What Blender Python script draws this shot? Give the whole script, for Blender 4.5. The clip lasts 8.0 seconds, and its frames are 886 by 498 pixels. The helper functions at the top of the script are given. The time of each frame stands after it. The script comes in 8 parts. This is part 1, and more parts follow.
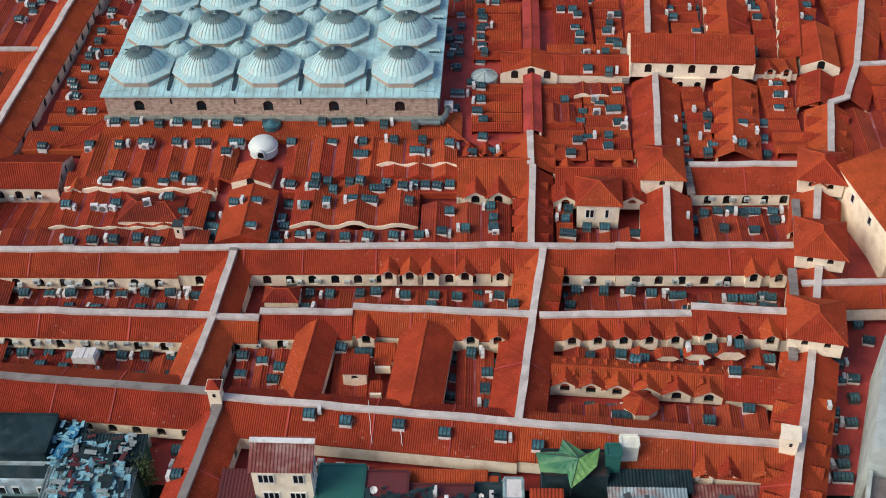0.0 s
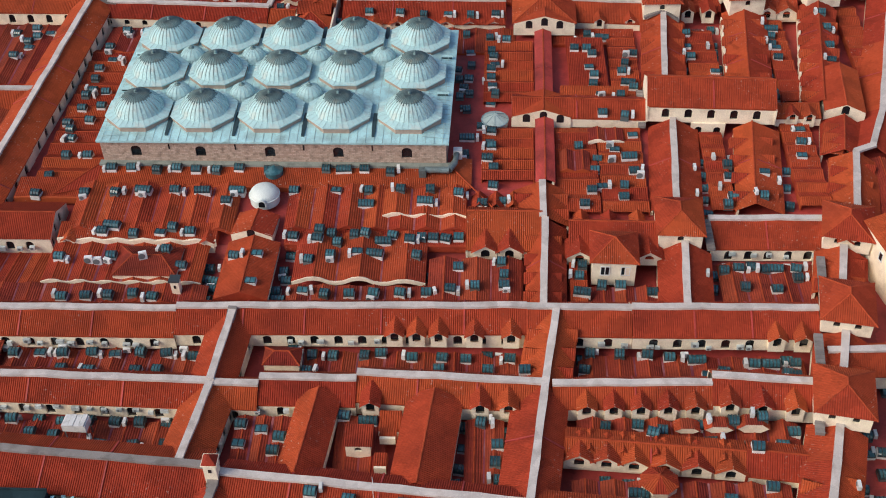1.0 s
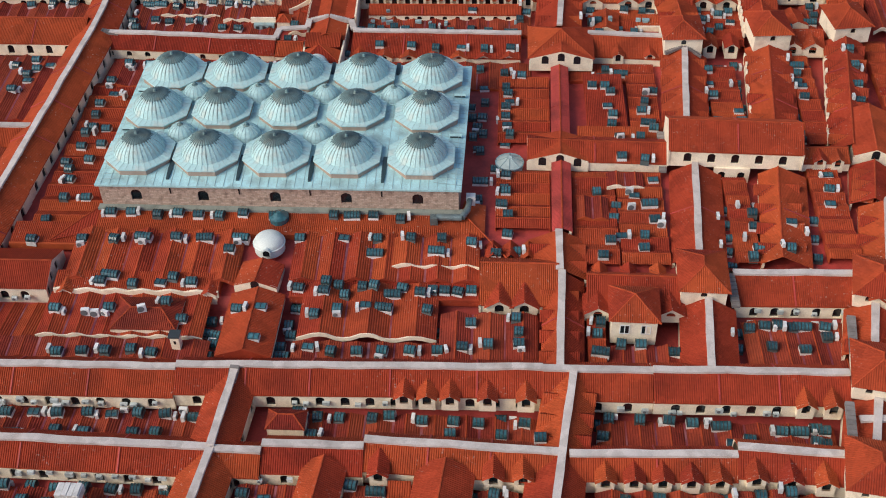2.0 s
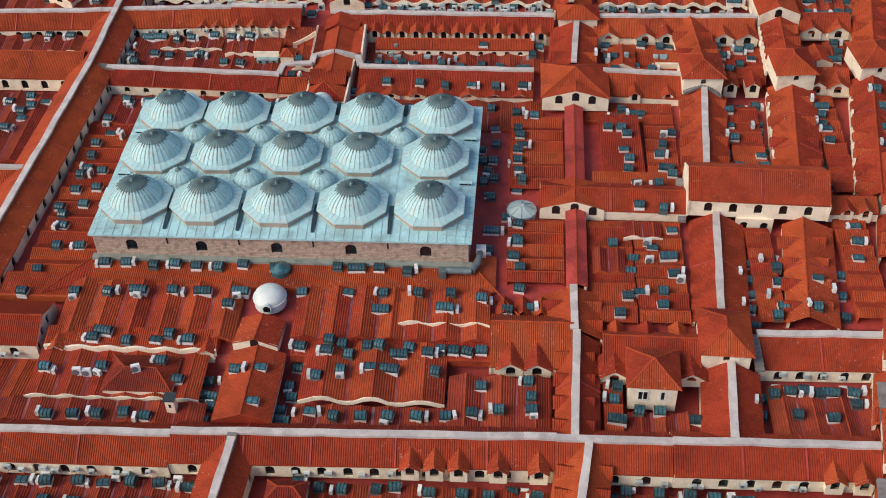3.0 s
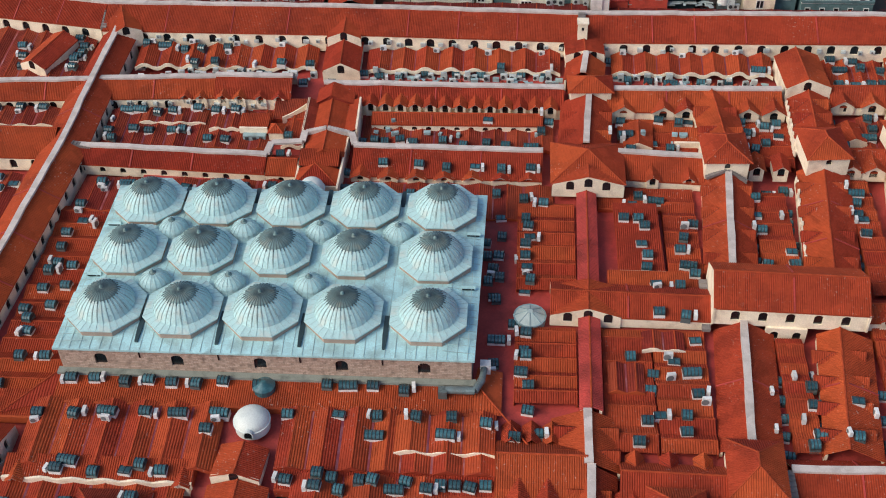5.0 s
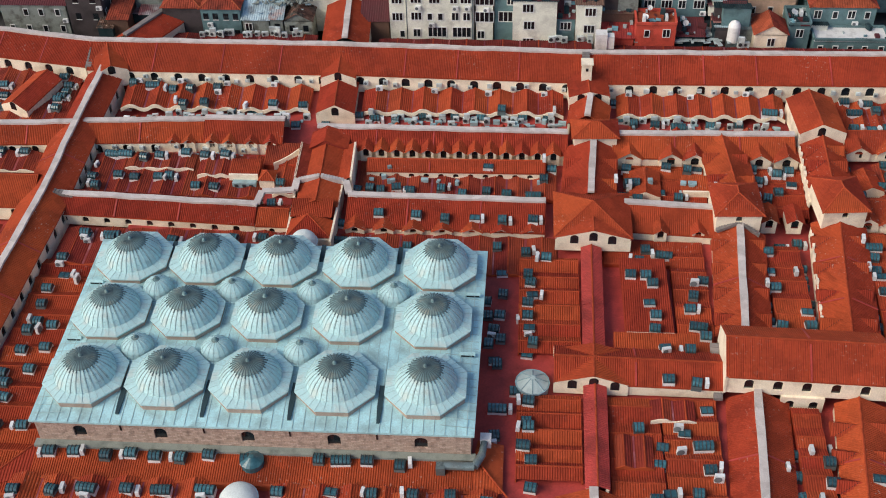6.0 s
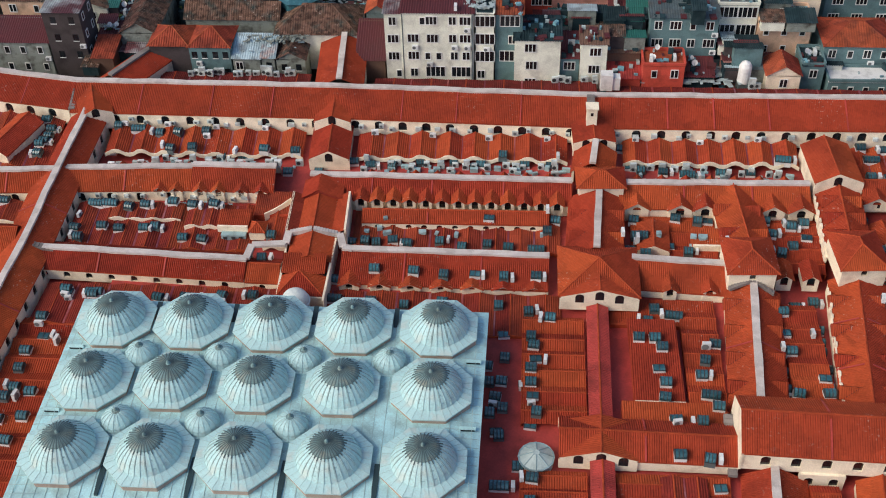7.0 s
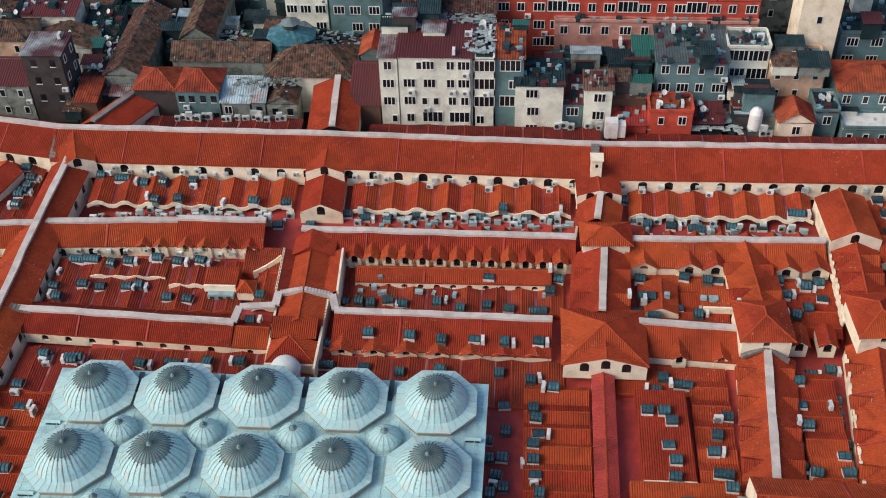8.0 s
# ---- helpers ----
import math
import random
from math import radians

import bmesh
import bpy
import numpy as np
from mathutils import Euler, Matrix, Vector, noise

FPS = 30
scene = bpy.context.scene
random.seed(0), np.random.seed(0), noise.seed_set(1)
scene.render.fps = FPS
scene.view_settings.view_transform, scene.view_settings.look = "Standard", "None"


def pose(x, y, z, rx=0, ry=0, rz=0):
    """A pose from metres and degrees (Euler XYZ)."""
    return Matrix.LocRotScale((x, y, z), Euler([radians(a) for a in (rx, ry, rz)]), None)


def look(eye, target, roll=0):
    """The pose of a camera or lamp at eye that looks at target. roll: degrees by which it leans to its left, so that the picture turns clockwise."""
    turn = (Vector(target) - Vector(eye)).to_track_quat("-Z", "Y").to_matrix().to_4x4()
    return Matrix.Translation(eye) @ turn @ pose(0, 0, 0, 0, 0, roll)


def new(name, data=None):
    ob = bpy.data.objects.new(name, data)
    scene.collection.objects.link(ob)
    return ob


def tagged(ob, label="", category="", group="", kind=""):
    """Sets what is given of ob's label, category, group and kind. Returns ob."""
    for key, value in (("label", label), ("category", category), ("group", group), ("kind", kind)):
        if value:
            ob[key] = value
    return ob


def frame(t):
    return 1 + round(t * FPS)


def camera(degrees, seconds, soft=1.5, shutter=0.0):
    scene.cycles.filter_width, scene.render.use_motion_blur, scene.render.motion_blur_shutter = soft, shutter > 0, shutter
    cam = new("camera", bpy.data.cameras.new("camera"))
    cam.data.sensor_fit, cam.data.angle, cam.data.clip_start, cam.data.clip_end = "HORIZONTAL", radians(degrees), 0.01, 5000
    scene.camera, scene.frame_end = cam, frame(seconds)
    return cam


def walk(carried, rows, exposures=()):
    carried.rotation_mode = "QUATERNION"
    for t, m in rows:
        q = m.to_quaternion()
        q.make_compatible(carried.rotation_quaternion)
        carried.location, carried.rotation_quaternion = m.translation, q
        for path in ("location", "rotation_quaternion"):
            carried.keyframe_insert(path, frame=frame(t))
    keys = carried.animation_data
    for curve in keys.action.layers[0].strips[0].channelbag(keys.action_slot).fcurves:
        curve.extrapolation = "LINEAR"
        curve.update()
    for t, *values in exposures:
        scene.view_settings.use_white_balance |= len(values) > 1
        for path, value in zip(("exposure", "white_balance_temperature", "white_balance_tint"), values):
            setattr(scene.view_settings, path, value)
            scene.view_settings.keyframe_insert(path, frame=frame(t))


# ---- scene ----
cam = camera(42.0, 8.0, soft=1.05)
# seconds, x, y, z, turn to the left, tilt, lean to the left
ROWS = [
    (0.0, 28.99, -138.62, 90.99, 3.06, -41.81, -1.62),
    (0.5, 28.73, -134.43, 91.39, 3.39, -41.73, -1.63),
    (1.0, 28.47, -129.84, 91.95, 3.49, -41.80, -1.62),
    (1.5, 28.11, -125.57, 92.50, 3.75, -41.91, -1.63),
    (3.0, 27.12, -112.39, 93.46, 4.59, -41.99, -1.72),
    (3.5, 26.90, -108.22, 93.70, 4.66, -41.99, -1.74),
    (4.0, 26.80, -103.78, 93.84, 4.77, -41.99, -1.78),
    (4.5, 26.62, -99.55, 93.89, 4.84, -41.97, -1.80),
    (6.0, 25.99, -85.90, 94.90, 4.79, -42.03, -1.75),
    (6.5, 25.73, -81.37, 95.18, 4.78, -42.07, -1.75),
    (7.0, 25.42, -76.60, 95.43, 4.70, -42.03, -1.70),
    (7.5, 25.28, -72.09, 95.76, 4.67, -42.01, -1.65),
    (8.0, 24.92, -67.07, 96.24, 4.58, -42.05, -1.63),
]
walk(cam, [(t, pose(x, y, z, 90 + tilt, 0, turn) @ pose(0, 0, 0, 0, 0, lean)) for t, x, y, z, turn, tilt, lean in ROWS])

# ---- light ----
SUN_TURN, SUN_UP = 240.0, 39.0  # compass bearing of the sun (y is north) and its height, degrees
world = bpy.data.worlds.new("sky")
scene.world = world
world.use_nodes = True
wn = world.node_tree
sky = wn.nodes.new("ShaderNodeTexSky")
sky.sky_type, sky.sun_disc = "NISHITA", False
sky.sun_elevation, sky.sun_rotation = radians(SUN_UP), radians(SUN_TURN)
sky.air_density, sky.dust_density, sky.ozone_density = 0.8, 2.4, 1.4
wn.links.new(sky.outputs[0], wn.nodes["Background"].inputs[0])
wn.nodes["Background"].inputs[1].default_value = 0.15
sun = new("sun", bpy.data.lights.new("sun", "SUN"))
sun.data.energy, sun.data.angle, sun.data.color = 2.0, radians(38), (1.0, 0.86, 0.68)
b_, e_ = radians(SUN_TURN), radians(SUN_UP)
sun.matrix_world = look((0, 0, 120), (-120 * math.sin(b_) * math.cos(e_), -120 * math.cos(b_) * math.cos(e_), 120 - 120 * math.sin(e_)))
scene.view_settings.exposure = -0.05


# ---- materials ----
def material(name, color, rough=0.7, metal=0.0, vary=0.15, stain=None, stain_amount=0.35, scale=0.35, bump=0.0, bump_scale=6.0, hue=0.0, spec=0.5, patch=0.0, patch_size=1.6, speck=0.0):
    """A painted or mineral surface: large stains, fine grain, and a difference from object to object."""
    m = bpy.data.materials.new(name)
    m.use_nodes = True
    n, l = m.node_tree.nodes, m.node_tree.links
    p = n["Principled BSDF"]
    p.inputs["Roughness"].default_value, p.inputs["Metallic"].default_value = rough, metal
    p.inputs["Specular IOR Level"].default_value = spec
    geo = n.new("ShaderNodeNewGeometry")
    big, fine = n.new("ShaderNodeTexNoise"), n.new("ShaderNodeTexNoise")
    big.inputs["Scale"].default_value, big.inputs["Detail"].default_value = scale, 5.0
    fine.inputs["Scale"].default_value, fine.inputs["Detail"].default_value = scale * 14, 3.0
    l.new(geo.outputs["Position"], big.inputs["Vector"])
    l.new(geo.outputs["Position"], fine.inputs["Vector"])
    ramp = n.new("ShaderNodeMapRange")
    ramp.inputs[1].default_value, ramp.inputs[2].default_value = 0.48, 0.72
    l.new(big.outputs["Fac"], ramp.inputs[0])
    mul = n.new("ShaderNodeMath")
    mul.operation = "MULTIPLY"
    l.new(ramp.outputs[0], mul.inputs[0])
    mul.inputs[1].default_value = stain_amount
    mix = n.new("ShaderNodeMix")
    mix.data_type = "RGBA"
    mix.inputs["A"].default_value = (*color, 1)
    mix.inputs["B"].default_value = (*(stain or [c * 0.55 for c in color]), 1)
    l.new(mul.outputs[0], mix.inputs["Factor"])
    colour = mix.outputs["Result"]
    if speck:  # pale lichen and lime spots in loose drifts
        dots, drift = n.new("ShaderNodeTexNoise"), n.new("ShaderNodeTexNoise")
        dots.inputs["Scale"].default_value, dots.inputs["Detail"].default_value = 3.2, 2.0
        drift.inputs["Scale"].default_value, drift.inputs["Detail"].default_value = 0.13, 3.0
        ends = []
        for k, lo, hi in ((dots, 0.64, 0.74), (drift, 0.50, 0.62)):
            l.new(geo.outputs["Position"], k.inputs["Vector"])
            r = n.new("ShaderNodeMapRange")
            r.inputs[1].default_value, r.inputs[2].default_value = lo, hi
            l.new(k.outputs["Fac"], r.inputs[0])
            ends.append(r.outputs[0])
        r.inputs[4].default_value = speck
        amount = n.new("ShaderNodeMath")
        amount.operation = "MULTIPLY"
        l.new(ends[0], amount.inputs[0])
        l.new(ends[1], amount.inputs[1])
        spots = n.new("ShaderNodeMix")
        spots.data_type = "RGBA"
        spots.inputs["B"].default_value = (0.55, 0.46, 0.40, 1)
        l.new(amount.outputs[0], spots.inputs["Factor"])
        l.new(colour, spots.inputs["A"])
        colour = spots.outputs["Result"]
    hsv = n.new("ShaderNodeHueSaturation")
    info = n.new("ShaderNodeObjectInfo")
    val = n.new("ShaderNodeMath")
    val.operation = "MULTIPLY_ADD"
    l.new(info.outputs["Random"], val.inputs[0])
    val.inputs[1].default_value, val.inputs[2].default_value = vary, 1 - vary / 2
    grain = n.new("ShaderNodeMath")
    grain.operation = "MULTIPLY_ADD"
    l.new(fine.outputs["Fac"], grain.inputs[0])
    grain.inputs[1].default_value = 0.5
    l.new(val.outputs[0], grain.inputs[2])
    sub = n.new("ShaderNodeMath")
    sub.operation = "SUBTRACT"
    l.new(grain.outputs[0], sub.inputs[0])
    sub.inputs[1].default_value = 0.25
    value = sub.outputs[0]
    if patch:
        cells = n.new("ShaderNodeTexVoronoi")
        cells.inputs["Scale"].default_value = 1 / patch_size
        warp = n.new("ShaderNodeVectorMath")
        warp.operation = "MULTIPLY_ADD"
        l.new(fine.outputs["Color"], warp.inputs[0])
        warp.inputs[1].default_value = (0.9, 0.9, 0.9)
        l.new(geo.outputs["Position"], warp.inputs[2])
        l.new(warp.outputs[0], cells.inputs["Vector"])
        grey = n.new("ShaderNodeSeparateColor")
        l.new(cells.outputs["Color"], grey.inputs[0])
        pm = n.new("ShaderNodeMath")
        pm.operation = "MULTIPLY_ADD"
        l.new(grey.outputs[0], pm.inputs[0])
        pm.inputs[1].default_value, pm.inputs[2].default_value = patch, 1 - patch / 2
        both = n.new("ShaderNodeMath")
        both.operation = "MULTIPLY"
        l.new(value, both.inputs[0])
        l.new(pm.outputs[0], both.inputs[1])
        value = both.outputs[0]
    l.new(value, hsv.inputs["Value"])
    if hue:
        h = n.new("ShaderNodeMath")
        h.operation = "MULTIPLY_ADD"
        l.new(info.outputs["Random"], h.inputs[0])
        h.inputs[1].default_value, h.inputs[2].default_value = hue, 0.5 - hue / 2
        l.new(h.outputs[0], hsv.inputs["Hue"])
    l.new(colour, hsv.inputs["Color"])
    l.new(hsv.outputs[0], p.inputs["Base Color"])
    if bump:
        bn = n.new("ShaderNodeTexNoise")
        bn.inputs["Scale"].default_value = bump_scale
        l.new(geo.outputs["Position"], bn.inputs["Vector"])
        b = n.new("ShaderNodeBump")
        b.inputs["Strength"].default_value, b.inputs["Distance"].default_value = bump, 0.1
        l.new(bn.outputs["Fac"], b.inputs["Height"])
        l.new(b.outputs[0], p.inputs["Normal"])
    return m


TILE_RED = material("dark_red_tile", (0.29, 0.045, 0.023), 0.8, vary=0.4, stain=(0.15, 0.024, 0.017), stain_amount=0.75, scale=0.25, hue=0.012, spec=0.25, patch=0.3, patch_size=1.2)
TILE = material("red_clay_tile", (0.378, 0.060, 0.024), 0.85, speck=0.55, vary=0.3, stain=(0.22, 0.034, 0.018), stain_amount=0.65, scale=0.18, hue=0.012, spec=0.2, patch=0.26, patch_size=1.5)
TILE_OLD = material("weathered_clay_tile", (0.125, 0.070, 0.053), 0.9, speck=0.9, vary=0.4, stain=(0.034, 0.05, 0.046), stain_amount=1.0, scale=0.7, bump=0.8, bump_scale=5, hue=0.03, spec=0.2, patch=1.3, patch_size=0.45)
TILE_CITY = material("sooty_clay_tile", (0.31, 0.066, 0.034), 0.9, vary=0.4, stain=(0.12, 0.035, 0.025), stain_amount=0.9, scale=0.5, hue=0.02, spec=0.2, patch=0.5, patch_size=0.8)
MEMBRANE = material("red_roof_membrane", (0.45, 0.062, 0.052), 0.55, vary=0.2, stain=(0.19, 0.028, 0.025), stain_amount=0.75, scale=0.35, spec=0.35, patch=0.3, patch_size=2.0)
# maroon tile, darkened in its colour for the shade below the houses
SHADED_TILE = material("shaded_maroon_tile", (0.17, 0.026, 0.022), 0.85, vary=0.3, stain=(0.07, 0.02, 0.02), stain_amount=0.8, scale=0.5, spec=0.2, patch=0.4, patch_size=0.8)
VALLEY_SHEET = material("purple_red_lining", (0.24, 0.045, 0.06), 0.6, vary=0.6, stain=(0.40, 0.20, 0.22), stain_amount=0.7, scale=0.5, hue=0.03, spec=0.35)
RIDGE_TILE = material("ridge_tile", (0.40, 0.064, 0.022), 0.8, vary=0.3, scale=0.8, spec=0.25, patch=0.4, patch_size=0.5)
STRIP = material("pale_concrete", (0.60, 0.55, 0.52), 0.85, vary=0.12, stain=(0.36, 0.29, 0.26), stain_amount=0.5, scale=0.7, bump=0.2, patch=0.25, patch_size=1.3)
STRIP_GREY = material("grey_concrete", (0.24, 0.22, 0.21), 0.85, vary=0.2, stain=(0.14, 0.12, 0.11), stain_amount=0.8, scale=0.6, bump=0.2, patch=0.3, patch_size=1.3)
CREAM = material("cream_plaster", (0.95, 0.85, 0.67), 0.85, vary=0.08, stain=(0.56, 0.45, 0.32), stain_amount=0.6, scale=0.6, bump=0.1)
WHITE = material("white_paint", (0.78, 0.79, 0.78), 0.55, vary=0.25, stain=(0.42, 0.43, 0.42), stain_amount=0.6, scale=1.2)
GLASS = material("skylight_glass", (0.03, 0.105, 0.13), 0.18, vary=0.9, stain=(0.10, 0.25, 0.29), stain_amount=0.6, scale=1.5, spec=0.8)
PALE_GLASS = material("frosted_glass", (0.52, 0.64, 0.62), 0.4, vary=0.1, stain=(0.22, 0.30, 0.31), scale=1.5)
DARK_GLASS = material("window_glass", (0.012, 0.016, 0.020), 0.15, vary=0.5, scale=1.0, spec=0.6)
FRAME = material("dark_metal_frame", (0.035, 0.045, 0.05), 0.5, vary=0.4, scale=1.0)
LEAD = material("pale_lead_sheet", (0.43, 0.72, 0.76), 0.5, vary=0.06, stain=(0.30, 0.46, 0.47), stain_amount=0.95, scale=0.45, bump=0.2, bump_scale=3, patch=0.22, patch_size=1.1)
PALE_LEAD = material("whitened_lead", (0.74, 0.82, 0.80), 0.5, vary=0.05, stain=(0.50, 0.60, 0.60), stain_amount=0.6, scale=0.8)
LEAD_DARK = material("dark_lead_cap", (0.16, 0.275, 0.285), 0.65, vary=0.3, stain=(0.25, 0.26, 0.21), stain_amount=0.9, scale=0.9, patch=0.4, patch_size=0.5)
GROUND = material("asphalt", (0.055, 0.055, 0.058), 0.9, vary=0.0, scale=0.2, bump=0.2)
ZINC = material("grey_sheet_metal", (0.15, 0.205, 0.215), 0.45, metal=0.3, vary=0.5, stain=(0.13, 0.11, 0.09), stain_amount=0.8, scale=0.6, patch=0.4, patch_size=0.9)
SEAM_PALE = material("pale_lead_seam", (0.40, 0.57, 0.58), 0.55, vary=0.1, scale=1.0)
SEAM = material("dark_lead_seam", (0.09, 0.14, 0.15), 0.6, vary=0.3, scale=1.0)
SHEET = material("pale_blue_sheet", (0.30, 0.45, 0.48), 0.5, vary=0.5, stain=(0.14, 0.17, 0.17), stain_amount=0.8, scale=0.9, patch=0.3, patch_size=1.0)


def lead_dome_material(ribs=32, base=3.1, bottom=1.0, height=2.3):
    """Lead sheets with dark rain streaks that run down along the ribs from the cap of a dome, each of its own length."""
    m = bpy.data.materials.new("streaked_lead")
    m.use_nodes = True
    n, l = m.node_tree.nodes, m.node_tree.links
    p = n["Principled BSDF"]
    p.inputs["Roughness"].default_value = 0.55

    def math_(op, a, b=None, c=None):
        k = n.new("ShaderNodeMath")
        k.operation = op
        for i, v in enumerate((a, b, c)):
            if v is None:
                continue
            if isinstance(v, (int, float)):
                k.inputs[i].default_value = v
            else:
                l.new(v, k.inputs[i])
        return k.outputs[0]

    def ramp(v, lo, hi, to=1.0):
        k = n.new("ShaderNodeMapRange")
        k.interpolation_type = "SMOOTHSTEP"
        l.new(v, k.inputs[0])
        k.inputs[1].default_value, k.inputs[2].default_value, k.inputs[4].default_value = lo, hi, to
        return k.outputs[0]

    def noise(vector, scale, detail=3.0):
        k = n.new("ShaderNodeTexNoise")
        k.inputs["Scale"].default_value, k.inputs["Detail"].default_value = scale, detail
        l.new(vector, k.inputs["Vector"])
        return k.outputs["Fac"]

    def mix(f, a, b):
        k = n.new("ShaderNodeMix")
        k.data_type = "RGBA"
        l.new(f, k.inputs["Factor"])
        for key, v in (("A", a), ("B", b)):
            if isinstance(v, tuple):
                k.inputs[key].default_value = (*v, 1)
            else:
                l.new(v, k.inputs[key])
        return k.outputs["Result"]

    co, info = n.new("ShaderNodeTexCoord"), n.new("ShaderNodeObjectInfo")
    xyz = n.new("ShaderNodeSeparateXYZ")
    l.new(co.outputs["Object"], xyz.inputs[0])
    up = math_("DIVIDE", math_("SUBTRACT", xyz.outputs[2], bottom), height)
    ang = math_("MULTIPLY", math_("ARCTAN2", xyz.outputs[1], xyz.outputs[0]), ribs / (2 * math.pi))
    cell = math_("ROUND", ang)
    near = math_("ABSOLUTE", math_("SUBTRACT", ang, cell))
    at = n.new("ShaderNodeCombineXYZ")
    l.new(math_("MULTIPLY_ADD", info.outputs["Random"], 71.0, math_("MULTIPLY", cell, 0.37)), at.inputs[0])
    l.new(math_("MULTIPLY", up, 0.15), at.inputs[1])
    each = noise(at.outputs[0], 2.3, 1.0)
    face = n.new("ShaderNodeCombineXYZ")
    l.new(math_("MULTIPLY_ADD", info.outputs["Random"], 53.0, math_("MULTIPLY", ang, 0.13)), face.inputs[0])
    l.new(math_("MULTIPLY", up, 0.3), face.inputs[1])
    wide = noise(face.outputs[0], 3.0, 4.0)
    cloud, grain = noise(co.outputs["Object"], 0.7, 5.0), noise(co.outputs["Object"], 5.0, 3.0)
    high = ramp(math_("ADD", up, math_("MULTIPLY_ADD", each, 1.5, -0.75)), 0.12, 0.62)
    line = math_("MULTIPLY", math_("SUBTRACT", 1.0, ramp(near, 0.06, 0.24)), high)
    streak = math_("MULTIPLY", line, ramp(each, 0.30, 0.60, 0.95))
    rust = math_("MULTIPLY", ramp(cloud, 0.50, 0.72), 0.55)
    col = mix(rust, (0.48, 0.74, 0.76), (0.58, 0.61, 0.56))
    col = mix(ramp(wide, 0.52, 0.76, 0.5), col, (0.36, 0.49, 0.49))
    col = mix(math_("MULTIPLY", ramp(grain, 0.45, 0.70), 0.35), col, (0.36, 0.50, 0.50))
    col = mix(streak, col, (0.07, 0.10, 0.10))
    l.new(col, p.inputs["Base Color"])
    bump = n.new("ShaderNodeBump")
    bump.inputs["Strength"].default_value, bump.inputs["Distance"].default_value = 0.35, 0.1
    l.new(math_("ADD", cloud, math_("MULTIPLY", grain, 0.4)), bump.inputs["Height"])
    l.new(bump.outputs[0], p.inputs["Normal"])
    return m


LEAD_DOME = lead_dome_material()


# ---- building blocks ----
class Geo:
    """Collects points and faces of one mesh."""

    def __init__(self):
        self.v, self.f = [], []

    def poly(self, *pts):
        k = len(self.v)
        self.v += [tuple(p) for p in pts]
        self.f.append(tuple(range(k, k + len(pts))))

    def loft(self, rings, closed=True, cap=True):
        """Rings of equally many points, joined one to the next."""
        k, m = len(self.v), len(rings[0])
        for r in rings:
            self.v += [tuple(p) for p in r]
        for i in range(len(rings) - 1):
            for j in range(m if closed else m - 1):
                a, b = k + i * m + j, k + i * m + (j + 1) % m
                self.f.append((a, b, b + m, a + m))
        if cap:
            self.f.append(tuple(k + j for j in reversed(range(m))))
            self.f.append(tuple(k + (len(rings) - 1) * m + j for j in range(m)))

    def box(self, x, y, z, sx, sy, sz, turn=0.0, taper=0.0):
        """A box with its base's middle at x, y, z."""
        c, s = math.cos(radians(turn)), math.sin(radians(turn))
        rings = []
        for h, t in ((0, 0), (sz, taper)):
            r = []
            for ax, ay in ((-1, -1), (1, -1), (1, 1), (-1, 1)):
                px, py = ax * (sx / 2 - t), ay * (sy / 2 - t)
                r.append((x + c * px - s * py, y + s * px + c * py, z + h))
            rings.append(r)
        self.loft(rings)

    def beam(self, a, b, w, h):
        """A bar of width w and height h whose underside's middle runs from a to b."""
        a, b = Vector(a), Vector(b)
        d = b - a
        side = Vector((-d.y, d.x, 0))
        side = (side.normalized() if side.length > 1e-6 else Vector((1, 0, 0))) * w / 2
        up = d.cross(side).normalized() * -h if d.cross(side).z < 0 else d.cross(side).normalized() * h
        self.loft([[p - side, p + side, p + side + up, p - side + up] for p in (a, b)])

    def tube(self, a, b, r, sides=8):
        a, b = Vector(a), Vector(b)
        q = (b - a).to_track_quat("Z", "Y")
        self.loft([[p + q @ Vector((r * math.cos(t), r * math.sin(t), 0)) for t in (2 * math.pi * i / sides for i in range(sides))] for p in (a, b)])

    def corrugated(self, pts, along, period=0.23, rise=0.07):
        """A convex sloping face of tile columns; along: the level direction across the columns."""
        pts = [Vector(p) for p in pts]
        nrm = (pts[1] - pts[0]).cross(pts[2] - pts[0]).normalized()
        if nrm.z < 0:
            nrm = -nrm
        along = Vector(along).normalized()
        us = [p.dot(along) for p in pts]
        lo, hi = min(us) + 1e-4, max(us) - 1e-4
        cuts, k = [], math.floor(lo / period)
        while k * period < hi:
            for ph, h in ((0.0, 0.0), (0.34, 0.0), (0.5, 1.0), (0.84, 1.0)):
                cuts.append(((k + ph) * period, h * rise))
            k += 1
        cuts = [(lo, 0.0)] + [c for c in cuts if lo + 0.01 < c[0] < hi - 0.01] + [(hi, 0.0)]
        prev = None
        for u, h in cuts:
            ends = []
            for i in range(len(pts)):
                a, b, ua, ub = pts[i], pts[(i + 1) % len(pts)], us[i], us[(i + 1) % len(pts)]
                if (ua - u) * (ub - u) < 0:
                    ends.append(a + (b - a) * ((u - ua) / (ub - ua)))
            if len(ends) < 2:
                continue
            ends.sort(key=lambda p: p.z)
            ends = [ends[0] + nrm * h, ends[-1] + nrm * h]
            if prev:
                k0 = len(self.v)
                self.v += [tuple(prev[0]), tuple(ends[0]), tuple(ends[1]), tuple(prev[1])]
                self.f.append((k0, k0 + 1, k0 + 2, k0 + 3))
            prev = ends

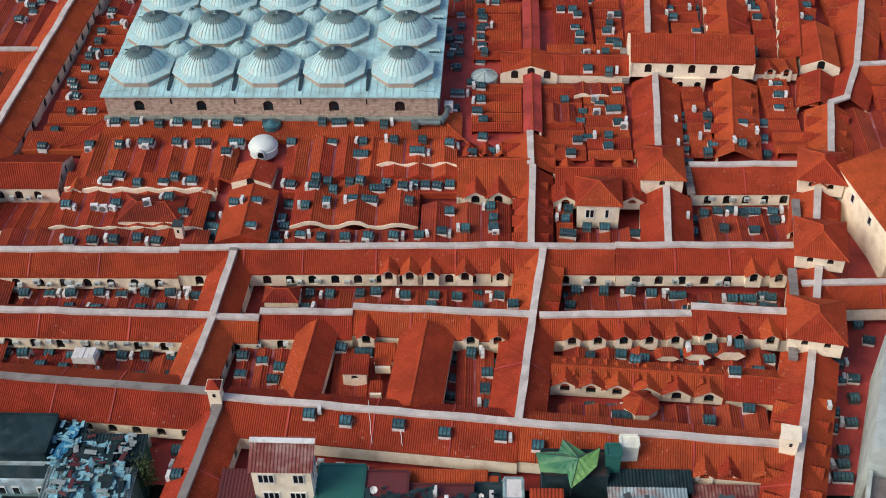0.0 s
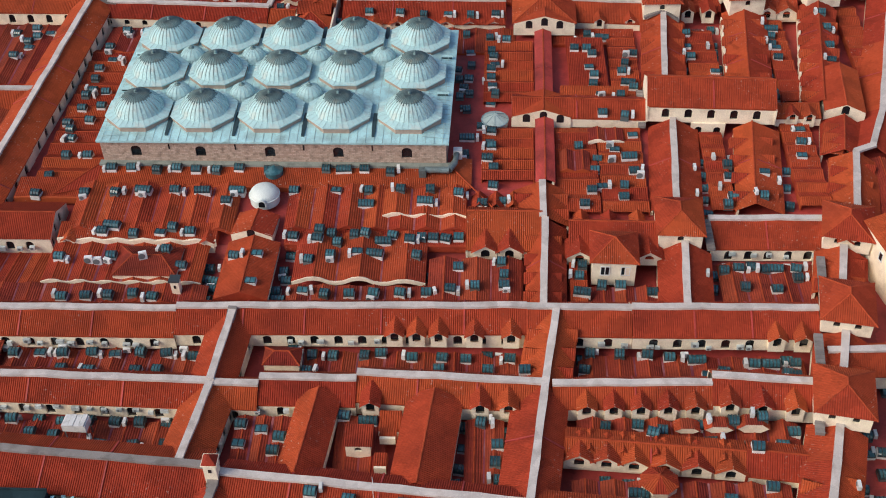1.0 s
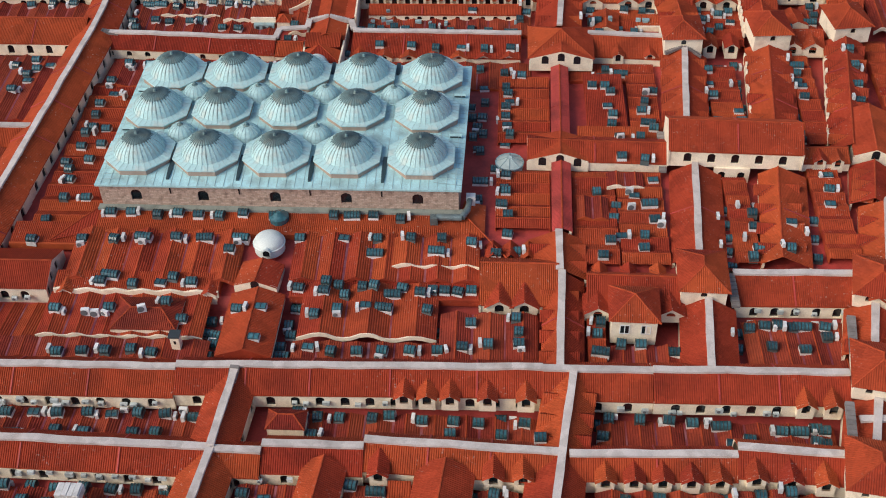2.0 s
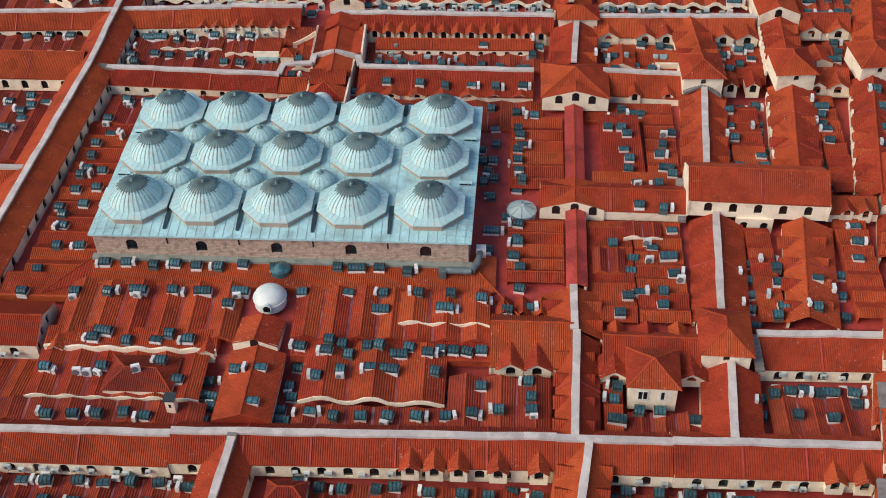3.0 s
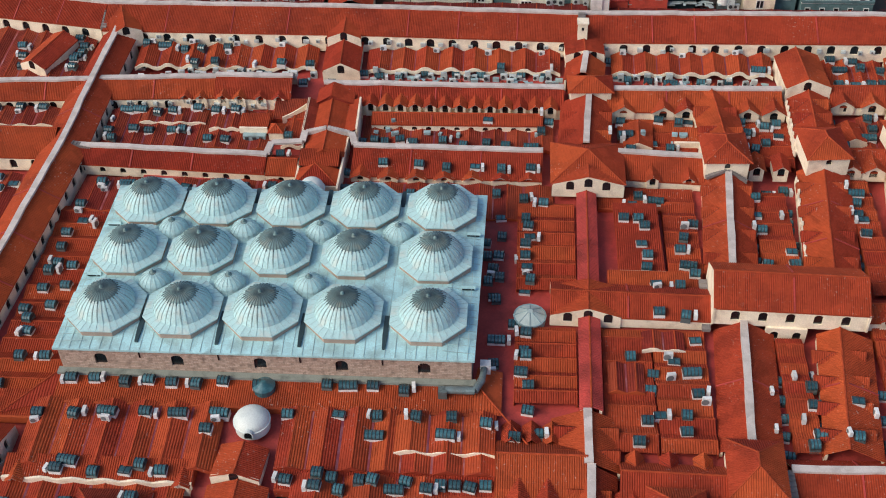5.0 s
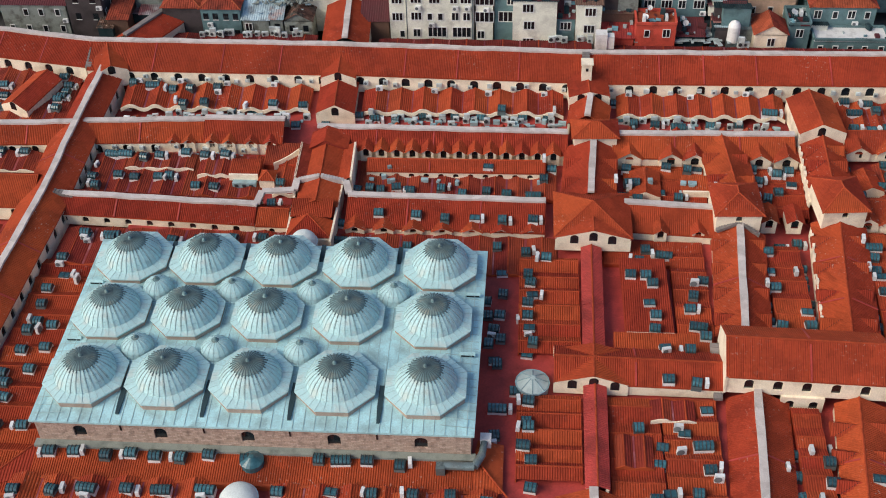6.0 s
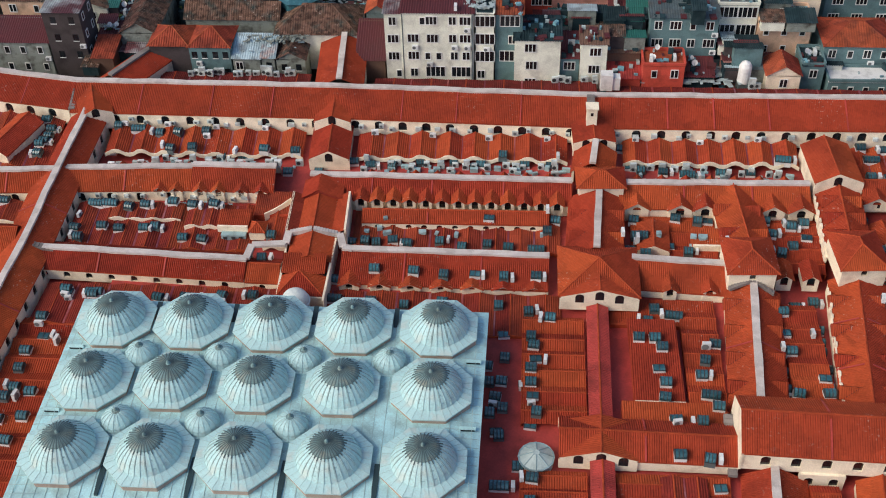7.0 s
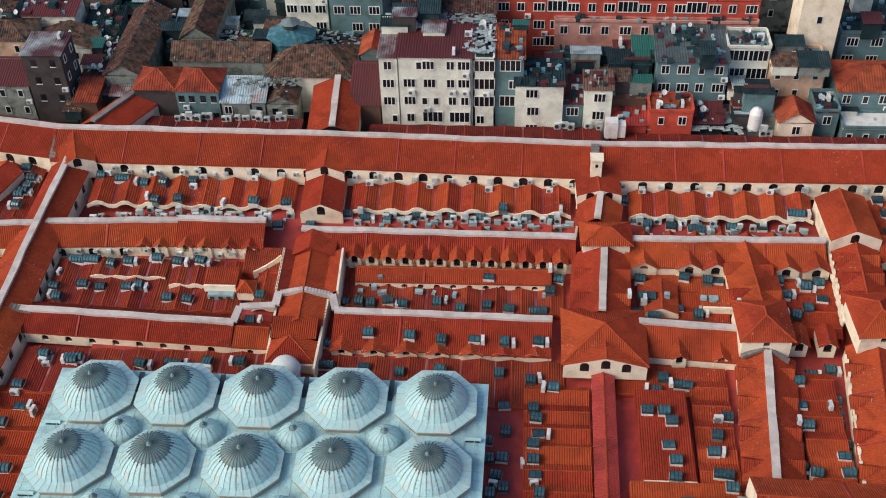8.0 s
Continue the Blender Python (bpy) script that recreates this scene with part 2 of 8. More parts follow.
    def mesh(self, name, mat, at=(0, 0, 0), smooth=False):
        me = bpy.data.meshes.new(name)
        x, y, z = at
        me.from_pydata([(a - x, b - y, c - z) for a, b, c in self.v], [], self.f)
        me.materials.append(mat)
        bm = bmesh.new()
        bm.from_mesh(me)
        bmesh.ops.recalc_face_normals(bm, faces=bm.faces)
        bm.to_mesh(me)
        bm.free()
        if smooth:
            for p in me.polygons:
                p.use_smooth = True
        me.update()
        return me


def thing(name, at, label, category, group="", kind=""):
    ob = new(name)
    ob.location = at
    ob.empty_display_size = 0.3
    return tagged(ob, label, category, group, kind)


def part(name, geo, mat, parent, label="", smooth=False, world_at=None):
    """A mesh of its own under a thing or a part; geo is in world metres, or in the parent's own when world_at is given."""
    at = parent.get("base", parent.location[:]) if world_at is None else world_at
    ob = new(name, geo.mesh(name, mat, at, smooth) if isinstance(geo, Geo) else geo)
    ob.parent = parent
    if world_at is None:
        ob["base"] = tuple(at)
    return tagged(ob, label)


def shared(name, me, parent, m, label=""):
    """One more object on a mesh that others use too."""
    ob = new(name, me)
    ob.parent = parent
    ob.matrix_basis = m
    return tagged(ob, label)


def arch(w, h, n=6):
    """Points of an arched opening of width w and height h, from its lower left over the top to its lower right."""
    r = w / 2
    pts = [(-r, 0.0)]
    pts += [(-r * math.cos(math.pi * i / n), h - r * 0.8 + r * 0.8 * math.sin(math.pi * i / n)) for i in range(n + 1)]
    return pts + [(r, 0.0)]


def pane_mesh(w, h):
    g = Geo()
    g.poly(*[(x, 0, z) for x, z in arch(w, h)])
    return g.mesh("window_pane", DARK_GLASS)


PANES = {}


def pierced_wall(name, a, b, z0, z1a, z1b, mat, parent, windows=(), w=0.85, h=1.05, sill=0.35, thick=0.3, label="", pane="window"):
    """A wall from a to b (its outside to the right of that way), pierced by arched windows at the given distances."""
    a, b = Vector((*a, 0)), Vector((*b, 0))
    length = (b - a).length
    d = (b - a) / length
    out = Vector((d.y, -d.x, 0))
    g = Geo()
    P = lambda s, z, depth=0.0: a + d * s - out * depth + Vector((0, 0, z))
    top = lambda s: z1a + (z1b - z1a) * s / length
    edge = 0.0
    for s in sorted(windows):
        l, r = s - w / 2 - 0.1, s + w / 2 + 0.1
        if l < edge or r > length:
            continue
        g.poly(P(edge, z0), P(l, z0), P(l, top(l)), P(edge, top(edge)))
        zs = top(s) - h - sill
        g.poly(P(l, z0), P(r, z0), P(r, zs), P(l, zs))
        pts = arch(w, h)
        g.poly(P(l, zs), *[P(s + x, zs + z) for x, z in pts[:5]], P(s, zs + h), P(s, top(s)), P(l, top(l)))
        g.poly(P(s, zs + h), *[P(s + x, zs + z) for x, z in pts[4:]], P(r, zs), P(r, top(r)), P(s, top(s)))
        for (x0, q0), (x1, q1) in zip(pts, pts[1:]):
            g.poly(P(s + x0, zs + q0), P(s + x1, zs + q1), P(s + x1, zs + q1, 0.22), P(s + x0, zs + q0, 0.22))
        g.poly(P(s - w / 2, zs), P(s + w / 2, zs), P(s + w / 2, zs, 0.22), P(s - w / 2, zs, 0.22))
        edge = r
    g.poly(P(edge, z0), P(length, z0), P(length, z1b), P(edge, top(edge)))
    g.poly(P(0, z1a), P(length, z1b), P(length - 0.03, z1b, thick), P(0.03, z1a, thick))
    g.poly(P(0, z0), P(0, z1a), P(0.03, z1a, thick), P(0.03, z0, thick))
    g.poly(P(length, z0), P(length, z1b), P(length - 0.03, z1b, thick), P(length - 0.03, z0, thick))
    wall = part(name, g, mat, parent, label)
    key = (w, h)
    if key not in PANES:
        PANES[key] = pane_mesh(w, h)
    at = Vector(wall["base"])
    ang = math.atan2(d.y, d.x)
    for s in windows:
        if s - w / 2 - 0.1 < 0 or s + w / 2 + 0.1 > length:
            continue
        q = P(s, top(s) - h - sill, 0.2) - at
        shared(pane, PANES[key], wall, Matrix.Translation(q) @ Matrix.Rotation(ang, 4, "Z"))
    return wall


def spread(n, length, edge=1.0):
    return [edge + (length - 2 * edge) * (i + 0.5) / n for i in range(n)]


def street_roof(p0, p1, z0, z1, left, right, drop=1.7, wall=1.9, nl=0, nr=0, strip=0.88, strip_mat=None, ends=(False, False), label="", w=0.95, h=1.4, period=0.23, mat=None, gable_windows=0, gable_mat=None, drop_left=None):
    """The ridged roof over a covered street from p0 to p1, with its ridge at z0 to z1."""
    a, b = Vector((*p0, 0)), Vector((*p1, 0))
    length = (b - a).length
    d = (b - a) / length
    nl_, up = Vector((-d.y, d.x, 0)), Vector((0, 0, 1))
    mid = (a + b) / 2
    t = thing("street_roof", (mid.x, mid.y, min(z0, z1) - drop - wall), label or "long red tiled street roof with a pale ridge path", "roof", "roofs over the covered streets")
    A, B = a + up * z0, b + up * z1
    drop_right = drop
    for side, wd, n in ((1, left, nl), (-1, right, nr)):
        drop = drop_right if side < 0 or drop_left is None else drop_left
        g = Geo()
        ea, eb = A + nl_ * side * wd - up * drop, B + nl_ * side * wd - up * drop
        g.corrugated([A, B, eb, ea], d, period)
        part("roof_slope", g, mat or TILE, t)
        g = Geo()
        if length > 13:
            k = int(length / 9)
            for i in range(1, k + 1):
                q = i / (k + 1) + 0.03 * math.sin(i * 5 + length)
                j = Geo()
                j.beam(A + (B - A) * q + nl_ * side * 0.4 - up * (drop * 0.4 / wd - 0.02), ea + (eb - ea) * q + up * 0.02, 0.16, 0.13)
                part("joint", j, MEMBRANE, t, "red coated joint between tile fields")
        g.beam(ea - up * 0.16 - nl_ * side * 0.06, eb - up * 0.16 - nl_ * side * 0.06, 0.12, 0.14)
        part("eave", g, RIDGE_TILE, t, "row of eave tiles")
        if wall > 0:
            wa, wb = (ea, eb) if side < 0 else (eb, ea)
            off = nl_ * -side * 0.1
            wa, wb = wa + off, wb + off
            slope_gain = 0.1 * drop / wd
            pierced_wall("wall", wa.xy, wb.xy, min(wa.z, wb.z) - wall, wa.z + slope_gain - 0.05, wb.z + slope_gain - 0.05, CREAM, t, spread(n, length) if n else (), w, h, 0.30 + slope_gain, label="cream plastered wall")
    for flag, q, z in ((ends[0], a, z0), (ends[1], b, z1)):
        if flag:
            g = Geo()
            back = d * (0.25 if flag and q is a else -0.25)
            tri = [q + nl_ * left + up * (z - drop), q + up * (z - 0.03), q - nl_ * right + up * (z - drop)]
            low = [q - nl_ * right + up * (z - drop - wall), q + nl_ * left + up * (z - drop - wall)]
            g.loft([tri + low, [p + back for p in tri + low]])
            gb = part("gable", g, gable_mat or CREAM, t, "" if gable_mat else "cream plastered gable")
            for i in range(gable_windows if q is a else 0):
                s = (i - (gable_windows - 1) / 2) * 2.2
                key = (0.95, 1.25)
                if key not in PANES:
                    PANES[key] = pane_mesh(*key)
                zz = z - drop - 0.75 + (0.45 if abs(s) < 0.5 else 0.0)
                shared("window", PANES[key], gb, Matrix.Translation(q - nl_ * s - d * 0.025 + up * zz - Vector(gb["base"])) @ Matrix.Rotation(math.atan2(d.y, d.x) - math.pi / 2, 4, "Z"))
    if strip:
        g = Geo()
        n = max(1, int(length / 2.5))
        bend = lambda i: up * (0.05 * math.sin(i * 2.3 + length) + 0.03 * math.sin(i * 5.1)) + nl_ * (0.03 * math.sin(i * 1.7 + length * 3)) if 0 < i < n else up * 0
        rings = []
        for i in range(n + 1):
            q, wd = A + (B - A) * (i / n) + bend(i), strip * (0.46 + 0.03 * math.sin(i * 3.9))
            rings.append([q - nl_ * wd - up * 0.12, q + nl_ * wd - up * 0.12, q + nl_ * wd + up * 0.18, q - nl_ * wd + up * 0.18])
        g.loft(rings)
        part("ridge_path", g, strip_mat or STRIP, t, "pale concrete ridge path")
    else:
        g = Geo()
        g.tube(A, B, 0.11, 6)
        part("ridge_cap", g, RIDGE_TILE, t)
    return t


def hip_roof(cx, cy, wx, wy, turn, z_top, rise, wall, windows=(0, 0, 0, 0), ridge=0.0, label="", w=0.7, h=0.8, over=0.35, mat=None):
    """A hipped pavilion: walls south, east, north, west; ridge: the length of its ridge (along its own x, or along y if negative)."""
    c, s = math.cos(radians(turn)), math.sin(radians(turn))
    T = lambda x, y, z: Vector((cx + c * x - s * y, cy + s * x + c * y, z))
    ze = z_top - rise
    t = thing("roof_pavilion", (cx, cy, ze - wall), label or "square hipped pavilion with red tiles over a street crossing", "pavilion", "pavilions over the crossings")
    e = [T(-wx / 2 - over, -wy / 2 - over, ze), T(wx / 2 + over, -wy / 2 - over, ze), T(wx / 2 + over, wy / 2 + over, ze), T(-wx / 2 - over, wy / 2 + over, ze)]
    r = ridge / 2
    r0, r1 = (T(-r, 0, z_top), T(r, 0, z_top)) if ridge >= 0 else (T(0, r, z_top), T(0, -r, z_top))
    if ridge >= 0:
        sides = [([e[0], e[1], r1, r0], (c, s, 0)), ([e[1], e[2], r1], (-s, c, 0)), ([e[2], e[3], r0, r1], (c, s, 0)), ([e[3], e[0], r0], (-s, c, 0))]
        hips = [(e[0], r0), (e[1], r1), (e[2], r1), (e[3], r0)]
    else:
        sides = [([e[0], e[1], r0], (c, s, 0)), ([e[1], e[2], r1, r0], (-s, c, 0)), ([e[2], e[3], r1], (c, s, 0)), ([e[3], e[0], r0, r1], (-s, c, 0))]
        hips = [(e[0], r0), (e[1], r0), (e[2], r1), (e[3], r1)]
    for pts, al in sides:
        g = Geo()
        g.corrugated(pts, al)
        part("roof_slope", g, mat or TILE, t)
    g = Geo()
    for a, b in hips + ([(r0, r1)] if ridge else []):
        g.tube(a, b, 0.10, 6)
    part("hip_tiles", g, RIDGE_TILE, t, "paler hip tiles")
    q = [T(-wx / 2, -wy / 2, 0), T(wx / 2, -wy / 2, 0), T(wx / 2, wy / 2, 0), T(-wx / 2, wy / 2, 0)]
    for i, n in enumerate(windows):
        a, b = q[i], q[(i + 1) % 4]
        pierced_wall("wall", a.xy, b.xy, ze - wall, ze + rise * over / min(wx, wy) - 0.05, ze + rise * over / min(wx, wy) - 0.05, CREAM, t, spread(n, (b - a).length, 0.4) if n else (), w, h, 0.3, label="cream plastered wall")
    return t


def fold_roof(x0, x1, y0, y1, zs, zn, n, rise=0.7, fascia=True, skew=0.0, label="", seed=1, bright=0.5, mat=None):
    """Low roofs side by side whose ridges run north; zs, zn: the valleys' heights at the south and north ends."""
    rnd = random.Random(seed)
    wd = (x1 - x0) / n
    t = thing("low_roof", ((x0 + x1) / 2, (y0 + y1) / 2, min(zs, zn) - 1.0), label or "folded low roof of red clay tiles over the shops", "roof", "low roofs over the shops")
    g2 = Geo()
    wave = []
    for i in range(n):
        xa, xb = x0 + i * wd, x0 + (i + 1) * wd
        xm = xa + wd * (bright + rnd.uniform(-0.06, 0.06))
        r = rise * rnd.uniform(0.75, 1.2)
        for u, v, ru, rv in ((xa, xm, 0, r), (xm, xb, r, 0)):
            g = Geo()
            g.corrugated([(u, y0, zs + ru), (v, y0, zs + rv), (v + skew, y1, zn + rv), (u + skew, y1, zn + ru)], (1, 0, 0), 0.26, 0.05)
            part("roof_slope", g, mat or TILE_RED, t)
        g2.tube((xm, y0, zs + r), (xm + skew, y1, zn + r), 0.09, 6)
        wave += [(xa, zs), (xm, zs + r)]
        if i:
            j = Geo()
            j.beam((xa, y0 + 0.05, zs + 0.03), (xa + skew, y1, zn + 0.03), rnd.uniform(0.16, 0.3), 0.06)
            part("valley", j, VALLEY_SHEET, t, "purplish red valley lining")
    wave.append((x1, zs))
    part("ridge_cap", g2, RIDGE_TILE, t)
    g = Geo()
    lift = 0.05 if fascia else 0.02
    if fascia:
        soft = [wave[0]]
        for a, b, c in zip(wave, wave[1:], wave[2:]):
            soft += [(b[0] * 0.7 + a[0] * 0.3, b[1] * 0.75 + a[1] * 0.25), (b[0], b[1] * 0.88 + (a[1] + c[1]) * 0.06), (b[0] * 0.7 + c[0] * 0.3, b[1] * 0.75 + c[1] * 0.25)]
        wave = soft + [wave[-1]]
    g.loft([[(x, y0 - 0.08, z - 0.5), (x, y0 + 0.04, z - 0.5), (x, y0 + 0.04, z + lift), (x, y0 - 0.08, z + lift)] for x, z in wave])
    part("fascia", g, CREAM if fascia else TILE, t, "wavy cream fascia" if fascia else "")
    return t


# shared shapes of the dormer, the skylight and the air conditioner
def dormer_meshes(w=1.9, d=3.0, h=1.25, rise=0.7, ow=1.0, oh=1.15):
    roof, wall = Geo(), Geo()
    for s in (-1, 1):
        roof.corrugated([(0, -0.35, h + rise), (0, d, h + rise), (s * (w / 2 + 0.2), d, h - 0.1), (s * (w / 2 + 0.2), -0.35, h - 0.1)], (0, 1, 0), 0.24, 0.07)
    ow, oh = min(w * 0.5, ow), max(h * 0.88, oh)
    pts = arch(ow, oh)
    zo = h - oh * 0.86
    for s in (-1, 1):
        half = [(s * abs(x), z + zo) for x, z in pts[:5]]
        wall.poly(*[(x, 0, z) for x, z in half], (0, 0, zo + oh), (0, 0, h + rise - 0.06), (s * w / 2, 0, h), (s * w / 2, 0, min(zo, h - 0.1)))
        wall.loft([[(s * w / 2, 0, -0.8), (s * (w / 2 - 0.2), 0.2, -0.8), (s * (w / 2 - 0.2), 0.2, h), (s * w / 2, 0, h)], [(s * w / 2, d, -0.8), (s * (w / 2 - 0.2), d, -0.8), (s * (w / 2 - 0.2), d, h), (s * w / 2, d, h)]])
    for (xa, za), (xb, zb) in zip(pts, pts[1:]):
        wall.poly((xa, 0, za + zo), (xb, 0, zb + zo), (xb, 0.22, zb + zo), (xa, 0.22, za + zo))
    wall.poly((-w / 2, 0, -1.1), (w / 2, 0, -1.1), (w / 2, 0, zo), (-w / 2, 0, zo))
    wall.loft([[(s * (w / 2 + 0.12), y, h - 0.16), (0, y, h + rise - 0.10), (0, y, h + rise + 0.02), (s * (w / 2 + 0.16), y, h - 0.02)] for s in (1,) for y in (-0.12, 0.0)])
    wall.loft([[(s * (w / 2 + 0.12), y, h - 0.16), (0, y, h + rise - 0.10), (0, y, h + rise + 0.02), (s * (w / 2 + 0.16), y, h - 0.02)] for s in (-1,) for y in (-0.12, 0.0)])
    pane = Geo()
    pane.poly(*[(x, 0.2, z + zo) for x, z in pts])
    return roof.mesh("dormer_roof", TILE), wall.mesh("dormer_front", CREAM), pane.mesh("window_pane", DARK_GLASS)


DORMER = dormer_meshes(1.75, 2.8, 0.8, 0.65)
SMALL_DORMER = dormer_meshes(1.45, 2.3, 0.7, 0.5)
WIDE_DORMER = dormer_meshes(2.9, 3.0, 0.2, 0.95)
LOW_DORMER = dormer_meshes(2.3, 2.4, 0.1, 0.55, 0.75, 0.6)


def dormer(x, y, z, turn=0.0, small=False, label="", wide=False, low=False):
    """A gabled dormer whose front looks south before it is turned; z: the eave in which it stands."""
    r, f, p = LOW_DORMER if low else WIDE_DORMER if wide else SMALL_DORMER if small else DORMER
    t = thing("dormer", (x, y, z), label or "small gabled dormer with red tiles and an arched opening", "dormer", "dormers on the street roofs")
    t.rotation_euler.z = radians(turn)
    t.location += Matrix.Rotation(radians(turn), 3, "Z") @ Vector((0, -0.1, 0))
    i = Matrix.Identity(4)
    shared("roof", r, t, i)
    front = shared("front", f, t, i, "cream plastered front")
    shared("window", p, front, i)
    return t


def dormers(x0, y0, z0, x1, y1, z1, n, turn=0.0, small=False, wide=False):
    for i in range(n):
        k = (i + 0.5) / n
        dormer(x0 + (x1 - x0) * k, y0 + (y1 - y0) * k, z0 + (z1 - z0) * k, turn, small, wide=wide)


VALLEY = material("dark_valley_line", (0.10, 0.025, 0.02), 0.9, vary=0.2, scale=1.0)


def gablet_mesh(w=1.9, d=2.6, rise=0.85):
    g = Geo()
    for s in (-1, 1):
        g.corrugated([(0, 0, rise), (0, d, rise), (s * w / 2, d, -0.1), (s * w / 2, 0, -0.1)], (0, 1, 0), 0.23, 0.05)
    g.poly((-w / 2, 0.02, -0.4), (w / 2, 0.02, -0.4), (w / 2, 0.02, -0.1), (0, 0.02, rise - 0.02), (-w / 2, 0.02, -0.1))
    n = len(g.f)
    # dark lines along both edges where the gablet meets the slope
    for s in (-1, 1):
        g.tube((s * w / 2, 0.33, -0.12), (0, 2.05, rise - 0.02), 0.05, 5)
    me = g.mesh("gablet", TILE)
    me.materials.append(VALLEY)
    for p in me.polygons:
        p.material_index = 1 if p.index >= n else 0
    return me


GABLET = gablet_mesh()


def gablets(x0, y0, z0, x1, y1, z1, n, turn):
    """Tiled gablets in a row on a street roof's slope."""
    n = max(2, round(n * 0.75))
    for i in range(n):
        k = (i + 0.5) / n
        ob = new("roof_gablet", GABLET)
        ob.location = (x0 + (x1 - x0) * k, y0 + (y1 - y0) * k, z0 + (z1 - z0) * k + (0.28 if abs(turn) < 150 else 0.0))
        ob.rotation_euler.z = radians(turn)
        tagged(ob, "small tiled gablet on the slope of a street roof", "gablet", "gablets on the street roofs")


# ---- ground and the sheet of flat roofs ----
LEVELS = ((-400, -6.0), (-80, -2.2), (-58, -2.1), (-47, -2.1), (-43, -2.0), (-37, -0.2), (-30, 0.8), (-20, 1.9), (0, 2.4), (15, 2.5), (30, 3.0), (42, 4.6), (49, 5.4), (56, 5.6), (400, 8.0))


def level(y):
    for (ya, za), (yb, zb) in zip(LEVELS, LEVELS[1:]):
        if y <= yb:
            return za + (zb - za) * (y - ya) / (yb - ya)
    return LEVELS[-1][1]


g = Geo()
ys = [-1800, -400, -200, -100, -80, -58, -47, -36, -30, -20, 0, 15, 30, 42, 56, 80, 150, 400, 1800]
for y0, y1 in zip(ys, ys[1:]):
    g.poly((-1800, y0, level(y0) - 3.0), (1800, y0, level(y0) - 3.0), (1800, y1, level(y1) - 3.0), (-1800, y1, level(y1) - 3.0))
tagged(new("ground", g.mesh("ground", GROUND)), "dark paved ground below the market roofs", "ground", kind="structure")
g = Geo()
ys = [-70, -58, -47, -43, -37.5, -36.5, -28.6, -27.6, -20, 0, 15, 30, 42, 49]
sheet = lambda y: -0.8 if -37 < y < -28 else level(y) - (0.5 if -38 < y < -25 else 0.0)  # the court before the domed hall lies lower
for y0, y1 in zip(ys, ys[1:]):
    for xa, xb, low in ((-70, -21.6, 1.0), (-21.6, 50, 0.0), (50, 100, 0.6)):
        za, zb = sheet(y0) - (low if y0 > -27.7 else 0), sheet(y1) - (low if y1 > -27.7 else 0)
        g.poly((xa, y0, za), (xb, y0, za), (xb, y1, zb), (xa, y1, zb))
tagged(new("flat_roof", g.mesh("flat_roof", MEMBRANE)), "red coated flat roof between the tiled roofs", "roof", kind="structure")

# ---- streets running east ----
street_roof((-70, -40.4), (-6.8, -40.2), 2.3, 2.4, 2.5, 2.9, nr=22)
street_roof((-6.8, -40.0), (32, -39.5), 2.6, 2.9, 2.5, 2.8, nr=14)
street_roof((32, -39.6), (43.4, -39.6), 2.9, 2.9, 2.5, 2.9, nr=3)
street_roof((43.4, -39.6), (63.5, -39.4), 3.1, 3.1, 2.5, 3.1, nr=7)
street_roof((-70, -48.6), (-1.1, -50.4), 2.0, 2.0, 2.4, 2.5, nr=23)
street_roof((-1.1, -50.5), (4.0, -50.6), 1.9, 1.9, 2.3, 2.2, nr=1)
street_roof((4.0, -49.8), (14.2, -49.8), 2.1, 2.1, 2.3, 2.5, nr=3)
street_roof((14.2, -49.1), (34, -50.0), 2.3, 2.2, 2.3, 2.7, nr=0)
street_roof((34.5, -50.2), (50.8, -49.9), 2.3, 2.5, 2.3, 2.1, nr=0)
street_roof((50.8, -49.3), (61.5, -49.8), 3.0, 2.8, 2.3, 2.6, nr=0)
street_roof((-70, -56.0), (1.0, -61.6), 2.3, 2.3, 2.6, 3.7, drop_left=0.95, nr=27, strip_mat=STRIP_GREY, h=1.25)
street_roof((2.2, -62.3), (32.2, -65.2), 2.3, 2.4, 2.3, 3.6, nr=0, drop_left=0.95)
street_roof((32.2, -65.2), (58.5, -67.6), 2.4, 2.4, 2.3, 3.4, nr=0, drop_left=0.9)
street_roof((53.5, -24.9), (67, -24.7), 3.4, 3.4, 2.4, 3.7, nr=5)
street_roof((25.0, -24.6), (34.0, -24.6), 3.9, 3.9, 3.0, 5.0, drop=1.9, strip=0, wall=1.2, ends=(True, False), label="broad red tiled roof beside the street crossing")
street_roof((37.0, -26.2), (47.4, -26.4), 3.9, 3.9, 2.5, 4.2, drop=1.9, strip=0, wall=1.2, label="broad red tiled roof behind the tower house")
t = thing("street_roof", (-42, -24, -1.5), "gabled hall with red tiles and a slanting cream gable end", "roof", "roofs over the covered streets")
for pts in ([(-70, -25.4, 3.45), (-24.6, -25.2, 3.45), (-24.7, -28.3, 1.7), (-70, -28.5, 1.7)], [(-70, -25.4, 3.45), (-24.6, -25.2, 3.45), (-24.4, -21.9, 2.2), (-70, -22.1, 2.2)]):
    g = Geo()
    g.corrugated(pts, (1, 0, 0))
    part("roof_slope", g, TILE, t)
pierced_wall("wall", (-70, -28.3), (-24.9, -28.1), -1.5, 1.65, 1.65, CREAM, t, [45.1 - 2.7 - 2.4 * i for i in range(17)], 1.0, 1.3, 0.45, label="cream plastered wall")
pierced_wall("gable", (-24.9, -28.1), (-24.85, -25.2), -1.5, 1.65, 3.38, CREAM, t, (0.75, 2.2), 0.7, 1.35, 0.7, label="cream plastered gable end")
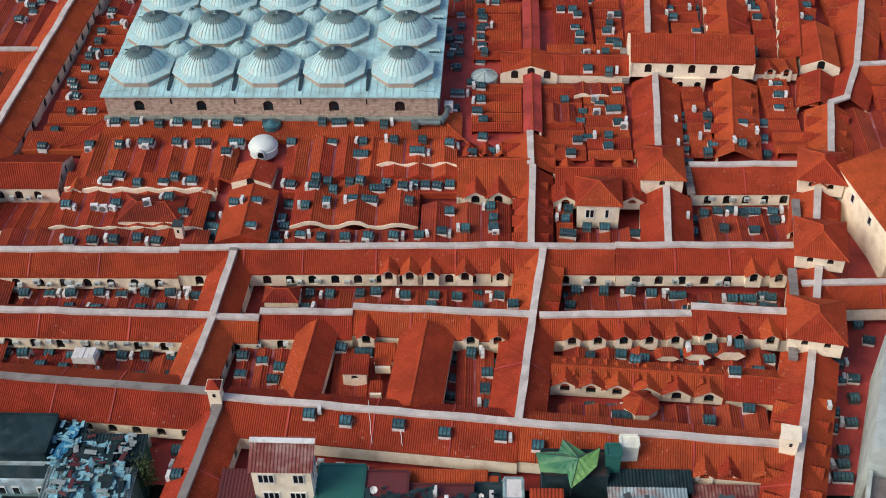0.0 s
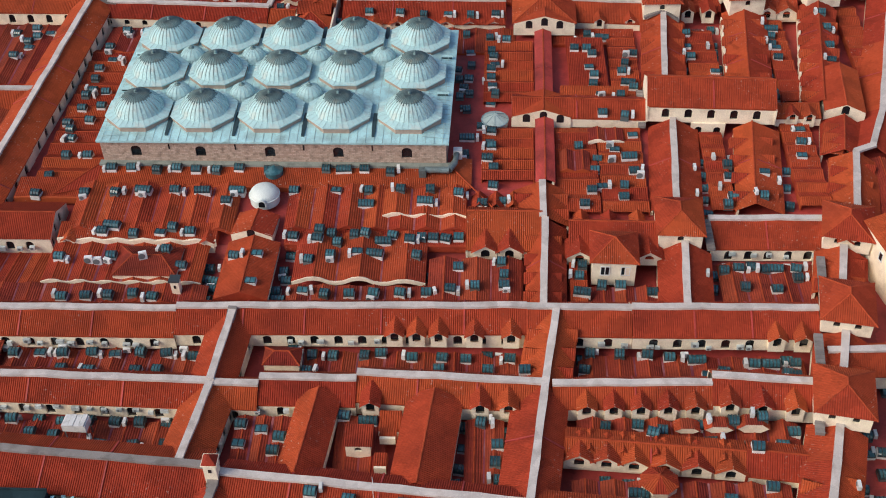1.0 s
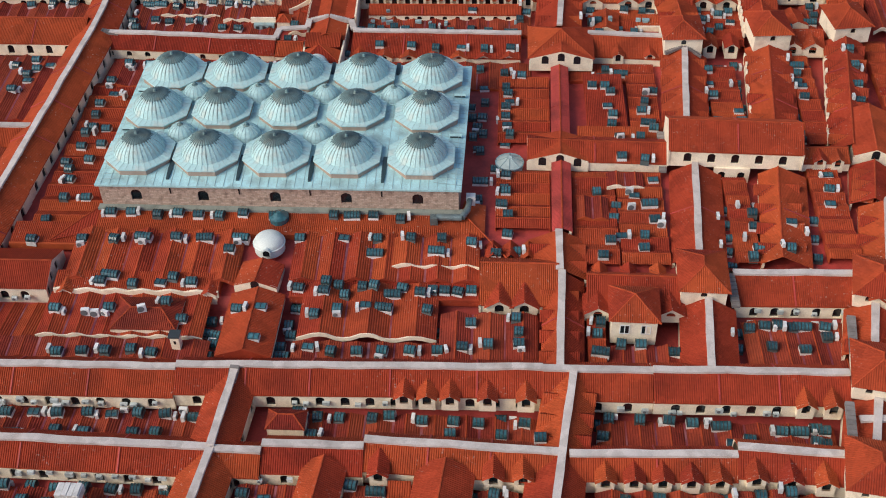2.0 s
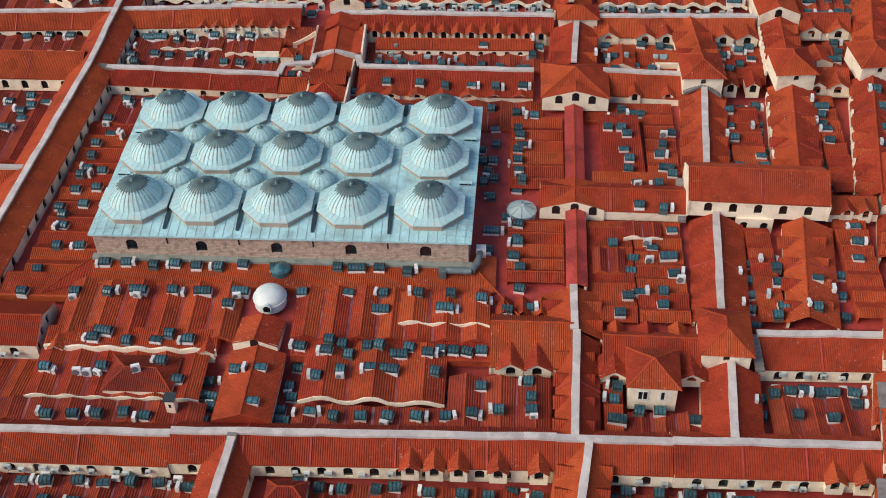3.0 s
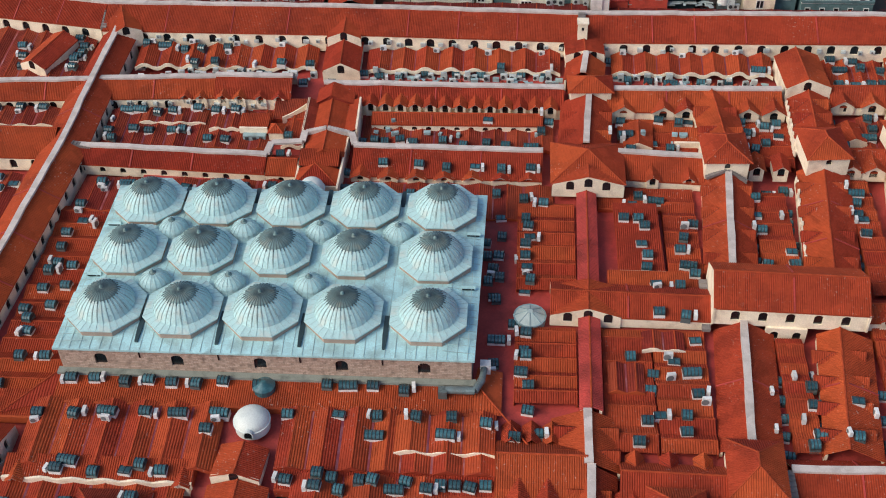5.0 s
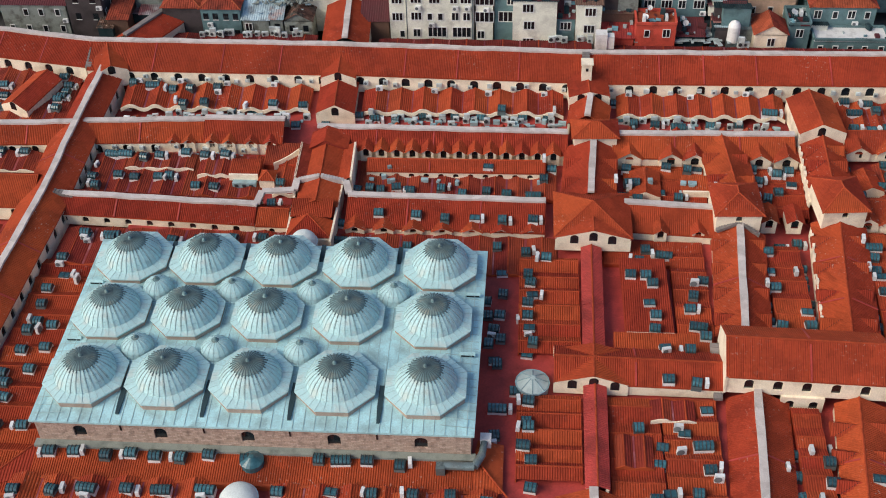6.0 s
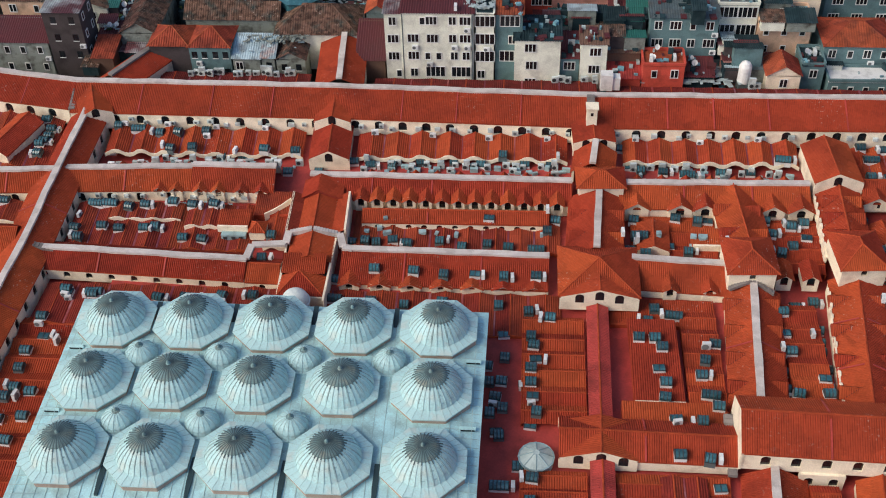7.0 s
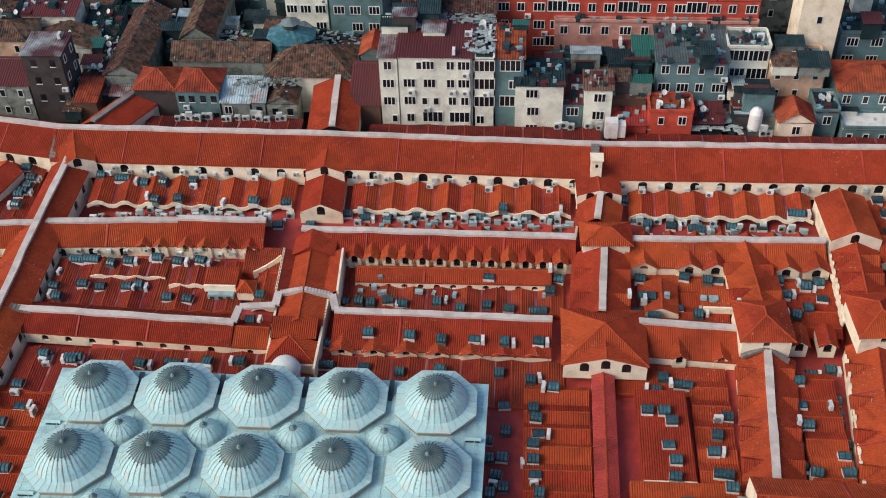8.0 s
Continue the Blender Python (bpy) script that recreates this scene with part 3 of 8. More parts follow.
pierced_wall("gable", (-24.85, -25.2), (-24.6, -21.9), -1.5, 3.38, 2.12, CREAM, t, (1.0,), 0.7, 1.35, 0.55, label="cream plastered gable end")
g = Geo()
g.tube((-70, -25.4, 3.47), (-24.6, -25.2, 3.47), 0.11, 6)
part("ridge_cap", g, RIDGE_TILE, t)
street_roof((-70, -0.2), (-34.3, -0.2), 4.4, 4.4, 2.6, 2.6, nr=8)
street_roof((30.4, -3.0), (47.9, -3.2), 5.4, 5.2, 2.6, 2.7, drop=1.3, wall=1.4, strip=0, label="red tiled cross roof with a cream gable")
street_roof((47.9, -2.2), (64.4, -2.8), 8.2, 8.2, 3.6, 3.8, drop=2.1, wall=2.4, nr=5, strip=0, ends=(True, True), label="tall red roofed hall with cream walls and arched windows")
street_roof((-32, 21.9), (-5.5, 20.6), 5.3, 5.2, 2.4, 2.4, drop=1.4, wall=1.6, nr=9, h=0.85, w=0.8)
street_roof((5.4, 22.9), (29.6, 22.4), 5.2, 5.3, 2.3, 4.2, drop=1.7, wall=1.2, nr=0)
street_roof((39.0, 22.2), (50, 21.5), 5.6, 5.6, 2.4, 3.6, drop=1.7, wall=1.2, nr=0)
street_roof((-70, 33.0), (-32, 34.8), 6.6, 6.7, 2.4, 2.6, nr=12)
street_roof((-32, 35.2), (-15, 35.8), 6.6, 6.8, 2.3, 2.8, nr=4)
street_roof((-15, 35.9), (-4.4, 35.9), 7.0, 7.0, 2.3, 3.2, nr=0)
street_roof((0, 34.9), (32.4, 34.6), 6.7, 6.7, 2.3, 2.8, nr=0)
street_roof((38.0, 34.4), (61, 34.9), 6.8, 6.8, 2.3, 3.1, nr=0)
street_roof((-70, 56.5), (-33.5, 50.3), 9.6, 9.6, 3.2, 4.0, drop=2.0, wall=2.6, nr=11, w=1.1, h=1.35)
street_roof((-33.5, 50.0), (2, 49.4), 9.8, 10.0, 3.2, 4.6, drop=2.0, wall=2.6, nr=10, w=1.1, h=1.35)
street_roof((2, 49.4), (35.0, 48.6), 10.0, 9.8, 3.2, 4.5, drop=2.0, wall=2.6, nr=10, w=1.1, h=1.35)
street_roof((35.0, 48.6), (100, 48.8), 9.8, 10.2, 3.2, 4.6, drop=2.0, wall=2.6, nr=20, w=1.1, h=1.35)

# ---- streets running north ----
street_roof((-1.1, -50.4), (-0.4, -40.2), 2.2, 2.6, 2.8, 2.3, nl=2, nr=2)
street_roof((-2.2, -61.5), (-1.1, -50.6), 2.2, 2.0, 2.9, 2.6, nl=3, nr=4)
street_roof((-1.8, -92), (1.9, -63.7), 2.2, 2.2, 2.8, 2.6, nl=6, nr=6, strip_mat=STRIP_GREY)
street_roof((33.8, -50), (35.2, -39.8), 2.2, 2.9, 3.0, 2.6)
street_roof((32.0, -65.0), (33.8, -50), 2.4, 2.2, 3.3, 2.6)
street_roof((33.8, -39.4), (34.3, -25.3), 2.9, 3.5, 2.0, 2.6, wall=1.2)
street_roof((34.1, -25.3), (34.1, -18.6), 3.7, 3.8, 3.6, 3.2, wall=1.2)
street_roof((50.9, 1.5), (52.3, 18.8), 4.7, 5.6, 3.0, 3.2)
street_roof((50.0, -22.5), (51.2, -6.0), 3.8, 4.3, 3.0, 3.4)
street_roof((49.5, -39.0), (50.3, -29.0), 3.0, 3.3, 3.0, 3.2)
for a, b, za, zb in (((56.0, -78), (61.5, -59.3), 2.2, 2.3), ((61.5, -59.3), (62.8, -54.5), 2.3, 2.3), ((64.2, -49), (65.9, -42.2), 2.4, 2.7), ((66.8, -36), (68.3, -29.3), 3.0, 3.3), ((71.2, -22.8), (73.3, -12.3), 3.7, 4.0), ((75.6, -11.2), (78.6, -3.5), 4.1, 4.3), ((78.6, -3.5), (82.8, 12.3), 4.3, 5.0), ((82.8, 12.3), (88, 32), 5.0, 6.0), ((78.6, -3.7), (99, -2), 4.3, 4.4)):
    street_roof(a, b, za, zb, 3.0, 3.0)
street_roof((-36.5, -40.0), (-34.6, -12), 3.2, 4.6, 2.9, 3.0, nr=8)
street_roof((-34.6, -12), (-32.3, 21.6), 4.6, 6.2, 3.2, 2.9, nr=12)
street_roof((-32.3, 21.6), (-31.9, 35.0), 6.2, 7.2, 3.2, 2.8, nr=5)
street_roof((-31.9, 35.0), (-31.0, 45.2), 7.2, 8.6, 2.6, 2.4, nr=3)
street_roof((35.0, 23.0), (35.6, 33.0), 6.3, 7.0, 3.6, 3.2)
street_roof((52.7, 24.6), (51.8, 34.5), 6.1, 6.9, 2.8, 3.0, drop=1.4, strip=0, wall=1.2)
street_roof((62.2, 1.5), (64.1, 20.5), 4.6, 5.6, 3.0, 3.4, drop=1.5, strip=0, wall=1.6)
street_roof((59.4, -22.5), (61.3, -6.5), 3.7, 4.3, 2.2, 3.6, drop=1.4, strip=0, wall=1.2)
street_roof((71.4, -2), (75.0, 22.0), 4.6, 5.8, 2.6, 2.6, drop=1.4, strip=0, wall=1.6)
street_roof((1.7, 38.8), (1.6, 45.4), 7.2, 7.9, 2.6, 2.6, drop=1.3, strip=0, wall=1.7, ends=(True, False), gable_windows=1, label="red tiled roof with a cream gable over a passage")
street_roof((64.2, 34.5), (63.7, 42.4), 8.6, 8.6, 2.7, 3.2, drop=1.4, strip=0, wall=2.6, ends=(True, False), gable_windows=1, label="red tiled roof with a cream gable over a passage")
street_roof((21.2, -63.0), (22.4, -51.0), 2.2, 2.2, 2.9, 3.0, drop=1.5, strip=0, wall=1.6, label="broad red tiled roof across the block")
street_roof((9.3, -62.0), (10.4, -51.0), 2.1, 2.1, 2.2, 2.3, drop=1.4, strip=0, wall=1.6, label="broad red tiled roof across the block")
street_roof((34.5, -18.6), (34.9, 15.4), 4.0, 4.6, 1.2, 1.2, drop=0.5, strip=0, wall=1.2, mat=MEMBRANE, label="narrow red coated roof over a passage")
street_roof((34.5, -5.8), (34.6, -1.0), 5.3, 5.3, 4.1, 3.6, drop=1.2, wall=1.6, strip=0, ends=(True, False), gable_windows=3, label="cream gable with three arched windows under red tiles")
street_roof((35.1, 15.55), (35.1, 19.2), 6.55, 6.6, 4.4, 4.4, drop=1.2, wall=1.9, strip=0, ends=(True, False), gable_windows=3, label="cream gable with three arched windows before a hipped pavilion")
hip_roof(35.1, 19.9, 8.6, 7.8, 0, 7.5, 2.2, 1.8, (0, 0, 0, 0), 0.0, label="broad hipped pavilion with three arched windows in its cream front", w=0.95, h=1.2, over=0.3)

# ---- pavilions over the crossings ----
hip_roof(49.9, -25.8, 5.0, 6.4, -2, 5.9, 1.6, 2.6, (1, 0, 0, 0), -1.6)
hip_roof(63.4, -52.1, 5.4, 6.0, -10, 5.5, 1.6, 2.2, (2, 0, 0, 1), -1.0)
hip_roof(66.4, -39.4, 5.2, 6.2, -10, 5.7, 1.6, 2.0, (2, 0, 0, 1), -1.0)
hip_roof(69.2, -26.5, 5.2, 6.0, -12, 5.9, 1.5, 2.0, (2, 0, 0, 1), -1.0)
hip_roof(52.0, 21.3, 5.2, 5.6, 2, 8.6, 1.6, 2.6, (1, 0, 0, 0), -1.2)
hip_roof(64.2, 22.4, 5.0, 6.0, 4, 8.8, 1.6, 2.6, (1, 0, 0, 0), -1.2)
hip_roof(75.4, 24.6, 5.0, 6.0, 8, 8.8, 1.6, 2.6, (1, 0, 0, 0), -1.2)
hip_roof(35.8, 34.6, 5.4, 3.6, 2, 8.4, 1.2, 2.4, (1, 0, 0, 0), 1.0)
TOWER = hip_roof(42.0, -30.9, 4.9, 5.0, -2, 5.5, 1.6, 3.6, (0, 0, 0, 0), 0.0, label="square tower house with cream walls and a hipped red roof")

# ---- low roofs over the shops ----
fold_roof(-23.4, -3.0, -26.6, -18.8, 1.7, 2.5, 6, 0.7, fascia=False, seed=2, mat=TILE)
fold_roof(-24.4, -5.5, -34.4, -27.8, 0.6, 0.95, 6, 0.5, seed=3, mat=TILE)
fold_roof(-33, -24.6, -34.6, -28.6, 0.1, -0.5, 3, 0.4, seed=93, mat=TILE)
fold_roof(3.0, 25.0, -26.0, -18.8, 1.8, 2.5, 7, 0.65, fascia=False, seed=4, mat=TILE)
fold_roof(5.0, 20.5, -34.2, -26.5, 0.9, 1.6, 3, 0.9, seed=5, mat=TILE)
fold_roof(-26, -4, -47.4, -43.1, -1.5, -1.6, 8, 0.5, fascia=False, seed=6)
fold_roof(4.5, 31.5, -47.4, -43.0, -1.4, -1.5, 9, 0.5, fascia=False, seed=7)
fold_roof(37.6, 62, -47.4, -43.0, -1.3, -1.4, 8, 0.5, fascia=False, seed=8)
fold_roof(-24, -5, -57.5, -53.2, -1.8, -1.8, 6, 0.4, fascia=False, seed=9)
fold_roof(37, 59.5, -57.5, -52.6, -1.2, -0.7, 7, 0.8, fascia=True, seed=10)
fold_roof(-29, 31, 11.8, 18.2, 2.6, 2.7, 16, 0.4, fascia=False, seed=11)
fold_roof(-29, -6, 24.0, 31.6, 3.2, 3.8, 8, 0.5, fascia=False, seed=12)
fold_roof(6, 31, 24.8, 31.0, 3.2, 3.8, 8, 0.5, fascia=False, seed=13)
fold_roof(-28, -2, 40.3, 44.6, 5.0, 5.8, 8, 0.75, fascia=True, seed=14, mat=TILE)
fold_roof(5, 32, 40.3, 44.4, 5.0, 5.8, 8, 0.75, fascia=True, seed=15, mat=TILE)
fold_roof(39, 61, 40.3, 44.0, 5.0, 5.8, 7, 0.75, fascia=True, seed=16, mat=TILE)


# ---- the domed hall ----
STONE = material("rubble_brick_wall", (0.64, 0.51, 0.44), 0.9, vary=0.0, stain=(0.26, 0.20, 0.17), stain_amount=0.8, scale=1.6, bump=0.9, bump_scale=5)
n_, l_ = STONE.node_tree.nodes, STONE.node_tree.links
geo_, sep_, com_, brick_, mix_ = n_.new("ShaderNodeNewGeometry"), n_.new("ShaderNodeSeparateXYZ"), n_.new("ShaderNodeCombineXYZ"), n_.new("ShaderNodeTexBrick"), n_.new("ShaderNodeMix")
add_ = n_.new("ShaderNodeMath")
l_.new(geo_.outputs["Position"], sep_.inputs[0])
l_.new(sep_.outputs[0], add_.inputs[0])
l_.new(sep_.outputs[1], add_.inputs[1])
l_.new(add_.outputs[0], com_.inputs[0])
l_.new(sep_.outputs[2], com_.inputs[1])
l_.new(com_.outputs[0], brick_.inputs["Vector"])
for key, v in (("Scale", 1.0), ("Brick Width", 0.55), ("Row Height", 0.24), ("Mortar Size", 0.03)):
    brick_.inputs[key].default_value = v
brick_.inputs["Color1"].default_value, brick_.inputs["Color2"].default_value, brick_.inputs["Mortar"].default_value = (1.0, 0.95, 0.9, 1), (0.72, 0.62, 0.56, 1), (0.66, 0.62, 0.58, 1)
mix_.data_type, mix_.blend_type = "RGBA", "MULTIPLY"
mix_.inputs["Factor"].default_value = 1.0
base_ = n_["Principled BSDF"].inputs["Base Color"]
l_.new(base_.links[0].from_socket, mix_.inputs["A"])
l_.new(brick_.outputs["Color"], mix_.inputs["B"])
l_.new(mix_.outputs["Result"], base_)
PLINTH = material("mossy_concrete", (0.27, 0.31, 0.28), 0.9, vary=0.0, stain=(0.12, 0.15, 0.14), stain_amount=0.9, scale=0.8, bump=0.3)
DARK_STRIP = material("dark_teal_strip", (0.035, 0.065, 0.072), 0.3, vary=0.3, scale=1.2)
hall = thing("domed_hall", (0.5, -2, 2.0), "long stone hall with fifteen pale lead domes", "hall")
HX0, HX1, HY0, HY1, HZ = -21.3, 22.2, -15.0, 11.2, 6.95
q = [(HX0, HY0), (HX1, HY0), (HX1 + 0.4, HY1 - 0.2), (HX0 - 0.1, HY1 + 0.2)]
for i, wins in enumerate(((4.4, 12.6, 21.4, 30.0, 38.6), (), (), ())):
    pierced_wall("wall", q[i], q[(i + 1) % 4], 1.5, HZ - 0.35, HZ - 0.35, STONE, hall, wins, 1.3, 1.6, 0.75, 1.0, "pinkish rubble and brick wall")
g = Geo()
ring = lambda d, z: [(q[0][0] - d, q[0][1] - d, z), (q[1][0] + d, q[1][1] - d, z), (q[2][0] + d, q[2][1] + d, z), (q[3][0] - d, q[3][1] + d, z)]
g.loft([ring(0.35, HZ - 0.4), ring(0.35, HZ - 0.15), ring(-3.0, HZ + 0.25)])
part("lead_roof", g, LEAD, hall, "pale lead sheet roof")
BRICK_DRUM = material("drum_brick", (0.44, 0.34, 0.28), 0.9, vary=0.1, scale=0.8, bump=0.4, bump_scale=6)


def octagon(cx, cy, r, z):
    k = r / math.cos(math.pi / 8)
    return [(cx + k * math.cos(math.pi / 8 + i * math.pi / 4), cy + k * math.sin(math.pi / 8 + i * math.pi / 4), z) for i in range(8)]


def dome_meshes(r_oct, r_dome, z_apron, height, ribs, cap):
    """Drum, apron, dome shell, cap and ribs about the origin."""
    drum, apron, shell, capg, rib, seam = Geo(), Geo(), Geo(), Geo(), Geo(), Geo()
    drum.loft([octagon(0, 0, r_oct - 0.12, -0.3), octagon(0, 0, r_oct - 0.12, z_apron - 0.1)])
    n = 64
    circle = lambda r, z: [(r * math.cos(2 * math.pi * i / n), r * math.sin(2 * math.pi * i / n), z) for i in range(n)]
    o = octagon(0, 0, r_oct, 0)
    edge = []
    for i in range(n):
        t = 2 * math.pi * i / n
        a = (t + math.pi / 8) % (math.pi / 4) - math.pi / 8
        edge.append((r_oct / math.cos(a) * math.cos(t), r_oct / math.cos(a) * math.sin(t)))
    apron.loft([[(x, y, z_apron - 0.14) for x, y in edge], [(x, y, z_apron) for x, y in edge], circle(r_dome, z_apron + (r_oct - r_dome) * 0.28)], cap=False)
    z0 = z_apron + (r_oct - r_dome) * 0.28
    ball = (r_dome ** 2 + height ** 2) / (2 * height)
    prof = lambda k: (r_dome * (1 - k), z0 - 0.02 + math.sqrt(ball ** 2 - (r_dome * (1 - k)) ** 2) - ball + height)
    cut = cap
    shell.loft([circle(*prof(k * cut / 8)) for k in range(9)], cap=False)
    capg.loft([circle(prof(cut)[0] + 0.05, prof(cut)[1] - 0.03)] + [circle(prof(cut + (0.97 - cut) * k / 4)[0] + 0.04, prof(cut + (0.97 - cut) * k / 4)[1] + 0.05) for k in range(5)], cap=True)
    for i in range(ribs):
        t = 2 * math.pi * i / ribs
        for low, high, wide, g, lift in ((0.0, cap, 0.022, seam, 0.05), (cap - 0.04 - 0.08 * ((i * 7) % 5) / 4, 0.94, 0.034, rib, 0.10)):
            pts = []
            for k in range(8):
                u = low + (high - low) * k / 7
                r, z = prof(u)
                side = Vector((-math.sin(t), math.cos(t), 0)) * wide * (1.0 if g is seam else 1.25 - 0.08 * k)
                p, out = Vector((r * math.cos(t), r * math.sin(t), z)), Vector((r * math.cos(t) * 0.012, r * math.sin(t) * 0.012, lift))
                pts.append([p - side - out * 0.3, p + side - out * 0.3, p + side + out, p - side + out])
            g.loft(pts)
        e0, rr = edge[i * n // ribs], r_dome
        seam.beam((*e0, z_apron + 0.005), (rr * math.cos(t), rr * math.sin(t), z0 + 0.005), 0.03, 0.03)
    for k in (0.10, 0.26, 0.40):
        r, z = prof(k)
        wave = lambda d, h: [(x * (1 + d / r), y * (1 + d / r), zz + h - (0.10 if (i // 2) % 2 else 0.0)) for i, (x, y, zz) in enumerate(circle(r, z))]
        shell.loft([wave(0.03, -0.08), wave(0.06, -0.06), wave(-0.02, 0.05)], cap=False)
    return [("drum", drum.mesh("drum", BRICK_DRUM), "pinkish brick drum"), ("apron", apron.mesh("apron", LEAD_DOME), ""), ("shell", shell.mesh("shell", LEAD_DOME, smooth=True), ""),
            ("cap", capg.mesh("cap", LEAD_DARK, smooth=True), "dark weathered lead cap"), ("rib", rib.mesh("rib", SEAM), "dark lead ribs of the cap"), ("seams", seam.mesh("seams", SEAM_PALE), "thin lead seams")]


def finial_mesh():
    g = Geo()
    g.loft([[(r * math.cos(t), r * math.sin(t), z) for t in (i * math.pi / 4 for i in range(8))] for r, z in ((0.30, -0.1), (0.34, 0.05), (0.16, 0.2), (0.2, 0.32), (0.05, 0.5))])
    return g.mesh("finial", LEAD_DARK)


FINIAL = finial_mesh()
BIG = dome_meshes(4.05, 3.15, 0.75, 2.2, 32, 0.50)
MID = dome_meshes(3.75, 3.25, 0.85, 2.25, 32, 0.44)
LITTLE = [(n, m, l) for n, m, l in dome_meshes(1.9, 1.75, 0.2, 1.5, 16, 0.80) if n != "rib"]


def dome(meshes, x, y, top, name="dome", turn=0.0):
    d = new(name, meshes[2][1])
    d.parent = hall
    d.matrix_basis = Matrix.Translation(Vector((x, y, HZ + 0.15)) - hall.location) @ Matrix.Rotation(radians(turn), 4, "Z")
    for nm, me, lab in meshes:
        if nm != "shell":
            shared(nm, me, d, Matrix.Identity(4), lab)
    shared("finial", FINIAL, d, Matrix.Translation((0, 0, top)))


for x in (-17.2, -8.8, -0.2, 8.5, 17.5):
    dome(BIG, x, -9.7, 3.12)
    dome(MID if abs(x) < 17 else BIG, x + 0.1, -0.6, 3.2 if abs(x) < 17 else 3.12)
    dome(BIG, x + 0.3, 8.0, 3.12)
for x in (-13.0, -4.6, 4.2, 13.1):
    dome(LITTLE, x, 3.2, 1.65, "small_dome")
    if x < 13:
        dome(LITTLE, x, -5.6, 1.65, "small_dome")

# raised seams of the lead sheets, the dark strips between the domes and the foot of the wall
g = Geo()
for i in range(41):
    x = HX0 + 0.4 + (HX1 - HX0 - 0.8) * i / 40
    g.beam((x, HY0 - 0.3, HZ - 0.14), (x, HY0 + 3.0, HZ + 0.24), 0.06, 0.05)
    g.beam((x, HY0 + 3.0, HZ + 0.24), (x, HY1 - 3.0, HZ + 0.24), 0.05, 0.04)
for i in range(25):
    y = HY0 + 0.6 + (HY1 - HY0 - 1.2) * i / 24
    g.beam((HX0 - 0.3, y, HZ - 0.14), (HX0 + 3.0, y, HZ + 0.24), 0.06, 0.05)
    g.beam((HX1 + 0.3, y, HZ - 0.14), (HX1 - 3.0, y, HZ + 0.24), 0.06, 0.05)
tagged(part("seams", g, SEAM_PALE, hall, "raised lead seams"), kind="stuff")
# raised dark teal strips in the gaps between neighbouring domes
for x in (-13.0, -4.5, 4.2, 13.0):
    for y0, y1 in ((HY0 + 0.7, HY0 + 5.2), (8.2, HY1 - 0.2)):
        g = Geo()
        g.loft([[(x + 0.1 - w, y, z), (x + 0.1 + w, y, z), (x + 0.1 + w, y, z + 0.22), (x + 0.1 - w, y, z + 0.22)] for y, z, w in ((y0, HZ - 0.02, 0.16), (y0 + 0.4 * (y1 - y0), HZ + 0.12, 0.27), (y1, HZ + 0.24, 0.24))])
        part("gutter", g, DARK_STRIP, hall, "dark teal strip between the domes")
for x, y in ((-20.2, -4.6), (-20.3, 4.0), (21.4, -5.2), (21.6, 3.6)):
    g = Geo()
    g.loft([[(x + s, y, HZ + 0.15), (x + s, y + 0.5, HZ + 0.15), (x + s, y + 0.25, HZ + 0.5)] for s in (-0.8, 0.8)])
    v = part("roof_vent", g, LEAD, hall)
    g = Geo()
    g.box(x, y - 0.02, HZ + 0.1, 1.4, 0.06, 0.16)
    part("slot", g, DARK_GLASS, v)
g = Geo()
g.box((HX0 + HX1) / 2, HY0 - 0.35, 2.4, HX1 - HX0 + 0.9, 0.9, 1.15)
part("plinth", g, PLINTH, hall, "mossy grey concrete foot of the wall")
for x in (-12.6, -4.2, 4.4, 13.0):
    g = Geo()
    g.box(x, HY0 - 0.02, 5.4, 0.16, 0.1, 0.8)
    part("slit", g, DARK_GLASS, hall)


# ---- more roofs over the shops ----
def fold_roof_east(x0, x1, y0, y1, za, zb, n, rise=0.5, label="", seed=1):
    """Low roofs one behind the other whose ridges run east; za, zb: valley heights at the south and the north."""
    rnd = random.Random(seed)
    t = thing("low_roof", ((x0 + x1) / 2, (y0 + y1) / 2, min(za, zb) - 1.0), label or "folded low roof of red clay tiles over the shops", "roof", "low roofs over the shops")
    wd = (y1 - y0) / n
    cap = Geo()
    for i in range(n):
        ya, yb = y0 + i * wd, y0 + (i + 1) * wd
        ym = ya + wd * rnd.uniform(0.5, 0.75)
        va, vb = za + (zb - za) * i / n, za + (zb - za) * (i + 1) / n
        r = rise * rnd.uniform(0.7, 1.2) + (va + vb) / 2
        for u, v, zu, zv in ((ya, ym, va, r), (ym, yb, r, vb)):
            g = Geo()
            g.corrugated([(x0, u, zu), (x1, u, zu), (x1, v, zv), (x0, v, zv)], (1, 0, 0), 0.25, 0.07)
            part("roof_slope", g, TILE, t)
        cap.tube((x0, ym, r), (x1, ym, r), 0.09, 6)
        g = Geo()
        for x in (x0 + 0.05, x1 - 0.05):
            g.loft([[(x - 0.05, ya, va - 0.8), (x - 0.05, yb, vb - 0.8), (x - 0.05, yb, vb - 0.02), (x - 0.05, ym, r - 0.02), (x - 0.05, ya, va - 0.02)],
                    [(x + 0.05, ya, va - 0.8), (x + 0.05, yb, vb - 0.8), (x + 0.05, yb, vb - 0.02), (x + 0.05, ym, r - 0.02), (x + 0.05, ya, va - 0.02)]])
        part("gable", g, TILE, t)
    part("ridge_cap", cap, RIDGE_TILE, t)
    return t


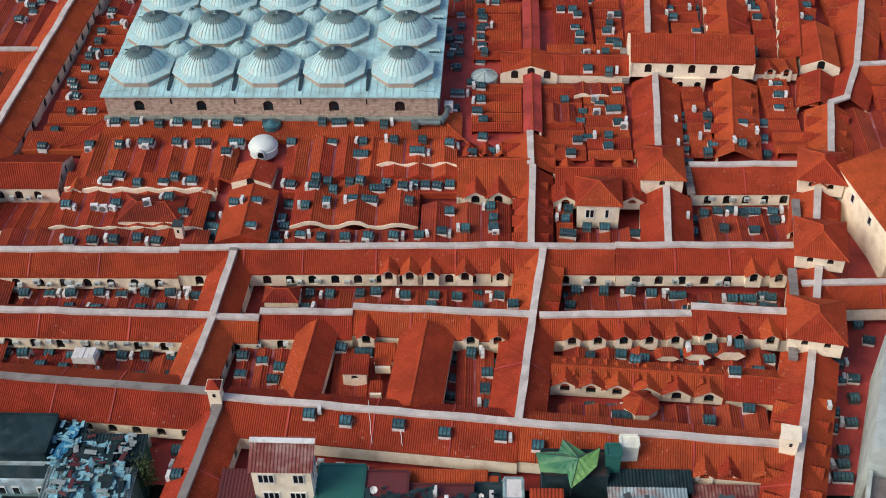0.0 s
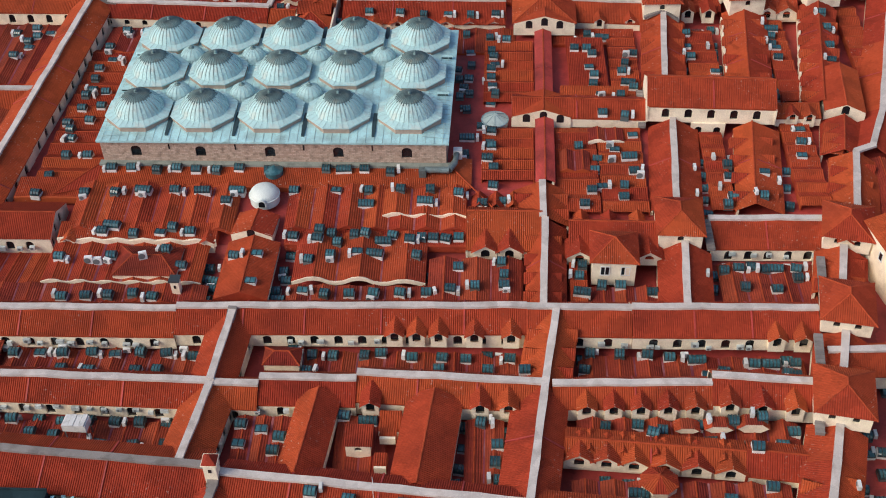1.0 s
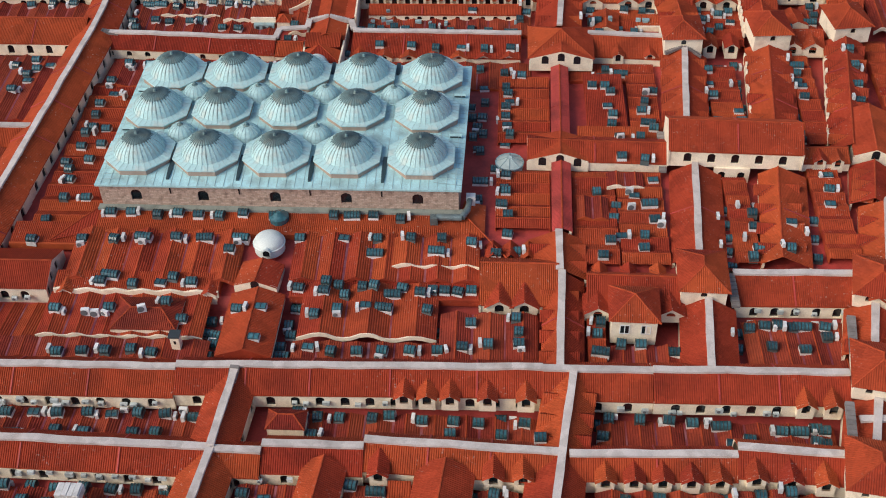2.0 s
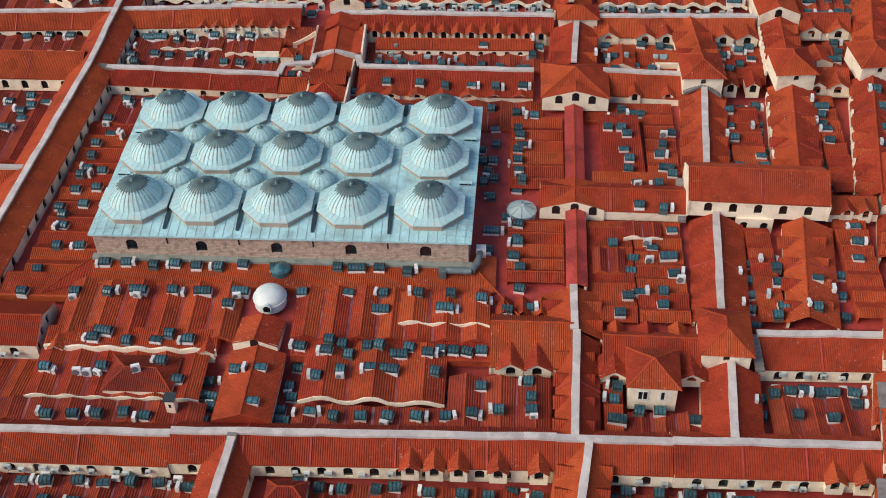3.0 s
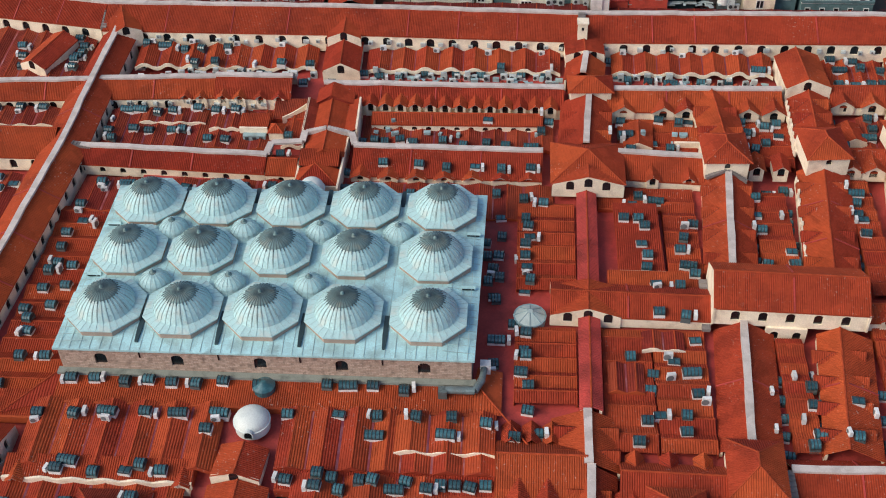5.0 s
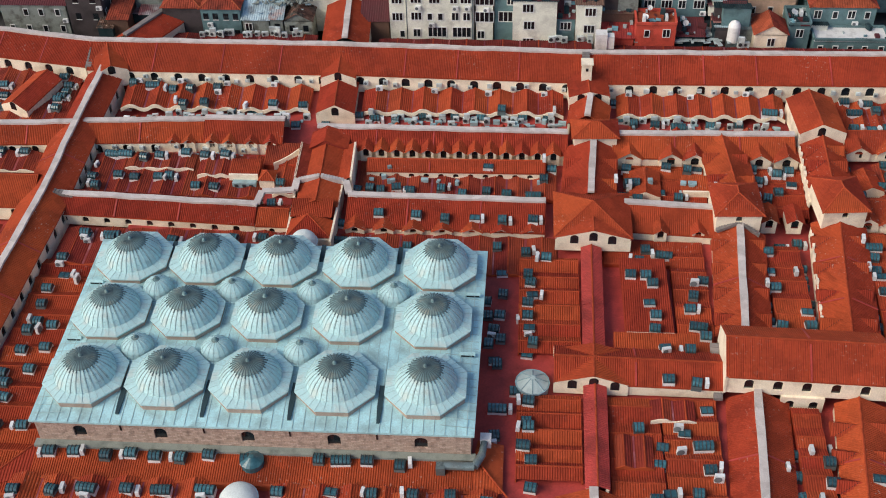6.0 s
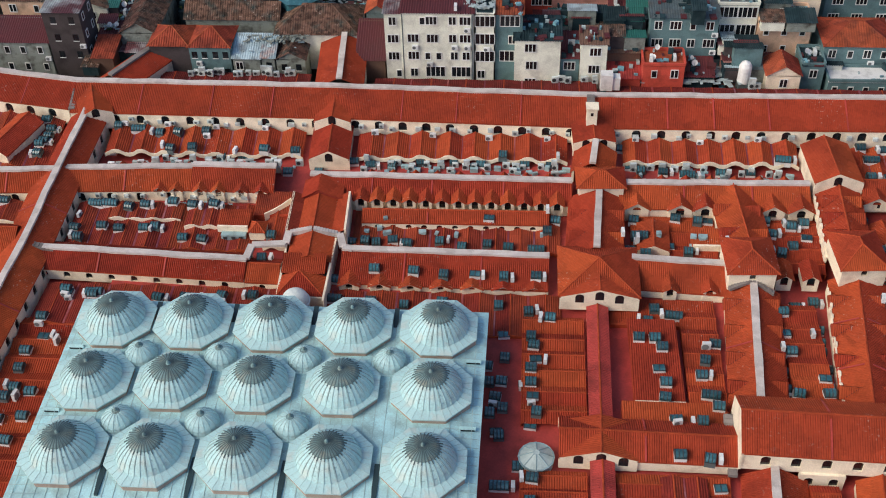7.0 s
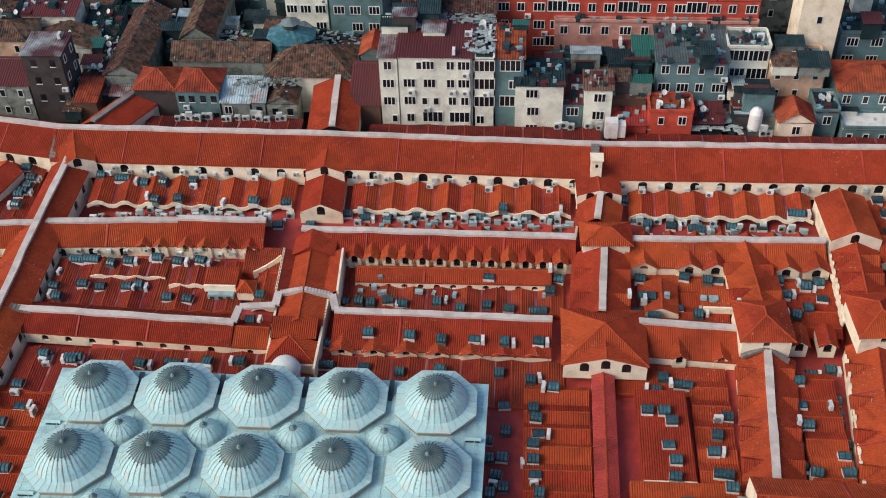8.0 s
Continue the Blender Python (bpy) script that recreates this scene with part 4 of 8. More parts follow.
def shed_roof(x0, x1, y0, y1, z0, z1, fascia=True, label="", waves=0, mat=None, skew=0.0):
    """One slope that falls to the south from z1 to z0, with a fascia along its lower edge."""
    t = thing("shed_roof", ((x0 + x1) / 2, (y0 + y1) / 2, z0 - 1.0), label or "low sloping roof of red clay tiles", "roof", "low roofs over the shops")
    g = Geo()
    g.corrugated([(x0, y0, z0), (x1, y0, z0), (x1 + skew, y1, z1), (x0 + skew, y1, z1)], (1, 0, 0), 0.24, 0.07)
    part("roof_slope", g, mat or TILE, t)
    g = Geo()
    n = max(1, waves * 4)
    pts = [(x0 + (x1 - x0) * i / n, z0 + (0.14 * math.sin(i * math.pi / 2) if waves else 0.0)) for i in range(n + 1)]
    for (xa, a), (xb, b) in zip(pts, pts[1:]):
        g.loft([[(x, y0 - 0.2, z - 0.8), (x, y0 + 0.08, z - 0.8), (x, y0 + 0.08, z + 0.10), (x, y0 - 0.2, z + 0.10)] for x, z in ((xa, a), (xb, b))])
    part("fascia", g, CREAM if fascia else TILE, t, "cream fascia" if fascia else "")
    g = Geo()
    for x in (x0, x1):
        g.loft([[(x - 0.06, y0, z0 - 0.8), (x - 0.06, y1, z0 - 0.8), (x - 0.06 + skew, y1, z1 - 0.02), (x - 0.06, y0, z0 - 0.02)], [(x + 0.06, y0, z0 - 0.8), (x + 0.06, y1, z0 - 0.8), (x + 0.06 + skew, y1, z1 - 0.02), (x + 0.06, y0, z0 - 0.02)]])
    part("side", g, TILE, t)
    return t


# by the domed hall
shed_roof(-21.5, 22.5, -18.9, -15.1, 2.55, 3.35, fascia=False, label="sloping red tiled roof along the foot of the domed hall")
g = Geo()
g.corrugated([(-21.5, -18.9, 2.55), (-21.5, -15.1, 3.35), (-26.6, -20.6, 2.4)], (1, 0, 0), 0.3, 0.05)
t = thing("shed_roof", (-24, -18, 1.6), "red tiled hip at the corner of the domed hall", "roof", "low roofs over the shops")
part("roof_slope", g, TILE, t)
g = Geo()
g.tube((-21.5, -15.1, 3.4), (-26.6, -20.6, 2.45), 0.1, 6)
part("hip_tiles", g, RIDGE_TILE, t)
t = thing("shed_roof", (24, -17, 1.6), "red tiled hip at the corner of the domed hall", "roof", "low roofs over the shops")
g = Geo()
g.corrugated([(22.5, -18.9, 2.55), (22.5, -15.1, 3.35), (25.4, -18.9, 2.55)], (1, 0, 0), 0.3, 0.05)
g.poly((22.5, -15.1, 3.35), (25.4, -18.9, 2.55), (25.4, -13, 2.6), (22.8, -13, 3.3))
part("roof_slope", g, TILE, t)
g = Geo()
g.tube((22.5, -15.1, 3.4), (28.6, -23.0, 2.4), 0.1, 6)
part("hip_tiles", g, RIDGE_TILE, t)

# south court, from the domed hall down to the long street
shed_roof(-24, -4.8, -28.0, -25.6, 1.65, 2.35, waves=6)
shed_roof(3.4, 25.0, -28.2, -26.0, 1.35, 1.8, fascia=False)
fold_roof(14.8, 24.9, -23.9, -19.4, 2.35, 2.75, 3, 0.5, seed=98, mat=TILE)
fold_roof(-30, -4.5, -37.4, -34.7, 0.25, 0.55, 8, 0.35, fascia=False, seed=31)
fold_roof(4.6, 24.5, -37.4, -34.5, 0.25, 0.6, 7, 0.35, fascia=False, seed=32)
fold_roof(20.8, 31.6, -37.2, -30.6, 0.7, 1.4, 3, 0.6, fascia=False, seed=33)
hip_roof(-12.2, -31.4, 7.4, 5.0, 0, 2.3, 1.0, 0.9, ridge=3.4, label="low hipped roof of red tiles within the folded roofs", over=0.1, mat=TILE_RED)
street_roof((-0.2, -37.6), (-0.1, -27.9), 2.5, 2.5, 3.2, 3.0, drop=1.2, strip=0, wall=0.9, ends=(True, False), gable_mat=TILE, label="broad red tiled roof between the folded roofs")
street_roof((-0.5, -27.8), (-0.2, -23.6), 3.2, 3.0, 2.5, 2.5, drop=0.9, strip=0, wall=1.1, ends=(True, False), gable_windows=1, label="small red tiled roof with a cream gable below the little dome")
dormer(-22.6, -28.2, 1.0, 0, True)
dormer(-5.8, -28.2, 1.0, 0, True)
shed_roof(-31.5, -22.0, -20.8, -17.5, 2.1, 2.7, fascia=False)

# both sides of the domed hall
fold_roof_east(-30.2, -21.9, -17.0, 13.0, 1.6, 2.2, 11, 0.4, seed=41)
fold_roof_east(26.6, 33.2, -17.0, -6.4, 2.5, 2.8, 5, 0.55, seed=42)
fold_roof_east(26.6, 33.4, -0.6, 14.6, 2.9, 3.0, 6, 0.55, seed=43)
fold_roof_east(36.0, 41.2, -22.6, -6.4, 2.1, 2.8, 5, 0.5, seed=44)
fold_roof_east(41.4, 47.0, -22.6, -6.2, 2.2, 2.7, 7, 0.45, seed=144)
fold_roof(40.2, 44.8, -9.6, -7.0, 3.05, 3.2, 2, 0.4, seed=145)
fold_roof(36.4, 40.2, -15.4, -11.6, 2.75, 2.95, 2, 0.45, fascia=False, seed=146)
shed_roof(38.4, 43.6, 2.6, 13.4, 3.2, 4.4, skew=-0.4)
fold_roof_east(44.0, 48.0, 0.0, 16.0, 2.7, 3.1, 6, 0.45, seed=45)
shed_roof(37.0, 47.6, -0.4, 2.2, 3.4, 3.7, fascia=False)
shed_roof(36.4, 48.0, 14.0, 17.6, 2.9, 3.3, fascia=False)
fold_roof_east(55.0, 59.2, 1.8, 17.4, 2.9, 3.2, 6, 0.3, seed=46)
fold_roof_east(54.6, 57.4, -22.0, -7.0, 2.2, 2.8, 6, 0.3, seed=47)
fold_roof_east(66.6, 69.6, 0.0, 20.0, 2.9, 3.4, 8, 0.4, seed=48)
fold_roof_east(65.2, 69.0, -21.0, -4.0, 2.2, 2.8, 7, 0.4, seed=49)
fold_roof(54.2, 66, -37.0, -29.6, 0.3, 0.1, 4, 0.5, fascia=False, seed=50)
fold_roof_east(37.0, 39.0, -37.2, -30.4, 0.6, 1.2, 3, 0.3, seed=51)
fold_roof(39.4, 46.8, -37.3, -34.2, 0.4, 0.7, 3, 0.4, fascia=False, seed=52)
fold_roof(-50, -37.5, -18, -3.2, 2.2, 2.8, 4, 0.5, fascia=False, seed=53)
fold_roof(-52, -37, 3.2, 18, 2.6, 3.1, 5, 0.5, fascia=False, seed=54)
fold_roof(-55, -33.2, -36.4, -28.6, -0.1, -0.5, 6, 0.5, seed=55)

# rows between the south streets
fold_roof(-60, -26, -47.2, -43.0, -0.9, -0.3, 11, 0.5, fascia=False, seed=61)
fold_roof(-60, -24, -56.2, -51.4, -1.3, -0.7, 9, 0.4, fascia=False, seed=62)
hip_roof(5.6, -45.4, 3.8, 2.4, 0, 1.3, 0.9, 1.6, ridge=1.6, label="small hipped hut of red tiles with a cream wall", over=0.15, mat=TILE_RED)
street_roof((35.6, -56.4), (53.4, -57.5), 1.3, 1.0, 1.9, 1.7, drop=1.2, strip=0, wall=1.5, drop_left=0.75, label="low red tiled roof with a row of dormers")
street_roof((53.4, -57.3), (59.6, -57.9), 1.1, 1.0, 1.8, 2.3, drop=1.4, strip=0, wall=1.1, drop_left=0.75, ends=(True, False), gable_mat=TILE, label="plain low red tiled roof at the end of a row")
for x in (37.0, 39.7, 42.4, 45.4, 48.5, 51.8):
    dormer(x, -58.25 - (x - 37.0) * 0.066, 0.05 - (x - 37.0) * 0.02, -4, wide=True)
gablets(36.6, -54.9, 0.25, 53.0, -56.0, 0.1, 7, 176)


def pointed_front(x, y, z, w, h):
    """A cream front with a shallow point above and below, closing a little gabled roof."""
    t = thing("gabled_roof", (x, y + 1.2, z - 1.2), "low gabled roof with a cream pointed front", "roof", "low roofs over the shops")
    pts = [(-w / 2, 0), (-w / 4, -h / 2), (w / 4, -h / 2), (w / 2, 0), (w / 4, h / 2), (-w / 4, h / 2)]
    g = Geo()
    g.loft([[(x + a, y + d, z + b) for a, b in pts] for d in (0.0, 0.2)])
    part("front", g, CREAM, t, "cream plastered front")
    for q in (-1, 1):
        g = Geo()
        g.corrugated([(x + q * w / 4, y - 0.1, z + h / 2 + 0.05), (x + q * w / 4, y + 1.3, z + h / 2 + 0.05), (x + q * w / 2, y + 1.3, z), (x + q * w / 2, y - 0.1, z)], (0, 1, 0))
        part("roof_slope", g, TILE, t)
    g = Geo()
    g.corrugated([(x - w / 4, y - 0.1, z + h / 2 + 0.05), (x + w / 4, y - 0.1, z + h / 2 + 0.05), (x + w / 4, y + 1.3, z + h / 2 + 0.05), (x - w / 4, y + 1.3, z + h / 2 + 0.05)], (1, 0, 0))
    part("roof_top", g, TILE_RED, t)
    g = Geo()
    g.box(x, y + 0.7, z - h / 2 - 1.0, w * 0.55, 1.1, 1.0)
    part("base", g, TILE_RED, t)


for x, y, z, w, h in ((48.0, -54.55, 0.3, 2.6, 0.75), (51.2, -54.4, 0.4, 3.0, 0.95), (54.6, -54.3, 0.55, 3.3, 1.25)):
    pointed_front(x, y, z, w, h)

fold_roof(36.2, 57.5, -63.6, -60.2, -1.1, -0.8, 8, 0.5, fascia=False, seed=63)
fold_roof(25.6, 29.6, -61.5, -53.0, -1.2, -0.6, 2, 0.3, fascia=False, seed=64)
fold_roof(1.8, 7.6, -59.6, -53.0, -1.2, -0.6, 3, 0.3, fascia=False, seed=65)
fold_roof(12.4, 17.6, -61.0, -52.8, -1.2, -0.6, 2, 0.3, fascia=False, seed=66)
street_roof((72.0, -12.0), (73.4, -4.8), 4.0, 4.3, 2.8, 2.6, drop=1.5, strip=0, wall=1.4, label="red tiled street roof below a cream gable")
gablets(69.4, -11.4, 2.7, 70.8, -5.4, 3.0, 4, -101)
street_roof((64.6, -3.4), (70.4, -3.2), 4.9, 4.9, 1.5, 2.0, drop=1.0, strip=0, wall=1.3, label="low red tiled roof with two small dormers")
for x in (66.7, 68.9):
    dormer(x, -5.3, 3.7, 0, True)
street_roof((1.6, 44.0), (1.6, 48.4), 8.9, 9.3, 2.4, 2.4, drop=0.9, strip=0, wall=1.7, ends=(True, False), gable_windows=1, label="small tiled gable with an arched window on the long street wall")
t = thing("roof_pavilion", (44.6, -60.8, -1.6), "small eight sided hipped roof of red tiles", "pavilion")
rim = [Vector((44.6 + 1.95 * math.cos(math.pi * (k + 0.5) / 4), -60.8 + 1.75 * math.sin(math.pi * (k + 0.5) / 4), 0.35)) for k in range(8)]
tip = Vector((44.6, -60.8, 1.3))
hips = Geo()
for p, q in zip(rim, rim[1:] + rim[:1]):
    g = Geo()
    g.corrugated([p, q, tip], q - p)
    part("roof_slope", g, TILE, t)
    hips.tube(p, tip, 0.07, 5)
    g = Geo()
    down, c = Vector((0, 0, 1.6)), Vector((44.6, -60.8, 0.35))
    g.loft([[v.lerp(c, 0.07), v.lerp(c, 0.15), v.lerp(c, 0.15) - down, v.lerp(c, 0.07) - down] for v in (p, q)])
    part("wall", g, CREAM, t, "cream plastered wall")
part("hip_tiles", hips, RIDGE_TILE, t)
t = thing("kiosk", (15.0, -56.6, -2.0), "small cream kiosk with a low sloping red tiled roof", "kiosk")
g = Geo()
g.corrugated([(13.5, -58.0, 1.05), (16.5, -58.0, 1.05), (16.5, -55.5, 1.55), (13.5, -55.5, 1.55)], (1, 0, 0))
part("roof_slope", g, TILE, t)
for p, q, n in (((13.75, -57.8), (16.25, -57.8), 1), ((16.22, -57.49), (16.22, -55.7), 0), ((15.9, -55.72), (14.1, -55.72), 0), ((13.78, -55.7), (13.78, -57.49), 0)):
    za, zb = (1.02 + 0.2 * (v[1] + 57.8) for v in (p, q))
    pierced_wall("wall", p, q, -2.0, za, zb, CREAM, t, spread(1, 2.5, 0.4) if n else (), 0.72, 0.62, 0.32, label="cream plastered wall")
shed_roof(17.0, 18.6, -56.0, -54.9, 0.1, 0.3, label="little lean-to of red tiles")
shed_roof(16.7, 17.9, -59.5, -57.9, -0.2, 0.1, label="little lean-to of red tiles")
shed_roof(16.8, 19.0, -55.0, -52.6, -0.4, 0.3)

# rows north of the domed hall
fold_roof(-24.4, -15.4, 28.6, 31.4, 4.0, 4.2, 4, 0.28, seed=96)
fold_roof(-14.7, -10.5, 27.4, 31.4, 4.0, 4.4, 2, 0.35, seed=97)
shed_roof(-10.3, -6.6, 26.7, 29.3, 4.85, 5.35, label="small tiled lean-to roof over a teal plant box")
t = thing("plant_box", (-8.2, 26.1, 3.2), "pale teal plant box with pipes under a lean-to roof", "equipment")
g = Geo()
g.box(-8.3, 26.2, 3.1, 3.0, 0.9, 1.1)
part("casing", g, SHEET, t)
for x in (-9.3, -8.3, -7.4):
    g = Geo()
    g.box(x, 25.72, 3.6, 0.45, 0.12, 0.4)
    part("grille", g, FRAME, t)
hip_roof(-5.4, 26.9, 1.9, 2.0, 0, 5.4, 0.8, 1.2, label="tiny hipped roof of red tiles", over=0.1)
t = thing("curved_parapet", (-3.4, 30, 4.0), "curved cream parapet rising along a tiled roof", "parapet")
g = Geo()
g.loft([[(-5.0 + 3.0 * k, 29.0 + 2.2 * k, 3.8), (-5.0 + 3.0 * k, 29.0 + 2.2 * k, 4.9 + 0.7 * k * k), (-5.0 + 3.0 * k, 29.25 + 2.2 * k, 4.9 + 0.7 * k * k), (-5.0 + 3.0 * k, 29.25 + 2.2 * k, 3.8)] for k in (i / 8 for i in range(9))])
part("wall", g, CREAM, t)
shed_roof(-6.4, -2.0, 29.6, 33.0, 4.3, 5.2, fascia=False, mat=TILE_RED)
street_roof((7.0, 29.9), (29.6, 30.1), 5.4, 5.4, 1.0, 1.7, drop=0.75, strip=0, wall=1.6, nr=11, w=0.7, h=0.6, label="low red tiled roof with a cream windowed wall")
fold_roof(-4.6, 0.0, 24.6, 33.0, 3.4, 4.2, 2, 0.6, fascia=True, seed=71)
PASSAGE = thing("passage_roof", (1.7, 24, 2.4), "tiled roof over a passage with side wings, steps and a low hip", "roof")


def slope(pts, along, mat=TILE, name="roof_slope", label=""):
    g = Geo()
    g.corrugated(pts, along)
    return part(name, g, mat, PASSAGE, label)


for x, z in ((-0.25, 5.3), (3.75, 5.3)):
    slope([(1.7, 25.2, 6.2), (1.6, 32.0, 6.5), (x, 32.0, z + 0.3), (x, 25.2, z)], (0, 1, 0))
# east-facing wing in darker tile: its shaded side is put into the colour
slope([(-0.25, 25.2, 5.3), (-0.3, 32.0, 5.6), (-1.7, 32.0, 6.2), (-1.6, 25.2, 5.9)], (0, 1, 0), TILE_RED)
slope([(3.75, 25.2, 5.3), (3.8, 32.0, 5.6), (5.3, 32.0, 6.3), (5.5, 25.2, 6.0)], (0, 1, 0))
for x, y, z, s_ in ((-0.6, 31.0, 6.2, 1), (4.4, 31.0, 6.2, -1)):
    slope([(1.5, 31.2, 7.0), (1.4, 34.6, 7.0), (x, 34.6, z - 0.3), (x, 31.0, z - 0.3)], (0, 1, 0))
g = Geo()
g.loft([[(-0.4, y, 5.4), (-0.4, y, 5.95), (1.5, y, 6.95), (4.2, y, 5.95), (4.2, y, 5.4)] for y in (31.25, 31.4)])
part("hip_front", g, TILE_RED, PASSAGE)
for x, z in ((-0.9, 5.0), (4.4, 5.0)):
    slope([(1.75, 20.6, 6.0), (1.7, 24.9, 6.1), (x, 24.9, z), (x, 20.6, z - 0.1)], (0, 1, 0))
slope([(-1.2, 18.6, 5.0), (3.9, 18.6, 5.0), (3.9, 21.2, 5.8), (-1.2, 21.2, 5.8)], (1, 0, 0))
for pts, al in (([(-1.3, 15.6, 4.3), (4.1, 15.6, 4.3), (1.0, 18.7, 5.4)], (1, 0, 0)), ([(-1.3, 15.6, 4.3), (-1.3, 18.9, 4.3), (1.0, 18.7, 5.4)], (0, 1, 0)), ([(4.1, 15.6, 4.3), (4.1, 18.9, 4.3), (1.0, 18.7, 5.4)], (0, 1, 0))):
    slope(pts, al)
g = Geo()
for a, b in (((-1.3, 15.6, 4.35), (1.0, 18.7, 5.45)), ((4.1, 15.6, 4.35), (1.0, 18.7, 5.45)), ((1.75, 20.6, 6.05), (1.7, 24.9, 6.15)), ((1.7, 25.2, 6.25), (1.6, 32.0, 6.55))):
    g.tube(a, b, 0.09, 6)
part("ridge_cap", g, RIDGE_TILE, PASSAGE)
for a, b, z0, za, zb in (((4.3, 14.6), (4.5, 24.8), 2.4, 4.7, 5.1), ((5.6, 25.2), (5.4, 32.0), 3.0, 6.15, 6.4), ((-1.75, 32.0), (-1.65, 25.2), 3.0, 6.2, 5.9), ((-1.5, 24.6), (-1.4, 15.4), 2.4, 4.9, 4.2), ((-1.4, 15.4), (4.3, 15.4), 2.4, 4.25, 4.25)):
    pierced_wall("wall", a, b, z0, za, zb, CREAM, PASSAGE, (), thick=0.25, label="cream plastered wall")
for x0, z0, x1, z1 in ((-1.4, 5.5, 1.6, 6.3), (4.9, 5.5, 1.8, 6.3)):
    for i in range(9):
        k = (i + 0.5) / 9
        g = Geo()
        g.box(x0 + (x1 - x0) * k, 25.05, z0 + (z1 - z0) * k - 0.4, abs(x1 - x0) / 9 + 0.02, 0.6, 0.55)
        part("step", g, STRIP, PASSAGE, "pale concrete step")
street_roof((-5.5, 20.4), (-1.5, 20.3), 4.8, 4.8, 2.0, 2.2, drop=1.1, strip=0, wall=1.2, nr=1, w=0.7, h=0.7, label="short red tiled roof beside the passage")
street_roof((64.2, 24.6), (64.4, 34.8), 6.2, 7.0, 2.6, 2.8, drop=1.4, strip=0, wall=1.2, label="red tiled street roof between the pavilion and the gable")
gablets(-26, 37.4, 5.3, -6, 37.6, 5.4, 9, 180)
gablets(6, 37.0, 5.2, 31, 36.9, 5.2, 12, 180)
gablets(39, 36.8, 5.3, 60, 37.2, 5.3, 9, 180)
gablets(61.9, 25.6, 5.1, 62.1, 34.0, 5.8, 4, -90)
gablets(66.6, 25.6, 5.1, 66.8, 34.0, 5.8, 4, 90)
street_roof((-29.6, 44.3), (-31.6, 49.8), 9.2, 9.6, 2.2, 2.2, drop=1.0, strip=0, wall=2.4, ends=(True, False), gable_windows=1, label="small red tiled gable at the end of the long street")
fold_roof_east(39.4, 49.4, 24.2, 31.4, 3.3, 3.9, 3, 0.4, seed=72)
fold_roof_east(55.4, 61.5, 22.6, 31.2, 3.2, 3.9, 4, 0.4, seed=73)
street_roof((41.8, 24.8), (42.0, 29.6), 5.0, 5.2, 1.9, 1.9, drop=0.8, strip=0, wall=1.2, ends=(True, False), label="small gabled roof with a cream front")
shed_roof(46.4, 50.2, 25.6, 28.0, 4.6, 5.2)
fold_roof(-60, -35, 37.5, 49, 4.6, 5.6, 8, 0.5, fascia=False, seed=74)
fold_roof(-60, -36, 27.8, 31.4, 3.6, 4.0, 8, 0.4, seed=75)
street_roof((-70, 24.6), (-33.8, 24.2), 6.0, 6.1, 2.6, 4.2, drop=1.9, strip=0, wall=2.0, nr=12, label="broad red tiled roof with a cream windowed wall")
street_roof((-42.0, 38.6), (-39.2, 45.6), 7.0, 7.6, 2.2, 2.2, drop=1.0, strip=0, wall=1.8, ends=(True, False), gable_windows=1, label="small gabled roof with a cream arched front")
fold_roof(80.2, 97, 26, 42, 3.8, 5.2, 7, 0.7, seed=76)
fold_roof_east(78.0, 81.0, 6, 24, 2.8, 3.4, 7, 0.4, seed=77)
fold_roof_east(84.5, 97, 0.5, 24, 2.8, 3.4, 7, 0.5, seed=81)
fold_roof_east(80, 97, -24, -6.4, 2.2, 2.8, 6, 0.5, seed=82)
street_roof((73.6, -4.4), (74.6, 5.4), 5.4, 5.6, 2.6, 2.6, drop=1.1, strip=0, wall=1.8, ends=(True, False), gable_windows=1, label="red tiled roof with a cream gable at the street bend")
fold_roof(6, 36, 52.0, 55.2, 7.4, 7.3, 6, 0.16, fascia=False, seed=78, mat=SHADED_TILE)
fold_roof(38, 76, 51.9, 54.2, 7.4, 7.3, 7, 0.14, fascia=False, seed=79, mat=SHADED_TILE)
fold_roof(-24, -3.0, 52.4, 56.6, 6.9, 6.9, 5, 0.14, fascia=False, seed=80, mat=SHADED_TILE)

# dormers and gablets of the streets
for x in (17.6, 20.0, 22.4, 26.3, 30.3):
    dormer(x, -42.85, 0.75, 0)
for x in (58.8, 61.6):
    dormer(x, -42.9, 0.95, 0)
for x in (15.8, 27.1, 30.0):
    dormer(x, -52.6, 0.5, 0)
dormers(36.6, -52.6, 0.5, 50.4, -52.3, 0.6, 5)
dormers(50.8, -52.2, 1.1, 60.6, -52.7, 1.0, 3)
for x in (49.5, 51.8, 55.1):
    dormer(x + 0.2, -70.2, 0.3, -5)
for x in (27.3, 30.1):
    dormer(x, -29.75, 1.95, 0, wide=True)
for x in (38.2, 46.2):
    dormer(x, -30.5, 2.0, 0, wide=True)
for i in range(7):
    dormer(6.6 + 3.55 * i, 18.45, 3.55, 0, low=True)
dormers(5.6, 31.6, 4.8, 31.6, 31.4, 4.8, 13, 0, True)
for x in (40.2, 45.4, 48.4, 56.4, 59.8):
    dormer(x, 31.4, 5.05, 0, wide=True)
for x in (43.2, 47.6):
    dormer(x, 18.2, 3.7, 0, True)
for x in (-18.9, -16.8):
    dormer(x, 32.95, 4.55, 0, True)
for x in (-13.7, -11.4, -8.5, -6.0):
    dormer(x, 32.7, 4.8, 0, True)
for x in (56.2, 59.2):
    dormer(x, 20.4, 3.8, 0)
